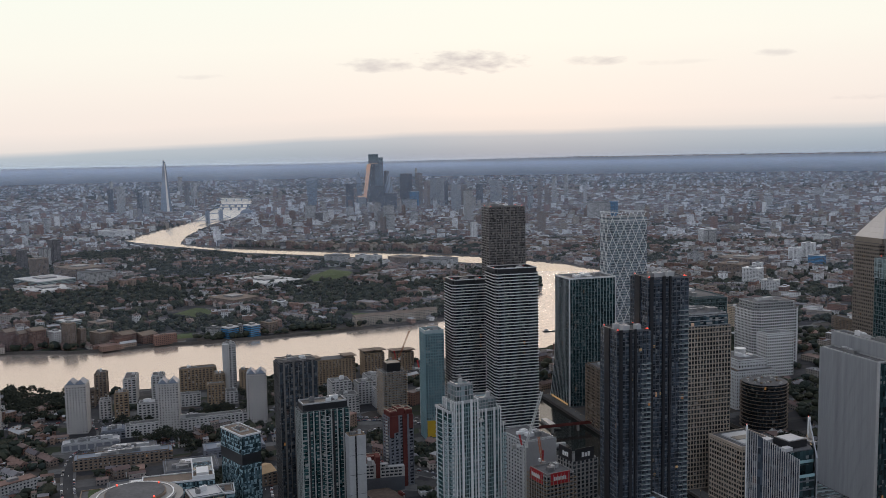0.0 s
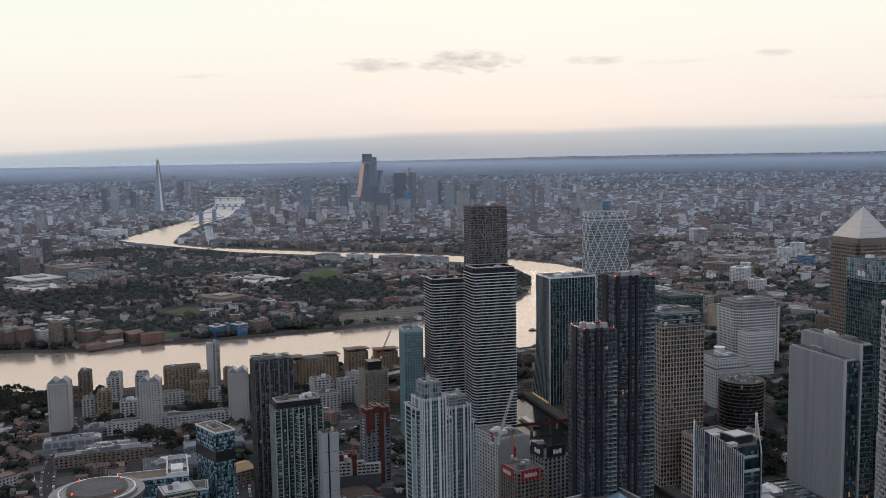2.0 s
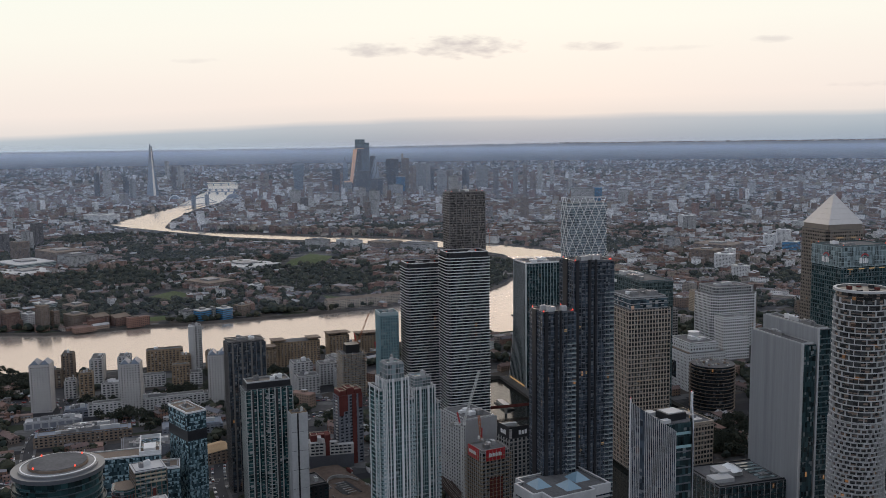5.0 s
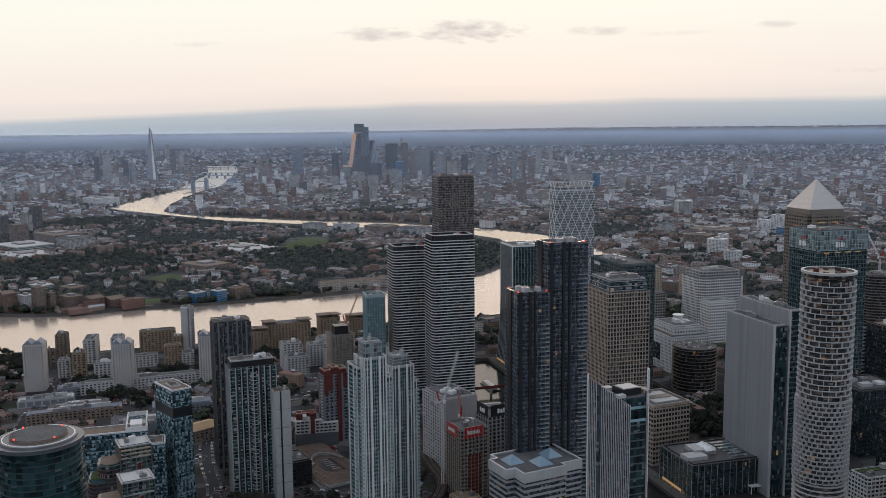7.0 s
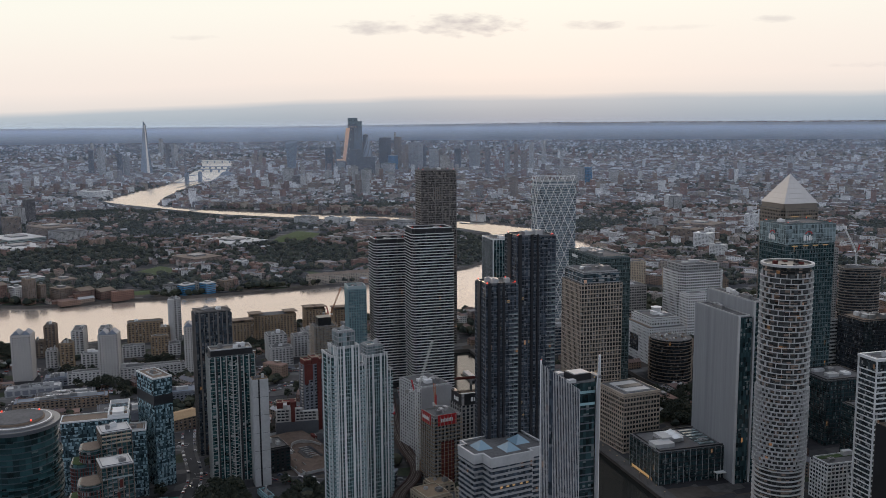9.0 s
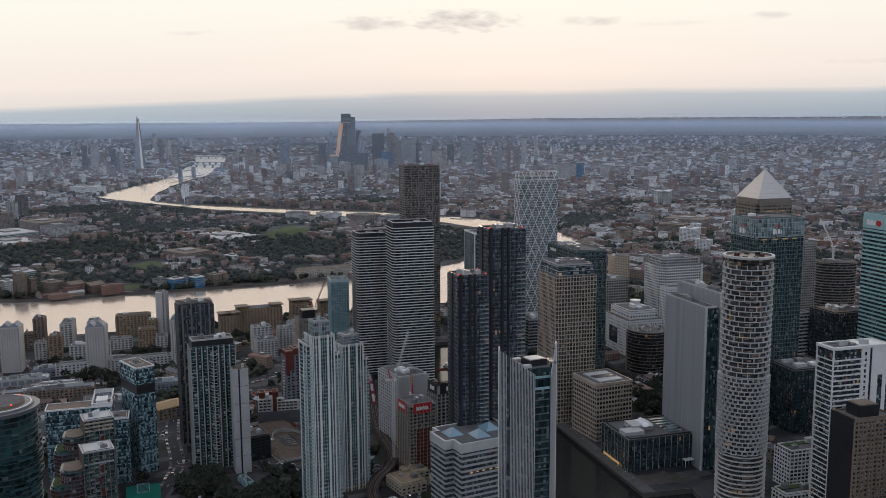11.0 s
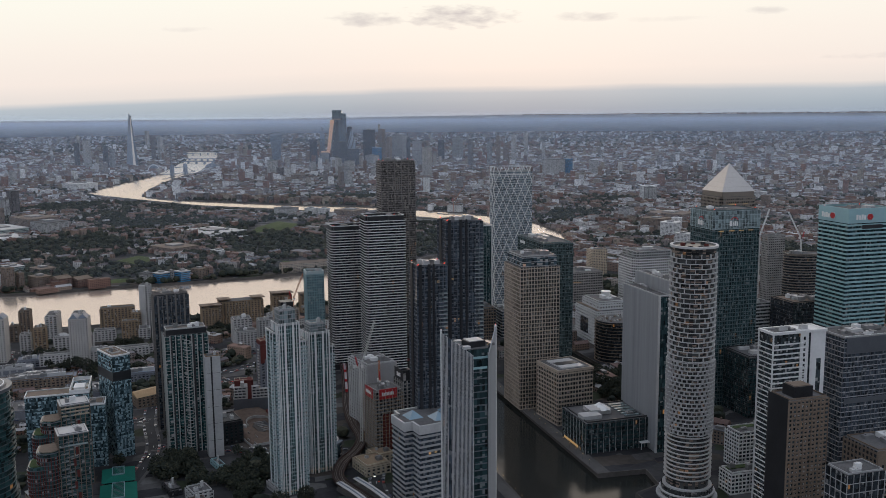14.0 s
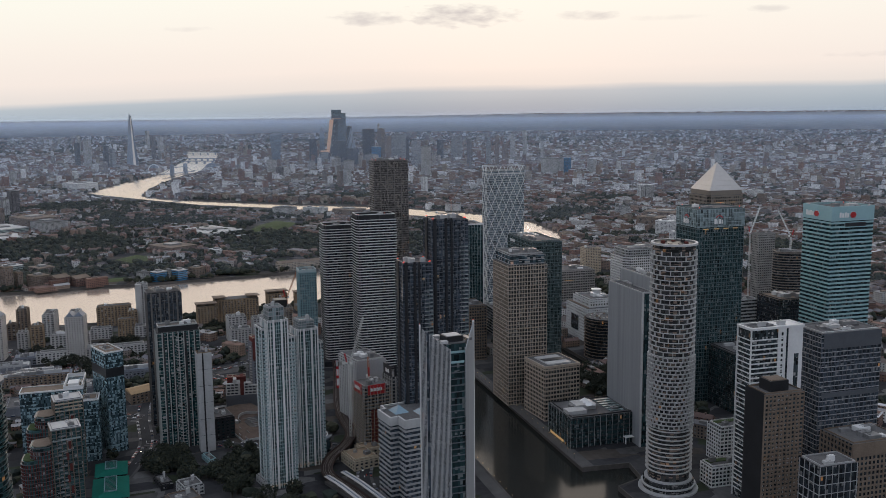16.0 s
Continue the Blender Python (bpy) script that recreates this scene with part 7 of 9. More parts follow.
def crane(x, y, h, turn, jib, lift, colour, label):
    """A luffing tower crane: lattice mast, cab, raised jib, counterweight."""
    e = thing("tower_crane", x, y, GROUND, label, "crane", "tower cranes", turn)

    def lattice(bm, p, q, r, n):
        ax = (q - p).normalized()
        s1 = ax.cross(Vector((0, 1, 0.1))).normalized() * r
        s2 = ax.cross(s1).normalized() * r
        cs = [s1 + s2, s1 - s2, -s1 - s2, -s1 + s2]

        def bar(a, b, t=0.13):
            d = (b - a).normalized()
            u = d.cross(Vector((0.3, 0.5, 0.8))).normalized() * t
            w = d.cross(u).normalized() * t
            va = [bm.verts.new(a + k) for k in (u + w, u - w, -u - w, -u + w)]
            vb = [bm.verts.new(b + k) for k in (u + w, u - w, -u - w, -u + w)]
            for i in range(4):
                bm.faces.new((va[i], va[(i + 1) % 4], vb[(i + 1) % 4], vb[i]))
        for i in range(4):
            bar(p + cs[i], q + cs[i], 0.18)
            for k in range(n):
                a, b = p.lerp(q, k / n), p.lerp(q, (k + 1) / n)
                bar(a + cs[i], b + cs[(i + 1) % 4])

    bm = bmesh.new()
    lattice(bm, Vector((0, 0, 0)), Vector((0, 0, h)), 0.9, int(h / 3))
    part("mast", bm, colour, e)
    bm = bmesh.new()
    tip = Vector((jib * math.cos(radians(lift)), 0, h + 2 + jib * math.sin(radians(lift))))
    lattice(bm, Vector((1, 0, h + 2)), tip, 0.7, int(jib / 3))
    part("jib", bm, colour, e)
    bm = bmesh.new()
    lattice(bm, Vector((-1, 0, h + 2)), Vector((-9, 0, h + 2)), 0.7, 3)
    part("counter_jib", bm, colour, e)
    slab_part("counterweight", e, CONCRETE, -9.5, -1.2, h, -6.5, 1.2, h + 3)
    slab_part("cab", e, SIGNWHITE, 0.8, 0.9, h, 3.0, 2.4, h + 2.4)
    bm = bmesh.new()
    lattice(bm, Vector((-2, 0, h + 2)), Vector((-4, 0, h + 11)), 0.4, 3)
    part("a_frame", bm, SIGNRED, e)


CRANEW = shade("crane_white", (0.6, 0.6, 0.58), 0.5, vary=0.1)
CRANER = shade("crane_rust", (0.32, 0.12, 0.06), 0.6, vary=0.15)
crane(76, -486, 74, 70, 44, 72, CRANEW, "white luffing tower crane over the concrete shell")
crane(62, -462, 55, 160, 20, 45, CRANER, "small red luffing crane beside the shell")
crane(-318, -430, 60, 60, 36, 66, CRANER, "rust-red luffing crane by the river")
crane(-250, -430, 62, 50, 34, 62, CRANEW, "pale luffing crane near the teal tower")
crane(-208, 262, 112, 100, 42, 60, CRANEW, "white tower crane at the concrete tower")
crane(-150, 285, 112, 200, 42, 60, CRANEW, "white tower crane at the concrete tower")
crane(-1660, 470, 30, 60, 60, 55, CRANER, "rust-red crane on the river bank")

# ---- the wider city ----
ROOFTONES = [(0.11, 0.092, 0.088), (0.17, 0.135, 0.125), (0.21, 0.205, 0.21), (0.34, 0.335, 0.335), (0.10, 0.096, 0.10), (0.56, 0.56, 0.57), (0.20, 0.135, 0.11), (0.16, 0.16, 0.17), (0.12, 0.11, 0.118), (0.19, 0.165, 0.155)]
WALLTONES = [(0.19, 0.13, 0.10), (0.25, 0.18, 0.14), (0.34, 0.30, 0.26), (0.52, 0.51, 0.49), (0.22, 0.20, 0.19), (0.17, 0.11, 0.09), (0.30, 0.25, 0.20), (0.68, 0.67, 0.66), (0.24, 0.14, 0.11), (0.76, 0.75, 0.74)]


def windowed(name, tones, bay=3.4, storey=3.0):
    """Walls whose windows follow the storeys; the colour changes from house to house."""
    m = shade(name, (0.3, 0.25, 0.2), 0.85, vary=0.25, scale=0.3, tints=tones)
    nt = m.node_tree
    N, L = nt.nodes.new, nt.links.new
    b = nt.nodes["Principled BSDF"]
    old = b.inputs["Base Color"].links[0].from_socket
    uv = N("ShaderNodeUVMap")
    sep = N("ShaderNodeSeparateXYZ")
    L(uv.outputs[0], sep.inputs[0])

    def mth(op, x, y=None):
        n = N("ShaderNodeMath")
        n.operation = op
        for i, v in enumerate((x, y)):
            if v is None:
                continue
            if isinstance(v, (int, float)):
                n.inputs[i].default_value = v
            else:
                L(v, n.inputs[i])
        return n.outputs[0]

    fu, fv = mth("FRACT", mth("DIVIDE", sep.outputs[0], bay)), mth("FRACT", mth("DIVIDE", sep.outputs[1], storey))
    win = mth("MULTIPLY", mth("MULTIPLY", mth("GREATER_THAN", fu, 0.3), mth("LESS_THAN", fu, 0.72)), mth("MULTIPLY", mth("GREATER_THAN", fv, 0.32), mth("LESS_THAN", fv, 0.78)))
    mx = N("ShaderNodeMix")
    mx.data_type = "RGBA"
    L(win, mx.inputs[0])
    L(old, mx.inputs[6])
    mx.inputs[7].default_value = (0.035, 0.04, 0.045, 1)
    L(mx.outputs[2], b.inputs["Base Color"])
    L(mth("SUBTRACT", 0.85, mth("MULTIPLY", win, 0.65)), b.inputs["Roughness"])
    return m


def wedge_points(r0, r1, step, rnd, a0=-32, a1=32):
    """Jittered places between two distances, in the part of the land that lies to the west."""
    r = r0
    while r < r1:
        n = int(r * radians(a1 - a0) / step)
        for i in range(n):
            a = radians(295 + a0 + (a1 - a0) * (i + rnd.random()) / n)
            q = r + step * (rnd.random() - 0.5)
            yield EYE.x + q * math.sin(a), EYE.y + q * math.cos(a), q
        r += step


class Heap:
    """Gathers many small solids into one mesh."""

    def __init__(self):
        self.v, self.f, self.m, self.u = [], [], [], []

    def face(self, idx, mat, uvs=None):
        self.f.append(idx)
        self.m.append(mat)
        self.u += uvs or [(0.0, 0.0)] * len(idx)

    def solid(self, x, y, a, w, d, h, pitched=0.0, wall=0, roof=1, base=GROUND - 1.0, top0=GROUND):
        ca, sa = math.cos(a), math.sin(a)
        n = len(self.v)

        def p(u, v, z):
            return squeeze(x + u * ca - v * sa, y + u * sa + v * ca, z)
        w, d = w / 2, d / 2
        for z in (base, top0 + h):
            self.v += [p(-w, -d, z), p(w, -d, z), p(w, d, z), p(-w, d, z)]
        for f, ln in (((0, 1, 5, 4), 2 * w), ((1, 2, 6, 5), 2 * d), ((2, 3, 7, 6), 2 * w), ((3, 0, 4, 7), 2 * d)):
            self.face(tuple(n + i for i in f), wall, [(0, 0), (ln, 0), (ln, h + 1), (0, h + 1)])
        # the roof is an island of its own
        k = len(self.v)
        e = 0.25
        z = top0 + h
        self.v += [p(-w - e, -d - e, z), p(w + e, -d - e, z), p(w + e, d + e, z), p(-w - e, d + e, z)]
        if pitched:
            self.v += [p(-w - e, 0, z + pitched), p(w + e, 0, z + pitched)]
            for f in ((0, 1, 5, 4), (2, 3, 4, 5), (1, 2, 5), (3, 0, 4)):
                self.face(tuple(k + i for i in f), roof)
        else:
            self.face((k, k + 1, k + 2, k + 3), roof)

    def crown(self, x, y, z, r, rnd, mat=0, flat=0.85):
        """A lumpy clump of leaves."""
        k = len(self.v)
        ph = rnd.random() * 6
        for sx, sy, sz in ICO:
            q = r * (0.72 + 0.5 * rnd.random())
            c, s = math.cos(ph), math.sin(ph)
            self.v.append(squeeze(x + q * (sx * c - sy * s), y + q * (sx * s + sy * c), z + q * flat * sz))
        for f in ICOF:
            self.face(tuple(k + i for i in f), mat)

    def build(self, name, mats, label, category, smoothed=False):
        me = bpy.data.meshes.new(name)
        me.from_pydata(self.v, [], self.f)
        for m in mats:
            me.materials.append(m)
        me.polygons.foreach_set("material_index", self.m)
        lay = me.uv_layers.new(name="UVMap")
        lay.data.foreach_set("uv", np.array(self.u, dtype=np.float32).ravel())
        ob = new(name, me)
        return tagged(ob, label, category, kind="stuff")


def ico():
    bm = bmesh.new()
    bmesh.ops.create_icosphere(bm, subdivisions=1, radius=1)
    bm.verts.index_update()
    v = [tuple(x.co) for x in bm.verts]
    f = [tuple(x.index for x in y.verts) for y in bm.faces]
    bm.free()
    return v, f


ICO, ICOF = ico()
WALLS = windowed("brick_walls", WALLTONES)
TERRACE_WALLS = windowed("terrace_brick", [(0.24, 0.14, 0.11), (0.28, 0.18, 0.14), (0.31, 0.24, 0.19), (0.40, 0.36, 0.32), (0.26, 0.22, 0.20), (0.22, 0.13, 0.10), (0.30, 0.21, 0.16), (0.60, 0.59, 0.57)])
TERRACE_ROOFS = shade("terrace_roofs", (0.12, 0.1, 0.09), 0.8, vary=0.35, scale=0.3, tints=[(0.15, 0.105, 0.095), (0.18, 0.125, 0.11), (0.20, 0.19, 0.195), (0.125, 0.11, 0.115), (0.16, 0.115, 0.10), (0.21, 0.135, 0.11), (0.15, 0.15, 0.16), (0.38, 0.375, 0.37), (0.13, 0.11, 0.105)])
ROOFS = shade("slate_and_tile", (0.2, 0.2, 0.2), 0.8, vary=0.35, scale=0.3, tints=ROOFTONES)
WOOD = shade("woodland", (0.05, 0.07, 0.03), 0.9, vary=0.4, scale=0.2, tints=[(0.023, 0.029, 0.022), (0.033, 0.039, 0.029), (0.044, 0.049, 0.034), (0.028, 0.036, 0.031), (0.056, 0.056, 0.038)])
LAWN = shade("lawn", (0.07, 0.09, 0.035), 0.95, vary=0.3, scale=0.05)
# ground already taken by single buildings: middle and reach of each
CELLS = {}
for o in list(scene.objects):
    if o.parent and o.parent.parent is None and o.type == "MESH" and o.name.split(".")[0] in ("glazed_body", "core", "body", "surface", "soil", "podium", "deck", "carriageway", "paving", "hull"):
        mw = Matrix.Translation(o.parent.location) @ Euler(o.parent.rotation_euler).to_matrix().to_4x4()
        big = len(o.data.polygons) > 60
        if big and o.name.split(".")[0] in ("carriageway", "deck"):
            for f in o.data.polygons:
                c = mw @ f.center
                CELLS.setdefault((round(c.x / 12), round(c.y / 12)), 1)
            continue
        b = [Vector(c) for c in o.bound_box]
        x0, x1, y0, y1 = min(c.x for c in b) - 6, max(c.x for c in b) + 6, min(c.y for c in b) - 6, max(c.y for c in b) + 6
        nx, ny = int((x1 - x0) / 5) + 2, int((y1 - y0) / 5) + 2
        if nx * ny > 4000:
            continue
        for i in range(nx):
            for j in range(ny):
                c = mw @ Vector((x0 + (x1 - x0) * i / (nx - 1), y0 + (y1 - y0) * j / (ny - 1), 0))
                CELLS.setdefault((round(c.x / 12), round(c.y / 12)), 1)
for r in ROADS + [TRACK]:
    for (xa, ya), (xb, yb) in zip(r, r[1:]):
        for t in range(6):
            CELLS[(round((xa + (xb - xa) * t / 5) / 12), round((ya + (yb - ya) * t / 5) / 12))] = 1


def free(x, y, r=8):
    if wet(x, y):
        return False
    for dx in (-r, 0, r):
        for dy in (-r, 0, r):
            if (round((x + dx) / 12), round((y + dy) / 12)) in CELLS:
                return False
    return True


def clear_of_bank(x, y, margin):
    """Keeps the near side of the far reaches low, so that the water shows over it."""
    if not (-7200 < x < -400 and -1000 < y < 1200):
        return True
    way = Vector((x - EYE.x, y - EYE.y)).normalized()
    n = 4 if margin < 200 else 7
    for k in range(1, n + 1):
        q = way * margin * k / n
        if wet(x + q.x, y + q.y):
            return False
    return True


G_FAR = [glazing("far_" + n, (0.06, 0.07, 0.08), 3.6, 3.4, lit=0.002, blind=0.06, spandrel=c, span_h=0.5) for n, c in
         (("dark", (0.07, 0.075, 0.09)), ("pale", (0.38, 0.38, 0.38)), ("brown", (0.25, 0.195, 0.155)), ("white", (0.62, 0.62, 0.61)), ("green", (0.34, 0.40, 0.37)), ("blue", (0.05, 0.22, 0.42)), ("brick", (0.25, 0.165, 0.135)), ("cream", (0.50, 0.42, 0.31)))]
STYLE = dict(zip(("dark", "pale", "brown", "white", "green", "blue", "brick", "cream"), G_FAR))


def pane_wall(name, color, bay=3.3, storey=3.0):
    """Rendered or brick walls with a dark window in each bay of each storey, some with pale blinds."""
    m = shade(name, color, 0.8, vary=0.3, scale=0.25)
    nt = m.node_tree
    N, L = nt.nodes.new, nt.links.new
    b = nt.nodes["Principled BSDF"]
    old = b.inputs["Base Color"].links[0].from_socket

    def mth(op, x, y=None):
        n = N("ShaderNodeMath")
        n.operation = op
        for i, v in enumerate((x, y)):
            if v is None:
                continue
            if isinstance(v, (int, float)):
                n.inputs[i].default_value = v
            else:
                L(v, n.inputs[i])
        return n.outputs[0]

    tc, sep = N("ShaderNodeTexCoord"), N("ShaderNodeSeparateXYZ")
    L(tc.outputs["Object"], sep.inputs[0])
    u, v = mth("DIVIDE", mth("ADD", sep.outputs[0], sep.outputs[1]), bay), mth("DIVIDE", sep.outputs[2], storey)
    fu, fv = mth("FRACT", u), mth("FRACT", v)
    win = mth("MULTIPLY", mth("MULTIPLY", mth("GREATER_THAN", fu, 0.26), mth("LESS_THAN", fu, 0.76)), mth("MULTIPLY", mth("GREATER_THAN", fv, 0.28), mth("LESS_THAN", fv, 0.8)))
    cell = N("ShaderNodeCombineXYZ")
    L(mth("FLOOR", u), cell.inputs[0])
    L(mth("FLOOR", v), cell.inputs[1])
    wn, rp = N("ShaderNodeTexWhiteNoise"), N("ShaderNodeValToRGB")
    L(cell.outputs[0], wn.inputs["Vector"])
    L(wn.outputs["Value"], rp.inputs[0])
    rp.color_ramp.interpolation = "CONSTANT"
    e = rp.color_ramp.elements
    e[0].color, e[1].position, e[1].color = (0.03, 0.034, 0.042, 1), 0.75, (0.22, 0.22, 0.22, 1)
    mx = N("ShaderNodeMix")
    mx.data_type = "RGBA"
    L(win, mx.inputs[0])
    L(old, mx.inputs[6])
    L(rp.outputs[0], mx.inputs[7])
    L(mx.outputs[2], b.inputs["Base Color"])
    L(mth("SUBTRACT", 0.8, mth("MULTIPLY", win, 0.6)), b.inputs["Roughness"])
    return m


STYLE["bluefront"] = STYLE["blue"]
HOMES = {k: pane_wall("home_" + k, c) for k, c in (("pale", (0.40, 0.395, 0.38)), ("brown", (0.21, 0.165, 0.135)), ("white", (0.64, 0.635, 0.62)), ("brick", (0.18, 0.115, 0.095)), ("cream", (0.36, 0.31, 0.25)), ("dark", (0.15, 0.14, 0.14)))}
CAP = {"dark": DARKMETAL, "pale": ROOF, "brown": BROWN, "white": WHITE, "green": PALE, "blue": PALE, "bluefront": PALE, "brick": BROWN, "cream": BROWN}


def far_block(x, y, w, d, h, style, label, turn=None, slim=True):
    """A building of its own in the middle distance or beyond: walls with storeys, a roof, a lift house, a parapet."""
    if slim and x < -3300 and h > 90:
        w, d, h = w * 0.72, d * 0.72, h * 0.88
    name = "office_tower" if "office tower" in label or "financial" in label else "tower_block" if "tower" in label else "warehouse" if "warehouse" in label else "apartment_block" if "flats" in label or "apartment" in label or "terrace" in label or "residential" in label else "low_building"
    label = label if len(label.split()) > 3 else label + (" far across the city" if x < -2400 else " beyond the river" if x < -800 else " among lower roofs")
    e = thing(name, *squeeze(x, y, GROUND), label, name.replace("_", " "), turn=25 if turn is None else turn)
    s = far_scale(x, y)
    e.scale = (s, s, s)
    bm = bmesh.new()
    prism(bm, rect_pts(w, d), -2, h)
    part("wall", bm, STYLE[style] if name == "office_tower" else HOMES.get(style, STYLE[style]), e)
    bm = bmesh.new()
    if style in ("brick", "cream") and h < 45:
        a, b = w / 2 + 0.4, d / 2 + 0.4
        v = [bm.verts.new(p) for p in ((-a, -b, h), (a, -b, h), (a, b, h), (-a, b, h), (0, -b, h + 4), (0, b, h + 4))]
        for f in ((0, 4, 5, 3), (4, 1, 2, 5), (0, 1, 4), (2, 3, 5)):
            bm.faces.new([v[i] for i in f])
    else:
        prism(bm, rect_pts(w + 0.8, d + 0.8), h + 0.01, h + 1.2)
    part("roof", bm, PALE if style == "white" and h < 30 else CAP[style], e)
    if w > 8 and style not in ("brick", "cream"):
        bm = bmesh.new()
        box(bm, -w * 0.2, -d * 0.2, h + 1.21, w * 0.15, d * 0.22, h + 4.2)
        part("lift_house", bm, PLANT, e)
    if name == "tower_block" and h > 45 and x > -2300:
        me = boxmesh("upright_strip", -0.6, -0.35, 0, 0.6, 0.1, h)
        for px, py, a, *_ in along(rect_pts(w, d), max(9, w / 2)):
            part("upright_strip", me, CAP[style], e, at=(px, py, 0), turn=a)
    return e


far_block(-4690, -332, 34, 27, 160, "dark", "dark office tower beyond the river")
far_block(-4612, -286, 49, 39, 176, "pale", "pale hospital tower beyond the river")
far_block(-4512, -202, 33, 27, 143, "dark", "dark glass office tower near the bridge")
far_block(-4497, -170, 36, 29, 125, "pale", "grey office tower near the bridge")
far_block(-5222, -276, 24, 19, 193, "pale", "slim pale tower on the far south side")
far_block(-5338, 181, 32, 26, 173, "dark", "dark tower behind the spire")
far_block(-5319, 222, 43, 34, 169, "pale", "pale curved residential tower")
far_block(-4775, 188, 16, 13, 124, "dark", "slim dark tower by the river")
far_block(-3435, 414, 39, 31, 78, "pale", "grey residential tower")
far_block(-3318, 422, 36, 28, 50, "dark", "striped residential tower")
far_block(-3091, 431, 48, 39, 30, "brown", "brick residential block")
far_block(-2861, 211, 47, 38, 18, "white", "white office block")
far_block(-3289, 256, 45, 36, 33, "white", "white low office block")
far_block(-3306, 693, 23, 19, 86, "pale", "grey residential tower")
far_block(-3284, 740, 39, 31, 72, "pale", "grey residential tower")
far_block(-3141, 806, 25, 20, 46, "pale", "pale residential tower")
far_block(-3647, 678, 28, 22, 53, "pale", "pale residential tower")
far_block(-3588, 1538, 30, 24, 168, "dark", "dark residential tower")
far_block(-3544, 1631, 30, 24, 152, "pale", "pale office tower")
far_block(-3348, 1573, 23, 18, 194, "brown", "brown slender tower")
far_block(-3331, 1609, 34, 27, 143, "brown", "brown tower")
far_block(-3750, 1903, 31, 25, 185, "pale", "pale tower")
far_block(-3893, 2069, 26, 21, 196, "pale", "pale slim tower")
far_block(-3506, 1945, 21, 17, 146, "pale", "pale tower")
far_block(-4108, 1620, 43, 34, 146, "dark", "dark office tower")
far_block(-4242, 1798, 75, 60, 159, "pale", "wide pale office tower")
far_block(-2793, 1553, 86, 69, 77, "pale", "pale long office block")
far_block(-2765, 1610, 30, 26, 80, "blue", "bright blue clad building")
far_block(-2716, 1716, 36, 28, 68, "pale", "grey block of flats")
far_block(-1653, 1189, 44, 35, 49, "white", "white tower block of flats")
far_block(-1220, 775, 33, 26, 36, "pale", "pale glazed apartment block")
far_block(-2295, 959, 23, 19, 84, "brown", "tan tower block")
far_block(-3008, 2741, 36, 28, 59, "pale", "grey tower block")
far_block(-3177, 3266, 38, 31, 79, "pale", "grey tower block far off")
far_block(-877, 645, 37, 30, 40, "white", "white twin tower block of flats")
far_block(-777, 599, 31, 25, 28, "white", "white tower block of flats")
far_block(-912, 692, 20, 16, 44, "white", "slim white tower block")
far_block(-1098, 995, 26, 21, 46, "white", "white striped tower block")
far_block(-1133, 1079, 30, 24, 51, "white", "white striped tower block")
far_block(-1051, 1023, 36, 29, 29, "blue", "pale blue apartment block")
far_block(-1625, 1175, 30, 26, 46, "pale", "pale glazed tower block")
far_block(-1252, 804, 30, 24, 27, "pale", "glazed apartment block")
far_block(-1013, 714, 60, 48, 32, "brown", "tan apartment terrace")
far_block(-1510, 1535, 44, 35, 24, "white", "white office block")
far_block(-1250, 1308, 23, 18, 42, "brown", "brown tower block")
far_block(-1168, 887, 103, 82, 22, "brown", "long brick terrace")
far_block(-2142, -806, 24, 19, 55, "dark", "dark residential tower")
far_block(-1921, -770, 40, 32, 51, "brown", "brown brick tower block")
far_block(-2202, -745, 28, 22, 52, "pale", "grey tower block")
far_block(-2270, -717, 29, 23, 70, "dark", "dark residential tower")
far_block(-3473, -776, 26, 20, 51, "pale", "pale tower block")
far_block(-3588, -686, 24, 19, 55, "pale", "pale tower block")
far_block(-3729, -426, 23, 18, 40, "white", "white tower block")
far_block(-3151, -455, 114, 91, 26, "white", "long white warehouse")
far_block(-2892, -586, 49, 39, 20, "white", "white low block")
far_block(-1742, -763, 118, 94, 19, "green", "long pale green industrial hall")
far_block(-1630, -763, 119, 95, 10, "white", "long white low hall")
far_block(-1818, -679, 101, 81, 34, "brown", "tan apartment terrace")
far_block(-1752, -650, 85, 68, 28, "pale", "pale apartment terrace")
far_block(-1511, -281, 135, 108, 8, "white", "white roofed school building")
far_block(-1162, -341, 31, 24, 8, "white", "white roofed hall")
far_block(-1232, -422, 83, 67, 14, "brown", "tan terraced flats")
far_block(-1826, 3, 57, 45, 22, "pale", "pale stepped riverside flats")
far_block(-1817, 77, 33, 26, 18, "white", "white riverside flats")
far_block(-1785, 105, 28, 22, 18, "white", "white riverside flats")
far_block(-1678, 151, 76, 61, 22, "brown", "brick riverside flats")
far_block(-1633, 229, 87, 69, 17, "pale", "long pale riverside flats")
far_block(-872, -508, 20, 22, 17, "bluefront", "blue-fronted riverside apartment block")
far_block(-867, -472, 20, 20, 18, "bluefront", "blue-fronted riverside apartment block")
far_block(-890, -531, 22, 18, 15, "pale", "pale riverside apartment block")
far_block(-881, -489, 16, 12, 16, "pale", "pale riverside apartment block")
far_block(-884, -438, 22, 20, 17, "brown", "brick riverside apartment block")
far_block(-949, -846, 21, 17, 30, "brick", "red and white gabled riverside flats")
far_block(-938, -827, 16, 13, 27, "brick", "red and white gabled riverside flats")
far_block(-936, -806, 27, 22, 31, "brick", "red and white gabled riverside flats")
far_block(-939, -776, 22, 17, 24, "white", "white riverside flats")
far_block(-918, -757, 19, 15, 39, "brown", "tan stepped riverside flats")
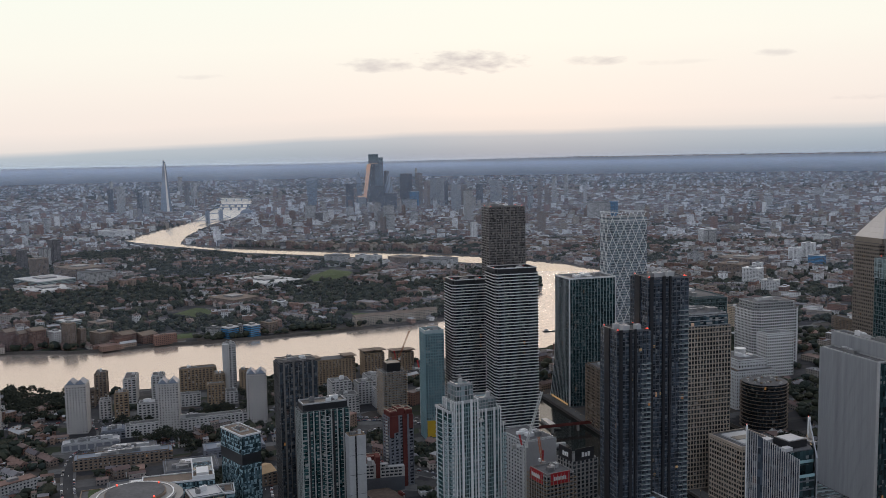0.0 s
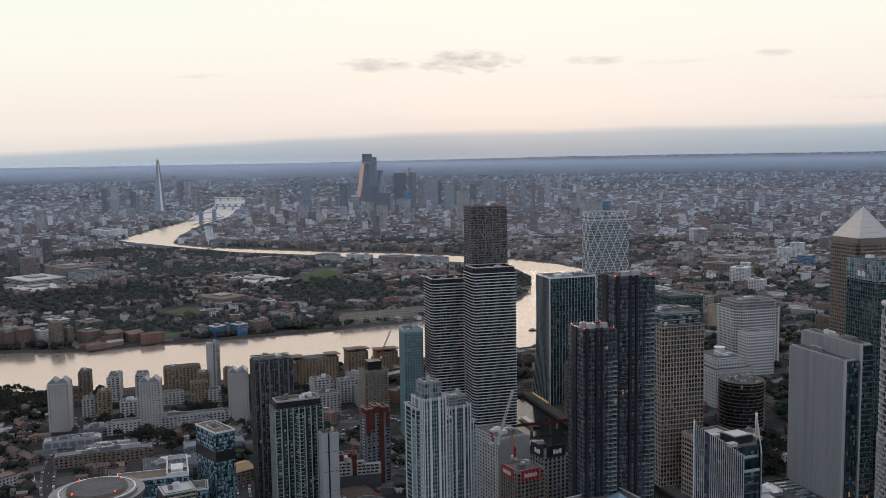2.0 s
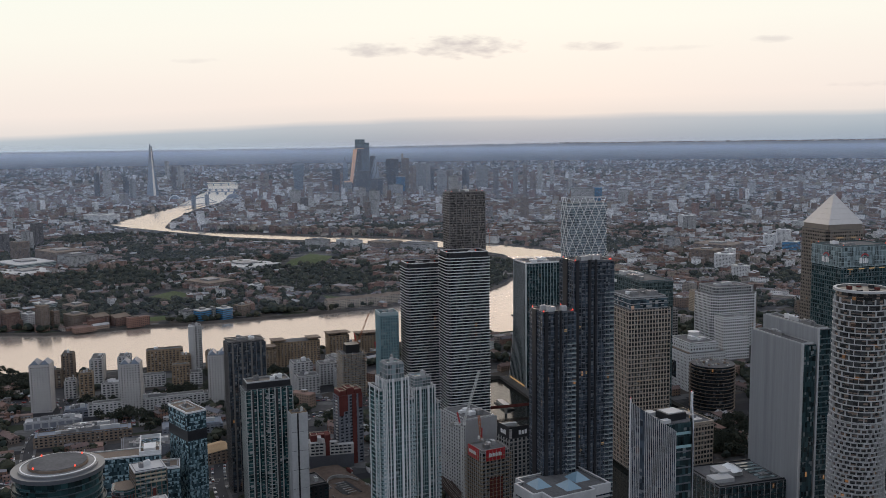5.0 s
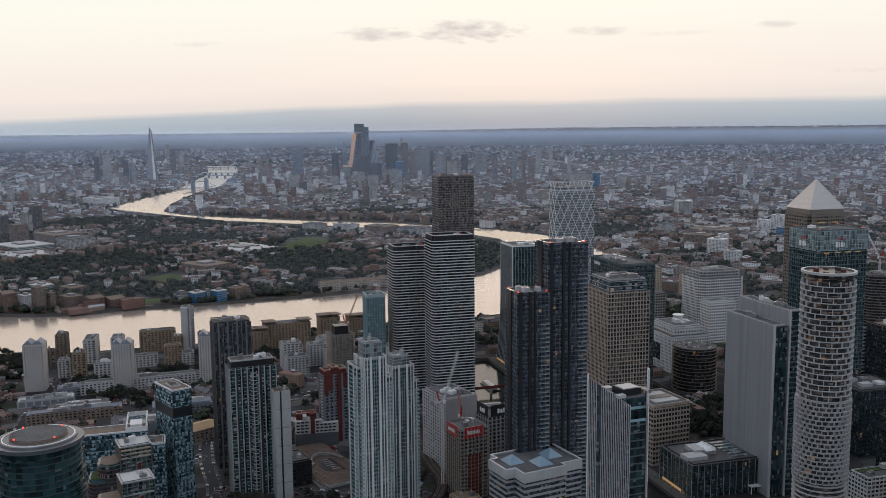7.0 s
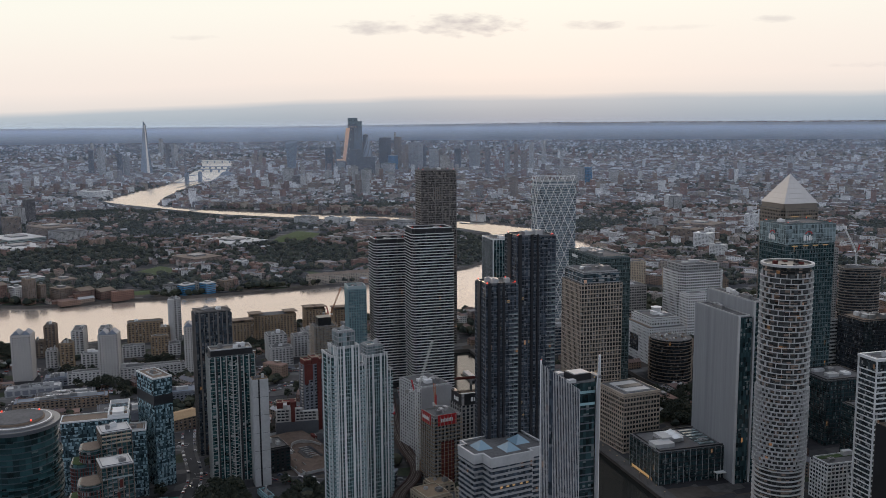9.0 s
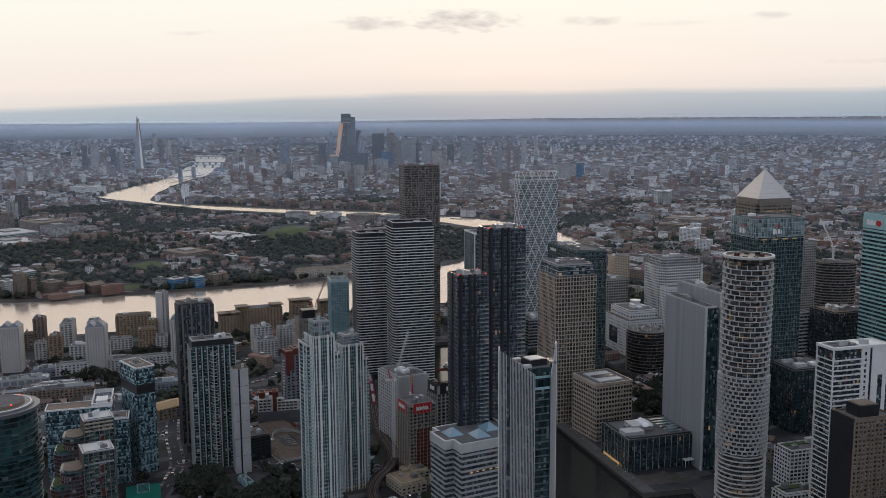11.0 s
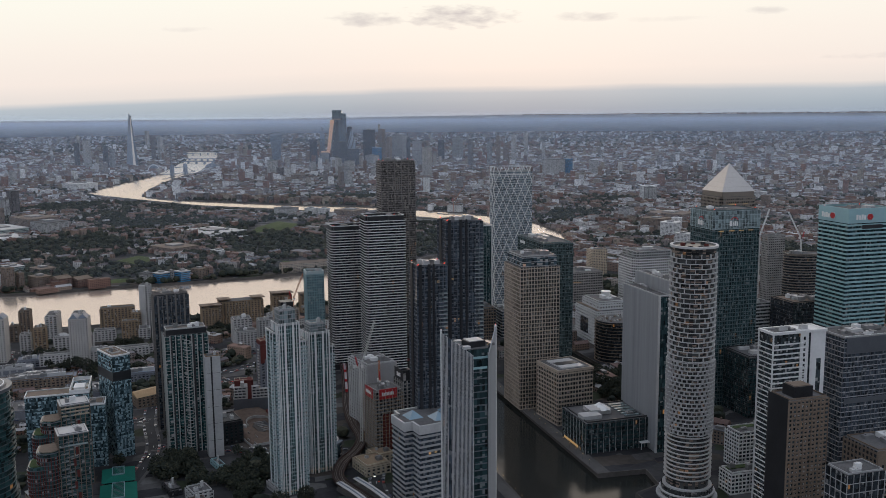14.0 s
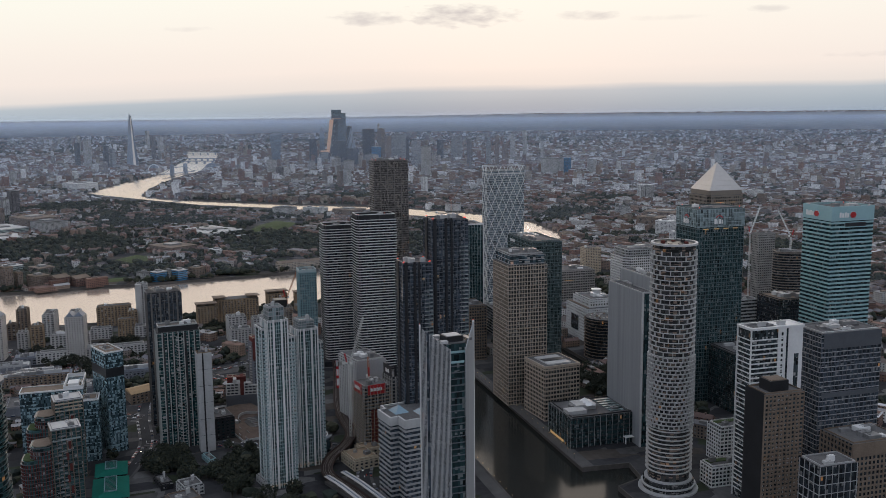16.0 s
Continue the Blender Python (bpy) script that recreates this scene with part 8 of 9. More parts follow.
far_block(-918, -738, 12, 9, 28, "brown", "tan stepped riverside flats")
far_block(-920, -707, 32, 26, 20, "brown", "brick riverside terrace")
far_block(-902, -674, 32, 26, 18, "brick", "red brick riverside terrace")
far_block(-904, -642, 35, 28, 14, "brick", "red brick riverside terrace")
far_block(-1111, -746, 36, 29, 13, "green", "pale green roofed block")
far_block(-1068, -695, 40, 32, 12, "brown", "tan block of flats")
far_block(-860, -272, 15, 42, 17, "cream", "cream riverside apartment crescent", turn=8)
far_block(-860, -239, 15, 42, 17, "cream", "cream riverside apartment crescent", turn=-9)
far_block(-860, -196, 15, 42, 17, "cream", "cream riverside apartment crescent", turn=-9)
far_block(-867, -151, 15, 42, 17, "cream", "cream riverside apartment crescent", turn=-9)


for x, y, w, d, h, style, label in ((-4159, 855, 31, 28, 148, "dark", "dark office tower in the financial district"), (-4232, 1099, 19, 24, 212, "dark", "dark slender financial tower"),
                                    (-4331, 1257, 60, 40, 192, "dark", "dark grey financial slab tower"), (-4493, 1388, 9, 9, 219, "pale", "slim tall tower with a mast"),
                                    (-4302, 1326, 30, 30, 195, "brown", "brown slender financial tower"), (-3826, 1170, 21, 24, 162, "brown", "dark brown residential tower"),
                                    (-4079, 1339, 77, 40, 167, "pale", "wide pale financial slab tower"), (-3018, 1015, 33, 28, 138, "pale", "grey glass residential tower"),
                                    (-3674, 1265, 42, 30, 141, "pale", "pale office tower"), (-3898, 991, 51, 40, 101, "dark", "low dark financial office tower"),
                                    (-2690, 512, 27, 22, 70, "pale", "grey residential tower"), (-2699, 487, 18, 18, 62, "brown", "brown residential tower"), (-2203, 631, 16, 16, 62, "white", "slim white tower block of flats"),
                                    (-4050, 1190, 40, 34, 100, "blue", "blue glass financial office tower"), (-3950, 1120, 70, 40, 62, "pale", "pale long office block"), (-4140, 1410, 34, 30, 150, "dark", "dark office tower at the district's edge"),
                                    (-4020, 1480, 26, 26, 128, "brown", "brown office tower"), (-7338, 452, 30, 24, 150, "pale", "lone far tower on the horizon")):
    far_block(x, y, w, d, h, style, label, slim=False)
# brick warehouses along the north bank
BANK = [(-2600, -232), (-2449, -132), (-2343, -43), (-2143, 122), (-1970, 312), (-1860, 372)]
RUN = refine(BANK + BANK[-2:0:-1], 24)
for i, (x, y) in enumerate(RUN[:len(RUN) // 2]):
    far_block(x - 9, y + 15, 23, 17, 17 + 3 * ((i * 7) % 3), ("brick", "brown", "brick", "cream", "dark")[(i * 3) % 5], "brick riverside warehouse", turn=42)


def landmarks():
    def mapped(name, x, y, label, cat, turn=0):
        e = thing(name, *squeeze(x, y, GROUND), label, cat, turn=turn)
        s = far_scale(x, y)
        e.scale = (s, s, s)
        return e

    def solid(name, e, mat, outline, x0, x1, label=""):
        """An upright shape drawn across the line of sight (along, up), carried from x0 to x1 in depth."""
        bm = bmesh.new()
        lo, hi = [bm.verts.new((x0, a, b)) for a, b in outline], [bm.verts.new((x1, a, b)) for a, b in outline]
        bm.faces.new(hi)
        bm.faces.new(lo[::-1])
        n = len(outline)
        for i in range(n):
            bm.faces.new((lo[i], hi[i], hi[(i + 1) % n], lo[(i + 1) % n]))
        bmesh.ops.recalc_face_normals(bm, faces=bm.faces[:])
        return part(name, bm, mat, e, label)

    # glass spire: facets that lean in to a split tip
    e = mapped("spire_tower", -4790, -28, "pale glass spire tower tapering to a split tip", "tower", -8)

    def facet(mat, base, top, label=""):
        bm = bmesh.new()
        lo, hi = [bm.verts.new((a, b, 0)) for a, b in base], [bm.verts.new(p) for p in top]
        n = len(base)
        for i in range(n):
            bm.faces.new((lo[i], lo[(i + 1) % n], hi[(i + 1) % n], hi[i]))
        bm.faces.new(hi)
        part("glass_shard", bm, mat, e, label)

    facet(SPIRE, ((-30, -30), (26, -32), (30, 6), (-28, 8)), ((-4, -6, 286), (3, -6, 300), (4, 0, 290), (-4, 0, 292)))
    # the low sun on this facet is put into its pale colour
    facet(SPIREEDGE, ((27, 5), (38, 6), (37, 19), (25, 20)), ((3, 0.2, 270), (7, 0.3, 276), (7, 3.4, 280), (3, 3.6, 272)), "glass edge in a pale painted sunlit tone")
    facet(STEELGLASS, ((-28, 9), (25, 20.5), (28, 34), (-28, 32)), ((-4, 0.6, 280), (3, 3.6, 284), (3, 6, 288), (-4, 6, 282)))
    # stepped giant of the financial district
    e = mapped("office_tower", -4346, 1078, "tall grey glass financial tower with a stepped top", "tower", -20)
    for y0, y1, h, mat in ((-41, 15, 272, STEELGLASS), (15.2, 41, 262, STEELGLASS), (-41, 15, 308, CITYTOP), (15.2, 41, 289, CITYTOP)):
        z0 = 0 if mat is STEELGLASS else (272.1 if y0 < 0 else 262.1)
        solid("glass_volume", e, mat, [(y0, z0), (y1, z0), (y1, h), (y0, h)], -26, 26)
    # plain orange strip across the front, below the top storeys
    solid("crown_lamp", e, SUNSET_ORANGE, [(-36, 256), (12, 256), (12, 258), (-36, 258)], 26.2, 27)
    # wedge; the low sun on its leaning side is put there as orange colour
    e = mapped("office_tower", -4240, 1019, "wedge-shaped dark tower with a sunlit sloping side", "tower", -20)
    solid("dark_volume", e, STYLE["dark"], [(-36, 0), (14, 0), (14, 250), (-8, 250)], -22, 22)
    solid("sunlit_edge", e, SUNSET_ORANGE, [(-55, 66), (-37, 66), (-8.4, 253), (-31, 253)], -20, 21, "leaning edge painted orange as if in low sun")
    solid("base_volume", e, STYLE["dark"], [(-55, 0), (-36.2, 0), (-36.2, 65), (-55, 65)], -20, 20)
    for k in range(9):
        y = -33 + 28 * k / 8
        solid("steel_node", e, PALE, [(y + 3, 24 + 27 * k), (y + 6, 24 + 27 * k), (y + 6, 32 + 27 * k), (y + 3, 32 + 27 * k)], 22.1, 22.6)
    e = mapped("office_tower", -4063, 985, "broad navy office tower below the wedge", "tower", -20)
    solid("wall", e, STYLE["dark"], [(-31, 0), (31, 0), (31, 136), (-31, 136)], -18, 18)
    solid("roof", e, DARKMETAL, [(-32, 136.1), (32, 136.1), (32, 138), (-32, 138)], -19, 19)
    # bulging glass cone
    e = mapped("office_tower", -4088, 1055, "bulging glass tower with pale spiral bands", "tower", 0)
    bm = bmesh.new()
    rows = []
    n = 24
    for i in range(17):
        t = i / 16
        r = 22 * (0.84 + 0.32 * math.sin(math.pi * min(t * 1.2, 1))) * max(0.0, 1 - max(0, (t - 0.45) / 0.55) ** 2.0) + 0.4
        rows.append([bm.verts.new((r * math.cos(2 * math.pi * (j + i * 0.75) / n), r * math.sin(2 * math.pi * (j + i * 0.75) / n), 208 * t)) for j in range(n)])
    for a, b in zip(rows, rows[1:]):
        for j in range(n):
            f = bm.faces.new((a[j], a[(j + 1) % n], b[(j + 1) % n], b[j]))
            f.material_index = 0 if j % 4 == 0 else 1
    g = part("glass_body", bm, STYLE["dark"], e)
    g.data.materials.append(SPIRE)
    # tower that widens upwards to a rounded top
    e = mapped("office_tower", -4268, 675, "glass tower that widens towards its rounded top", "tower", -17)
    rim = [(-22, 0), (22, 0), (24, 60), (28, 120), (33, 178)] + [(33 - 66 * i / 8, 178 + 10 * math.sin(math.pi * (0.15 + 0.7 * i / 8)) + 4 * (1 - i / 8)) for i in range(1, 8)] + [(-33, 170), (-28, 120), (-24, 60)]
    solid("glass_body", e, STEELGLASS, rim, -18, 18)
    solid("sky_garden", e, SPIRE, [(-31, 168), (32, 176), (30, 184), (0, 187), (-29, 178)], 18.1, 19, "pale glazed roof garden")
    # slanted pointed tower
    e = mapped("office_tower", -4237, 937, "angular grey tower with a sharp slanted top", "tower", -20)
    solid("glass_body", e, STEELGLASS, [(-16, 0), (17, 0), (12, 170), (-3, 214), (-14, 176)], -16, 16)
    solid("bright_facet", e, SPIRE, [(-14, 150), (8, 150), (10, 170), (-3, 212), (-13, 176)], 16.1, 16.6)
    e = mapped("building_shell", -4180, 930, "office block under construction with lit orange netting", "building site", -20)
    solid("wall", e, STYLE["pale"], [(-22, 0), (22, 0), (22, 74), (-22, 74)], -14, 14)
    # plain orange band round the top, coloured like the wedge's edge
    solid("netting", e, SUNSET_ORANGE, [(-22.5, 74.1), (22.5, 74.1), (22.5, 82), (-22.5, 82)], -14.5, 14.5)
    # broadcasting mast tower
    e = mapped("mast_tower", -7758, 1745, "slim broadcasting tower with round platforms", "tower")
    for r, z0, z1 in ((6, 0, 165), (10, 120, 160), (8, 165.1, 178), (2.5, 178.1, 222)):
        bm = bmesh.new()
        prism(bm, round_pts(r, 12), z0, z1)
        part("shaft" if r != 10 else "platform_drum", bm, STYLE["pale"], e)
    # bascule bridge with two stone towers
    e = mapped("bascule_bridge", -3900, 70, "stone bascule bridge with two pinnacled towers", "bridge", 132)
    for u in (-52, 52):
        bm = bmesh.new()
        prism(bm, [(u + a, b) for a, b in rect_pts(15, 15)], -8, 40)
        for a in (-6, 6):
            for b in (-6, 6):
                prism(bm, [(u + a + c, b + f) for c, f in round_pts(2, 6)], 40.01, 48)
        p = [bm.verts.new((u + a, b, 40.02)) for a, b in rect_pts(12, 12)]
        t = bm.verts.new((u, 0, 54))
        for i in range(4):
            bm.faces.new((p[i], p[(i + 1) % 4], t))
        part("stone_tower", bm, SLATE, e)
    for z0, z1, x0, x1 in ((4, 6, -130, 130), (32, 35, -45, 45)):
        slab_part("deck", e, SLATE, x0, -5, z0, x1, 5, z1)
    for sgn in (-1, 1):
        bm = bmesh.new()
        pts = [(sgn * (59 + 70 * i / 8), 7 + 28 * (1 - i / 8) ** 2) for i in range(9)]
        strip_v = [[bm.verts.new((x, y, z + dz)) for x, z in pts] for y in (-0.8, 0.8) for dz in (0, 2.0)]
        for i in range(8):
            for r0, r1 in ((0, 1), (1, 3), (3, 2), (2, 0)):
                bm.faces.new((strip_v[r0][i], strip_v[r0][i + 1], strip_v[r1][i + 1], strip_v[r1][i]))
        part("suspension_chain", bm, SLATE, e)
    for x, y, ln, turn in ((-4856, 351, 250, 58), (-5169, 447, 200, 57), (-6008, 615, 260, 78)):
        e = mapped("river_bridge", x, y, "low stone road bridge over the river", "bridge", turn)
        slab_part("deck", e, SLATE, -ln / 2, -8, 9, ln / 2, 8, 12.5)
        for k in range(-2, 3):
            slab_part("bridge_pier", e, SLATE, k * ln / 5 - 4, -8, -8, k * ln / 5 + 4, 8, 9)
    # rounded glass hall and a station arch on the banks
    e = mapped("riverside_hall", -4215, 3, "rounded glass hall on the river bank", "hall", -14)
    bm = bmesh.new()
    bmesh.ops.create_uvsphere(bm, u_segments=20, v_segments=10, radius=26, matrix=Matrix.Diagonal((1, 1, 0.9, 1)))
    part("glass_shell", bm, STEELGLASS, e, at=(0, 0, 14))
    bm = bmesh.new()
    arch = [(30 * math.cos(math.pi * i / 16), 34 * math.sin(math.pi * i / 16)) for i in range(17)]
    rings = [[bm.verts.new((x, a * k, 2 + b * k)) for a, b in arch] for x in (27, 30) for k in (1.0, 0.9)]
    for i in range(16):
        for r0, r1 in ((0, 1), (1, 3), (3, 2), (2, 0)):
            bm.faces.new((rings[r0][i], rings[r0][i + 1], rings[r1][i + 1], rings[r1][i]))
    part("pale_arch", bm, WHITE, e, "pale curved rim")
    e = mapped("station_hall", -4224, 303, "long vaulted brick hall by the river", "hall", -14)
    vault = [(38 * math.cos(math.pi * i / 10), 30 * math.sin(math.pi * i / 10)) for i in range(11)]
    solid("vault", e, SLATE, vault, -30, 30)
    # ships and boats
    for x, y, L, t in ((-665, -8, 24, 70), (-2330, 60, 40, 50), (-2250, 110, 30, 45), (-3050, -330, 60, 0), (-2100, 170, 26, 60), (-480, -150, 20, 80), (-1650, 430, 40, 30)):
        b = thing("river_boat", x, y, 1.0, "dark moored river barge with a low cabin", "boat", "river boats", t)
        bm = bmesh.new()
        pts = [(-L / 2, -3), (L / 2 - 5, -3), (L / 2, 0), (L / 2 - 5, 3), (-L / 2, 3)]
        prism(bm, pts, -0.6, 1.8)
        part("hull", bm, DARKMETAL, b)
        slab_part("cabin", b, PALE, -L / 2 + 3, -2, 1.8, -L / 2 + 9, 2, 4.4)


STEELGLASS = glazing("steel_glass", (0.10, 0.13, 0.16), 4.0, 4.0, rough=0.2, lit=0.0, blind=0.03, spandrel=(0.16, 0.19, 0.23), span_h=0.35)
CITYTOP = glazing("crown_steel_glass", (0.13, 0.17, 0.19), 4.0, 8.0, rough=0.2, lit=0.0, blind=0.0, spandrel=(0.20, 0.25, 0.28), span_h=0.4)
SPIRE = shade("spire_glass", (0.20, 0.235, 0.28), 0.35, metal=0.0, vary=0.1, scale=0.05)
# lit copy of the spire glass, low sun painted in
SPIREEDGE = shade("painted_sunlit_glass", (0.85, 0.76, 0.66), 0.5, metal=0.0, vary=0.1, scale=0.05)
# matt orange that paints the sunset glow on the wedge's edge
SUNSET_ORANGE = shade("painted_sunset_orange", (0.95, 0.58, 0.36), 0.5, metal=0.0, vary=0.1, scale=0.05)
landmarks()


def park_lawn():
    for i, poly in enumerate(([(-1470, -200), (-1580, -150), (-1690, -62), (-1600, -30), (-1480, -95)], [(-1160, -560), (-1220, -500), (-1150, -470), (-1100, -520)], [(-905, -640), (-900, -560), (-940, -560), (-945, -640)], [(-1000, -250), (-960, -190), (-900, -200), (-905, -260)])):
        bm = bmesh.new()
        cx, cy = sum(p[0] for p in poly) / len(poly), sum(p[1] for p in poly) / len(poly)
        r = refine(poly, 25)
        rim = [bm.verts.new((x, y, GROUND + 0.1)) for x, y in r]
        mid = [bm.verts.new((cx + (x - cx) * 0.5, cy + (y - cy) * 0.5, GROUND + (6 if i == 0 else 0.5))) for x, y in r]
        bm.faces.new(mid)
        for k in range(len(r)):
            bm.faces.new((rim[k], rim[(k + 1) % len(r)], mid[(k + 1) % len(r)], mid[k]))
        bmesh.ops.recalc_face_normals(bm, faces=bm.faces[:])
        g = new("lawn", mesh_of(bm, "lawn"))
        g.data.materials.append(LAWN)
        tagged(g, "open green park lawn between trees", "lawn", kind="structure")
        for x, y in refine(poly, 8) + [(cx + (a - cx) * t, cy + (b - cy) * t) for a, b in r for t in (0.2, 0.45, 0.7, 0.9)]:
            CELLS[(round(x / 12), round(y / 12))] = 1


park_lawn()


HOUSE_ROOFS = shade("house_roofs", (0.12, 0.1, 0.09), 0.8, vary=0.35, scale=0.3, objects=True, tints=[(0.15, 0.105, 0.095), (0.18, 0.125, 0.11), (0.20, 0.19, 0.195), (0.125, 0.11, 0.115), (0.21, 0.135, 0.11), (0.15, 0.15, 0.16), (0.38, 0.375, 0.37)])


def house(x, y, a, w, d, h, pitched, tone):
    """A house or small block of its own: walls, roof, chimney or lift house."""
    kind = "terraced_house" if pitched else "apartment_block"
    tint = {"brick": "red-brown brick", "brown": "brown brick", "pale": "pale rendered", "white": "white rendered"}[tone]
    e = thing(kind, x, y, GROUND, tint + (" terrace with a pitched slate roof" if pitched else " low flats with a flat roof"), "house" if pitched else "flats", "houses beyond the river" if x < -840 else "houses north of the towers" if y > -100 else "houses among the streets", math.degrees(a))
    bm = bmesh.new()
    prism(bm, rect_pts(w, d), -1, h)
    part("wall", bm, HOMES[tone], e)
    bm = bmesh.new()
    if pitched:
        p, q = w / 2 + 0.3, d / 2 + 0.4
        v = [bm.verts.new(c) for c in ((-p, -q, h), (p, -q, h), (p, q, h), (-p, q, h), (-p, 0, h + pitched), (p, 0, h + pitched))]
        for f in ((0, 1, 5, 4), (2, 3, 4, 5), (1, 2, 5), (3, 0, 4), (3, 2, 1, 0)):
            bm.faces.new([v[i] for i in f])
    else:
        prism(bm, rect_pts(w + 0.6, d + 0.6), h + 0.01, h + 0.7)
    part("roof", bm, HOUSE_ROOFS, e)
    bm = bmesh.new()
    if pitched:
        for k in range(max(1, int(w / 9))):
            u = -w / 2 + 4 + 9 * k
            box(bm, u - 0.5, -0.9, h + pitched - 1.2, u + 0.5, 0.9, h + pitched + 1.2)
        part("chimney", bm, HOMES["brown"], e)
    else:
        box(bm, -w * 0.12, -d * 0.2, h + 0.72, w * 0.12, d * 0.2, h + 3.0)
        part("lift_house", bm, PLANT, e)


def far_city():
    rnd = random.Random(7)
    near, mid, single = Heap(), Heap(), [0]
    woods = Heap()

    def wood_share(x, y):
        return 0.5 + 0.9 * noise.noise((x / 260, y / 260, 7.0))

    def near_houses(r0, r1, step):
        for x, y, q in wedge_points(r0, r1, step, rnd):
            if not free(x, y, 10 if q < 1500 else 14):
                continue
            penin = x < -840 and y < 300
            share = wood_share(x, y) + (0.28 if penin else 0.0)
            if rnd.random() < share:
                for k in range(rnd.randint(2, 4)):
                    tx, ty = x + rnd.uniform(-step, step) * 0.6, y + rnd.uniform(-step, step) * 0.6
                    if not free(tx, ty, 5):
                        continue
                    r = rnd.uniform(3.6, 7.0)
                    if q > 1650 and not clear_of_bank(tx, ty, 110):
                        continue
                    low = clear_of_bank(tx, ty, 60)
                    hh = r * (1.05 if low else 0.35)
                    woods.crown(tx, ty, GROUND + hh, r, rnd)
                    woods.crown(tx + rnd.uniform(-4, 4), ty + rnd.uniform(-4, 4), GROUND + hh * rnd.uniform(0.7, 1.3), r * 0.75, rnd)
                    woods.crown(tx + rnd.uniform(-5, 5), ty + rnd.uniform(-5, 5), GROUND + hh * 0.8, r * 0.6, rnd)
            else:
                if not clear_of_bank(x, y, 150 if q > 1650 else 25):
                    continue
                a = radians(15 + 55 * noise.noise((x / 330, y / 330, 3)) + 90 * (noise.noise((x / 90, y / 90, 9)) > 0.05))
                s = rnd.random()
                if not penin and y > -100 and rnd.random() < 0.2:
                    w, d, ht = rnd.uniform(18, 46), rnd.uniform(11, 15), rnd.uniform(10, 21)
                    mid.solid(x, y, a, w, d, ht)
                    mid.solid(x + rnd.uniform(-4, 4), y + rnd.uniform(-3, 3), a, w * rnd.uniform(0.2, 0.5), d * 0.5, 2.6, base=GROUND + ht - 0.2, top0=GROUND + ht)
                    continue
                if s < 0.72:
                    w, d, ht, pit = rnd.uniform(12, 30), rnd.uniform(8, 10), rnd.uniform(5.5, 9), rnd.uniform(2.2, 3.4)
                elif s < 0.95:
                    w, d, ht, pit = rnd.uniform(18, 40), rnd.uniform(10, 14), rnd.uniform(9, 16), 0
                else:
                    w, d, ht, pit = rnd.uniform(24, 44), rnd.uniform(16, 26), rnd.uniform(6, 10), 0
                if q < 1620 and single[0] < 130:
                    single[0] += 1
                    house(x, y, a, w, d, ht, pit, rnd.choice(("brick", "brown", "brown", "pale") if pit else ("brown", "pale", "white")))
                    continue
                near.solid(x, y, a, w, d, ht, pit)
                if pit:
                    ca, sa = math.cos(a), math.sin(a)
                    for k in range(int(w / 9)):
                        u = -w / 2 + 4 + 9 * k
                        near.solid(x + u * ca, y + u * sa, a, 1.0, 2.0, 1.8, base=GROUND + ht + pit - 1.6, top0=GROUND + ht + pit - 0.6)
                elif s < 0.95:
                    near.solid(x + rnd.uniform(-3, 3), y + rnd.uniform(-3, 3), a, w * 0.22, d * 0.4, 2.4, base=GROUND + ht - 0.2, top0=GROUND + ht)

    near_houses(560, 1750, 23)
    near_houses(1750, 3300, 22)
    for r0, r1, step in ((3300, 5200, 25), (5200, 7600, 36), (7600, 12000, 58), (12000, 20000, 105), (20000, 38000, 200)):
        k = step / 25
        for x, y, q in wedge_points(r0, r1, step, rnd, -30, 30):
            city = math.exp(-((x + 4350) ** 2 + (y - 1000) ** 2) / 650 ** 2)
            share = 0.36 + 0.55 * noise.noise((x / 800, y / 800, 1)) + 0.4 * noise.noise((x / 150, y / 150, 5)) - 0.4 * city + (0.12 if q > 9000 else 0.0)
            if not free(x, y, 8):
                continue
            g = GROUND + rise(x, y)
            if rnd.random() < share:
                if clear_of_bank(x, y, 9 * q / 300):
                    for _ in range(2):
                        woods.crown(x + rnd.uniform(-0.5, 0.5) * step, y + rnd.uniform(-0.5, 0.5) * step, g + 3, rnd.uniform(5.5, 9.5) * k ** 0.75, rnd, flat=0.85 / k ** 0.45)
                continue
            a = radians(20 + 40 * noise.noise((x / 600, y / 600, 3)) + 90 * (rnd.random() < 0.4))
            w, d, ht = rnd.uniform(0.55, 1.25) * step, max(8.0, rnd.uniform(0.28, 0.5) * step), rnd.uniform(6, 13)
            if step > 50:
                w, d, ht = rnd.uniform(0.2, 0.6) * step, rnd.uniform(0.12, 0.25) * step, rnd.uniform(7, 15 + step / 12)
            s = rnd.random()
            if s < 0.018 + 0.05 * city:
                w, d, ht = rnd.uniform(13, 22), rnd.uniform(13, 20), rnd.uniform(26, 58 + 20 * city)
            elif s < 0.16 + 0.4 * city:
                w, d, ht = w * 1.15, d * 1.4, rnd.uniform(13, 24 + 6 * city)
            if not clear_of_bank(x, y, (ht + 4) * q / 300):
                continue
            pit = rnd.uniform(2, 3.4) if ht < 10 and step < 40 else 0.0
            mid.solid(x, y, a, w, d, ht, pit, base=g - 1, top0=g)
            if not pit and rnd.random() < 0.4:
                mid.solid(x + rnd.uniform(-3, 3), y + rnd.uniform(-3, 3), a, w * 0.3, d * 0.5, 2.8, base=g + ht - 0.5, top0=g + ht)
    mid.build("city_blocks", [WALLS, ROOFS], "dense brick, stone and slate city blocks reaching to the horizon", "buildings")
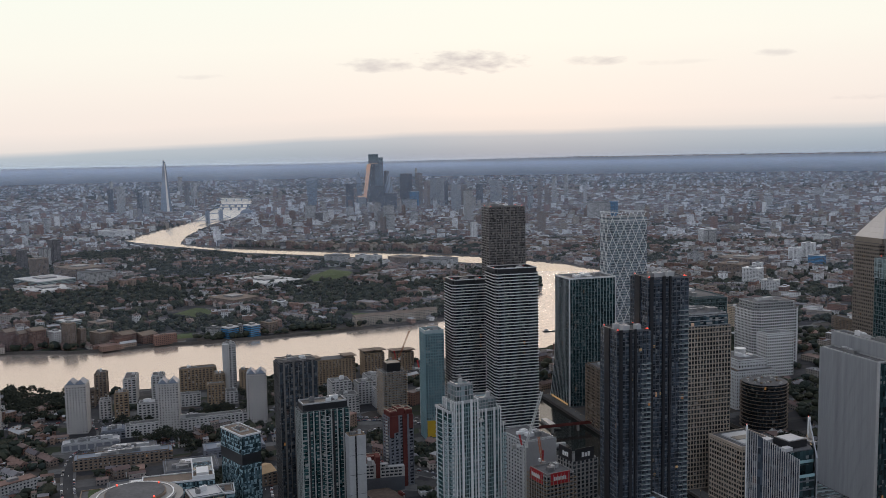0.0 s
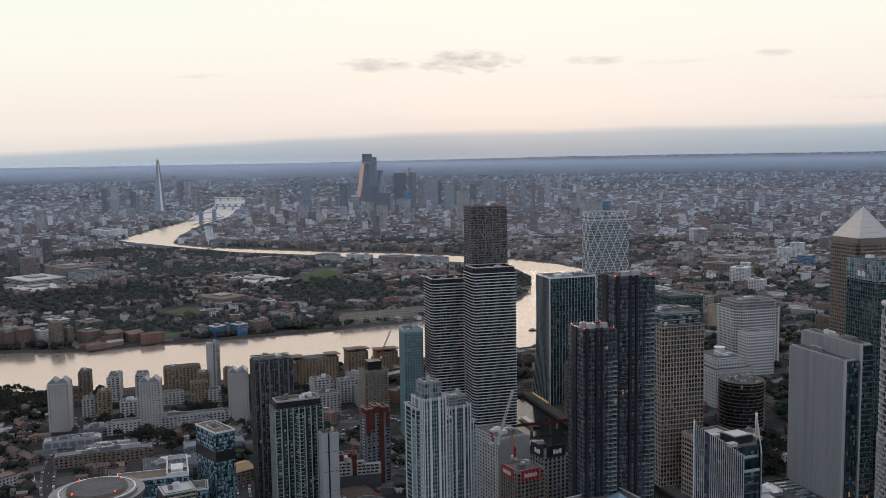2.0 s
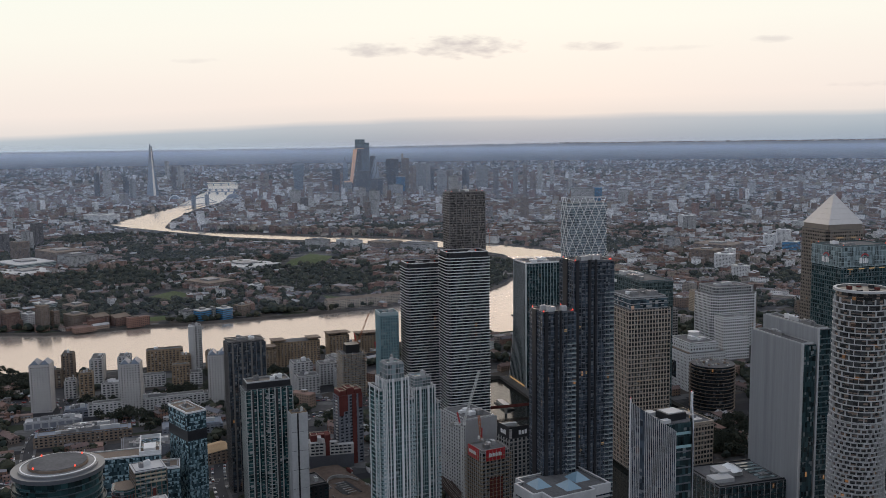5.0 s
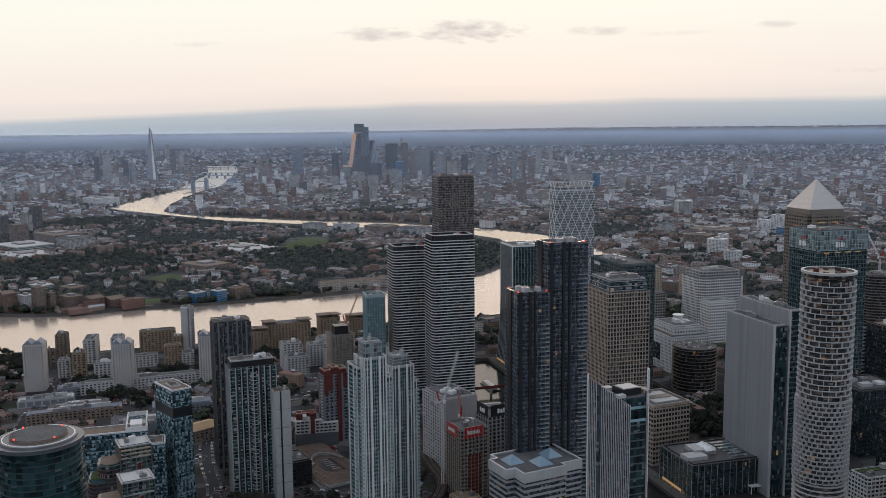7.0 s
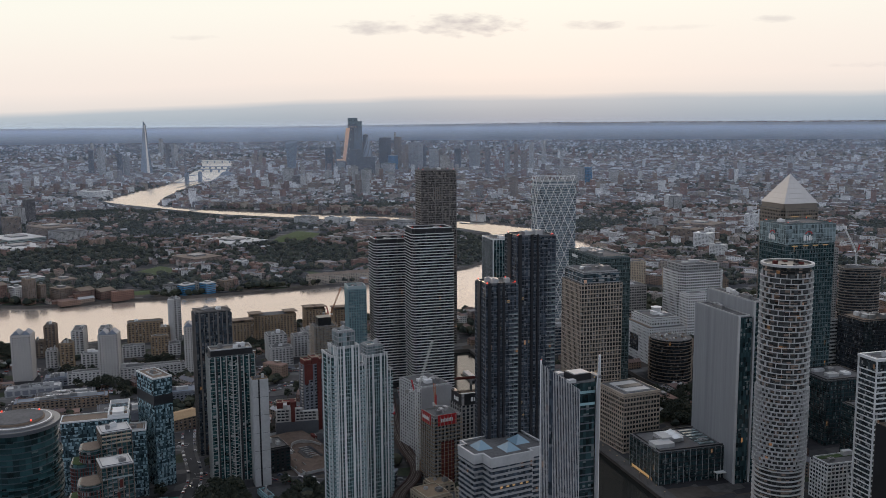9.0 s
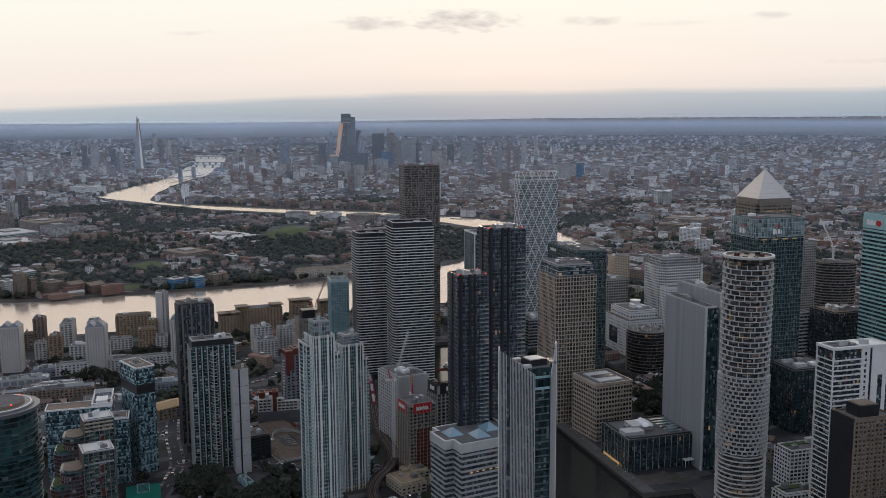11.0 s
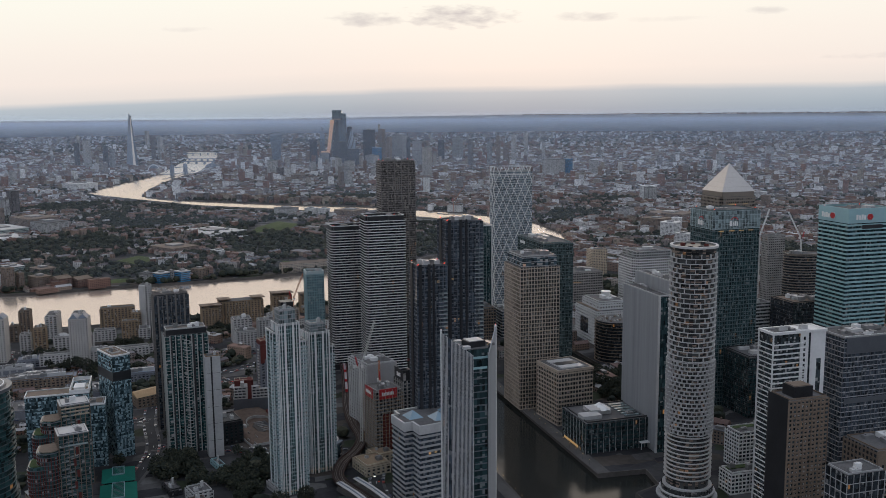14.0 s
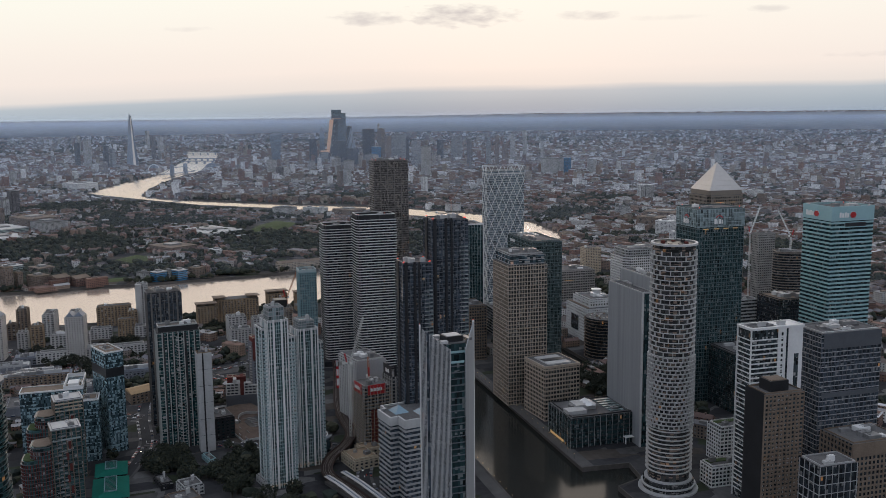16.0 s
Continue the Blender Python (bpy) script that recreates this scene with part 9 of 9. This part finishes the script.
    # trees and sheds among the nearer streets
    for x0, y0, x1, y1, n in ((-480, -870, 0, -560, 2200), (-260, -600, 60, -450, 900), (0, -700, 330, -560, 420), (-420, -560, -240, -400, 320), (-560, -960, -420, -780, 300), (60, -480, 240, -380, 90)):
        for _ in range(n):
            x, y = rnd.uniform(x0, x1), rnd.uniform(y0, y1)
            if not free(x, y, 5):
                continue
            if noise.noise((x / 55, y / 55, 4.0)) + rnd.uniform(-0.3, 0.3) > 0.0:
                r = rnd.uniform(2.4, 4.8)
                for k in range(3):
                    woods.crown(x + rnd.uniform(-3, 3), y + rnd.uniform(-3, 3), GROUND + r * rnd.uniform(0.7, 1.3), r * rnd.uniform(0.5, 1.0), rnd)
            elif rnd.random() < 0.5:
                near.solid(x, y, radians(-6 + 90 * rnd.randint(0, 1)), rnd.uniform(5, 16), rnd.uniform(4, 9), rnd.uniform(3, 7), rnd.choice((0, 0, 1.6)))
    near.build("terraced_houses", [TERRACE_WALLS, TERRACE_ROOFS], "brick terraces and small flats with slate roofs", "houses")
    woods.build("woodland", [WOOD], "dark green tree crowns along streets and in parks", "trees")


far_city()


def near_trees():
    """Single trees near the towers: trunk, limbs, and a crown of small leaf clumps."""
    rnd = random.Random(21)
    kinds = []
    for k in range(4):
        e = thing("tree", 0, 0, -200, "dark green broadleaf tree with a full crown", "tree", "street and park trees", 0)
        h = 11 + 1.5 * k
        bm = bmesh.new()
        bmesh.ops.create_cone(bm, cap_ends=True, segments=7, radius1=0.35, radius2=0.16, depth=h * 0.6, matrix=Matrix.Translation((0, 0, h * 0.3)))
        for i in range(5):
            a = i * 1.3 + k
            m = Matrix.Translation((math.cos(a) * 1.1, math.sin(a) * 1.1, h * 0.55)) @ Euler((radians(38) * -math.sin(a), radians(38) * math.cos(a), 0)).to_matrix().to_4x4()
            bmesh.ops.create_cone(bm, cap_ends=True, segments=5, radius1=0.14, radius2=0.05, depth=h * 0.4, matrix=m)
        part("trunk", bm, BARK, e)
        v, f = [], []
        for i in range(420):
            a, b = rnd.uniform(0, 2 * math.pi), math.acos(rnd.uniform(-0.75, 1))
            lump = 1 + 0.28 * math.sin(3 * a + k) * math.sin(2.5 * b + k)
            R = lump * rnd.uniform(0.72, 1.05)
            c = Vector((R * h * 0.42 * math.sin(b) * math.cos(a), R * h * 0.42 * math.sin(b) * math.sin(a), h * 0.64 + R * h * 0.36 * math.cos(b)))
            s = rnd.uniform(0.45, 0.95)
            n = len(v)
            q = Euler((rnd.uniform(-0.9, 0.9), rnd.uniform(-0.9, 0.9), rnd.uniform(0, 6))).to_matrix()
            for p in ((-s, -s * 0.6, 0), (s, -s * 0.5, 0.12), (s * 0.8, s * 0.7, 0), (-s * 0.7, s * 0.6, 0.15), (0, 0, s * 0.5)):
                v.append(tuple(c + q @ Vector(p)))
            f += [(n, n + 1, n + 4), (n + 1, n + 2, n + 4), (n + 2, n + 3, n + 4), (n + 3, n, n + 4)]
        me = bpy.data.meshes.new("crown")
        me.from_pydata(v, [], f)
        part("crown", me, WOOD, e)
        kinds.append(e)
    spots = []
    for x0, y0, x1, y1, n in ((20, -672, 150, -595, 90), (-40, -670, 60, -655, 14), (150, -680, 260, -560, 40), (-12, -205, 75, -120, 46), (-480, -850, -560, -770, 60), (-420, -650, -330, -560, 30), (-330, -720, -200, -600, 36),
                             (-540, -960, -440, -850, 60), (215, -440, 330, -425, 10), (-60, -620, -130, -540, 20), (-260, -600, -180, -470, 24), (-440, -560, -400, -480, 14), (190, -345, 215, -320, 3), (-760, 560, -640, 680, 60)):
        for _ in range(n):
            x, y = rnd.uniform(x0, x1), rnd.uniform(y0, y1)
            if free(x, y, 4):
                spots.append((x, y))
    for k, (x, y) in enumerate(spots[:170]):
        src = kinds[k % 4]
        s = rnd.uniform(0.75, 1.25)
        o = copy_thing(src, pose(x, y, GROUND, 0, 0, rnd.uniform(0, 360)) @ Matrix.Diagonal((s, s, s, 1)))
        o.scale = (s, s, s)
    for e in kinds:
        for c in list(e.children):
            bpy.data.objects.remove(c)
        bpy.data.objects.remove(e)


near_trees()


def tree_masses():
    """Woods and park belts: crowns of many small leaf clumps on short trunks."""
    rnd = random.Random(33)
    h = Heap()

    def leafy(x, y, t):
        n = len(h.v)
        for a in (0.0, 2.1, 4.2):
            h.v += [(x + 0.3 * math.cos(a), y + 0.3 * math.sin(a), GROUND - 0.2)]
        h.v.append((x, y, GROUND + t * 0.7))
        for i in range(3):
            h.face((n + i, n + (i + 1) % 3, n + 3), 1)
        ph = rnd.uniform(0, 6)
        for i in range(90):
            a, b = rnd.uniform(0, 2 * math.pi), math.acos(rnd.uniform(-0.5, 1))
            R = (1 + 0.3 * math.sin(3 * a + ph) * math.sin(2.5 * b + ph)) * rnd.uniform(0.7, 1.05)
            c = Vector((x + R * t * 0.43 * math.sin(b) * math.cos(a), y + R * t * 0.43 * math.sin(b) * math.sin(a), GROUND + t * 0.58 + R * t * 0.4 * math.cos(b)))
            s = rnd.uniform(0.08, 0.15) * t
            q = Euler((rnd.uniform(-0.9, 0.9), rnd.uniform(-0.9, 0.9), rnd.uniform(0, 6))).to_matrix()
            k = len(h.v)
            for p in ((-s, -s * 0.6, 0), (s, -s * 0.5, 0.1), (s * 0.8, s * 0.7, 0), (-s * 0.7, s * 0.6, 0.1), (0, 0, s * 0.55)):
                h.v.append(tuple(c + q @ Vector(p)))
            for f in ((0, 1, 4), (1, 2, 4), (2, 3, 4), (3, 0, 4)):
                h.face(tuple(k + i for i in f), 0)

    for x0, y0, x1, y1, n in ((186, -358, 226, -330, 14), (5, -695, 105, -615, 190), (40, -640, 110, -555, 90), (95, -610, 160, -570, 50), (-640, -1000, -440, -800, 330), (-12, -205, 75, -120, 80), (-430, -760, -330, -560, 90), (-330, -740, -150, -590, 80), (-30, -700, 10, -600, 24), (-480, -640, -400, -480, 60), (200, -700, 320, -590, 40), (-230, -610, -140, -470, 40)):
        for _ in range(n):
            x, y = rnd.uniform(x0, x1), rnd.uniform(y0, y1)
            if not wet(x, y) and (round(x / 12), round(y / 12)) not in CELLS:
                leafy(x, y, rnd.uniform(7, 13))
    h.build("tree_belt", [WOOD, BARK], "dark green park and street trees in full leaf", "trees")


tree_masses()


def parked_cars():
    """Rows of parked cars along the kerbs and in yards: low bodies with a narrower cabin."""
    rnd = random.Random(71)
    h = Heap()

    def car_at(x, y, a):
        if math.hypot(x - 85, y + 694) < 50:
            return
        h.solid(x, y, a, 4.3, 1.8, 0.85, base=GROUND + 0.3, top0=GROUND + 0.35, wall=0, roof=0)
        h.solid(x - 0.2 * math.cos(a), y - 0.2 * math.sin(a), a, 2.4, 1.5, 0.5, base=GROUND + 1.15, top0=GROUND + 1.2, wall=1, roof=0)

    for r in ROADS:
        for (xa, ya), (xb, yb) in zip(r, r[1:]):
            p, q = Vector((xa, ya)), Vector((xb, yb))
            d = (q - p)
            n = Vector((-d.y, d.x)).normalized()
            for k in range(int(d.length / 5.6)):
                for s in (-1, 1):
                    if rnd.random() < 0.62:
                        c = p + d.normalized() * (k * 5.6 + 2) + n * s * 5.4
                        car_at(c.x, c.y, math.atan2(d.y, d.x))
    for x0, y0, cols, rows, turn in ((-320, -700, 9, 4, -6), (-235, -600, 10, 3, -6), (-300, -590, 8, 3, 10), (-400, -540, 7, 3, 5), (-180, -470, 10, 2, 8), (60, -560, 8, 2, 20), (-60, -690, 7, 2, 5), (-250, -830, 10, 3, 0), (-140, -600, 8, 3, 15)):
        t = radians(turn)
        for i in range(cols):
            for j in range(rows):
                x, y = x0 + 2.7 * i * math.cos(t) - 9 * j * math.sin(t), y0 + 2.7 * i * math.sin(t) + 9 * j * math.cos(t)
                if rnd.random() < 0.75 and (round(x / 12), round(y / 12)) not in CELLS and not wet(x, y):
                    car_at(x, y, t + math.pi / 2)
    paint = shade("car_paint", (0.3, 0.3, 0.3), 0.3, vary=0.05, tints=[(0.62, 0.62, 0.62), (0.02, 0.02, 0.024), (0.3, 0.31, 0.32), (0.10, 0.11, 0.13), (0.30, 0.03, 0.025), (0.45, 0.45, 0.46), (0.03, 0.05, 0.12)])
    h.build("parked_cars", [paint, G_DARK], "rows of parked cars along kerbs and in yards", "cars")


parked_cars()


def haze_sheets():
    """Upright see-through sheets added in place of evening haze, their density set by height: they scatter the sky's
    light.
    """
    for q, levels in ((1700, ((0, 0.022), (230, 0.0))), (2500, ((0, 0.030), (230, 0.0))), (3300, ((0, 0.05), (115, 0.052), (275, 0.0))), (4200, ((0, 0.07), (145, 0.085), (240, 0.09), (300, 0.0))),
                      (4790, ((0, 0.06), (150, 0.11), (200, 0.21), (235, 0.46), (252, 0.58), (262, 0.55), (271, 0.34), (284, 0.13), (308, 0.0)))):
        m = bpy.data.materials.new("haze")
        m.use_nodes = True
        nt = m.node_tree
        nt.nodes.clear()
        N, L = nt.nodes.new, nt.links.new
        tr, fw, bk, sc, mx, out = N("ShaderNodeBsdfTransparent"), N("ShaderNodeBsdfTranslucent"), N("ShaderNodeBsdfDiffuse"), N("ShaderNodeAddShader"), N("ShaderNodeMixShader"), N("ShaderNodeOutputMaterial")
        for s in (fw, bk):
            # the haze is a pale blue colour on each added sheet
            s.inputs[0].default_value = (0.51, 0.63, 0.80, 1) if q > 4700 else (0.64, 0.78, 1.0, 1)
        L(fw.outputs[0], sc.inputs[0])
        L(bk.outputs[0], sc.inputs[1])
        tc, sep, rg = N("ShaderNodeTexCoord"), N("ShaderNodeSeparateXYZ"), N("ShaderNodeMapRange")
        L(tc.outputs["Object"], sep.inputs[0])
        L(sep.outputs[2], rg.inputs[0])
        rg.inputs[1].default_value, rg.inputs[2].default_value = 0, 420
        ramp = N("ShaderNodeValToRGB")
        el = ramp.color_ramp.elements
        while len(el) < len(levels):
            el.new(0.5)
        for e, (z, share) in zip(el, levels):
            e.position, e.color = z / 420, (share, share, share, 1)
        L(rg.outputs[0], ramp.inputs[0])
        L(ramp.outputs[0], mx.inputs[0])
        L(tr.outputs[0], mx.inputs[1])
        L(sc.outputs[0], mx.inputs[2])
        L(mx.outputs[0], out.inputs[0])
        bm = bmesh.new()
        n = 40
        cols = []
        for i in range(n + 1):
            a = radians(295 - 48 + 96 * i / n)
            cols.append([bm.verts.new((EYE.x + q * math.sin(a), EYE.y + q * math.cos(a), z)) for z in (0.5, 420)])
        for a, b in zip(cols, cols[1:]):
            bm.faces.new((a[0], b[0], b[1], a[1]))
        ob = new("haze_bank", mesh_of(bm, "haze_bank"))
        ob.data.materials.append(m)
        tagged(ob, "upright see-through sheet standing in for blue evening haze", "haze", kind="structure")


haze_sheets()
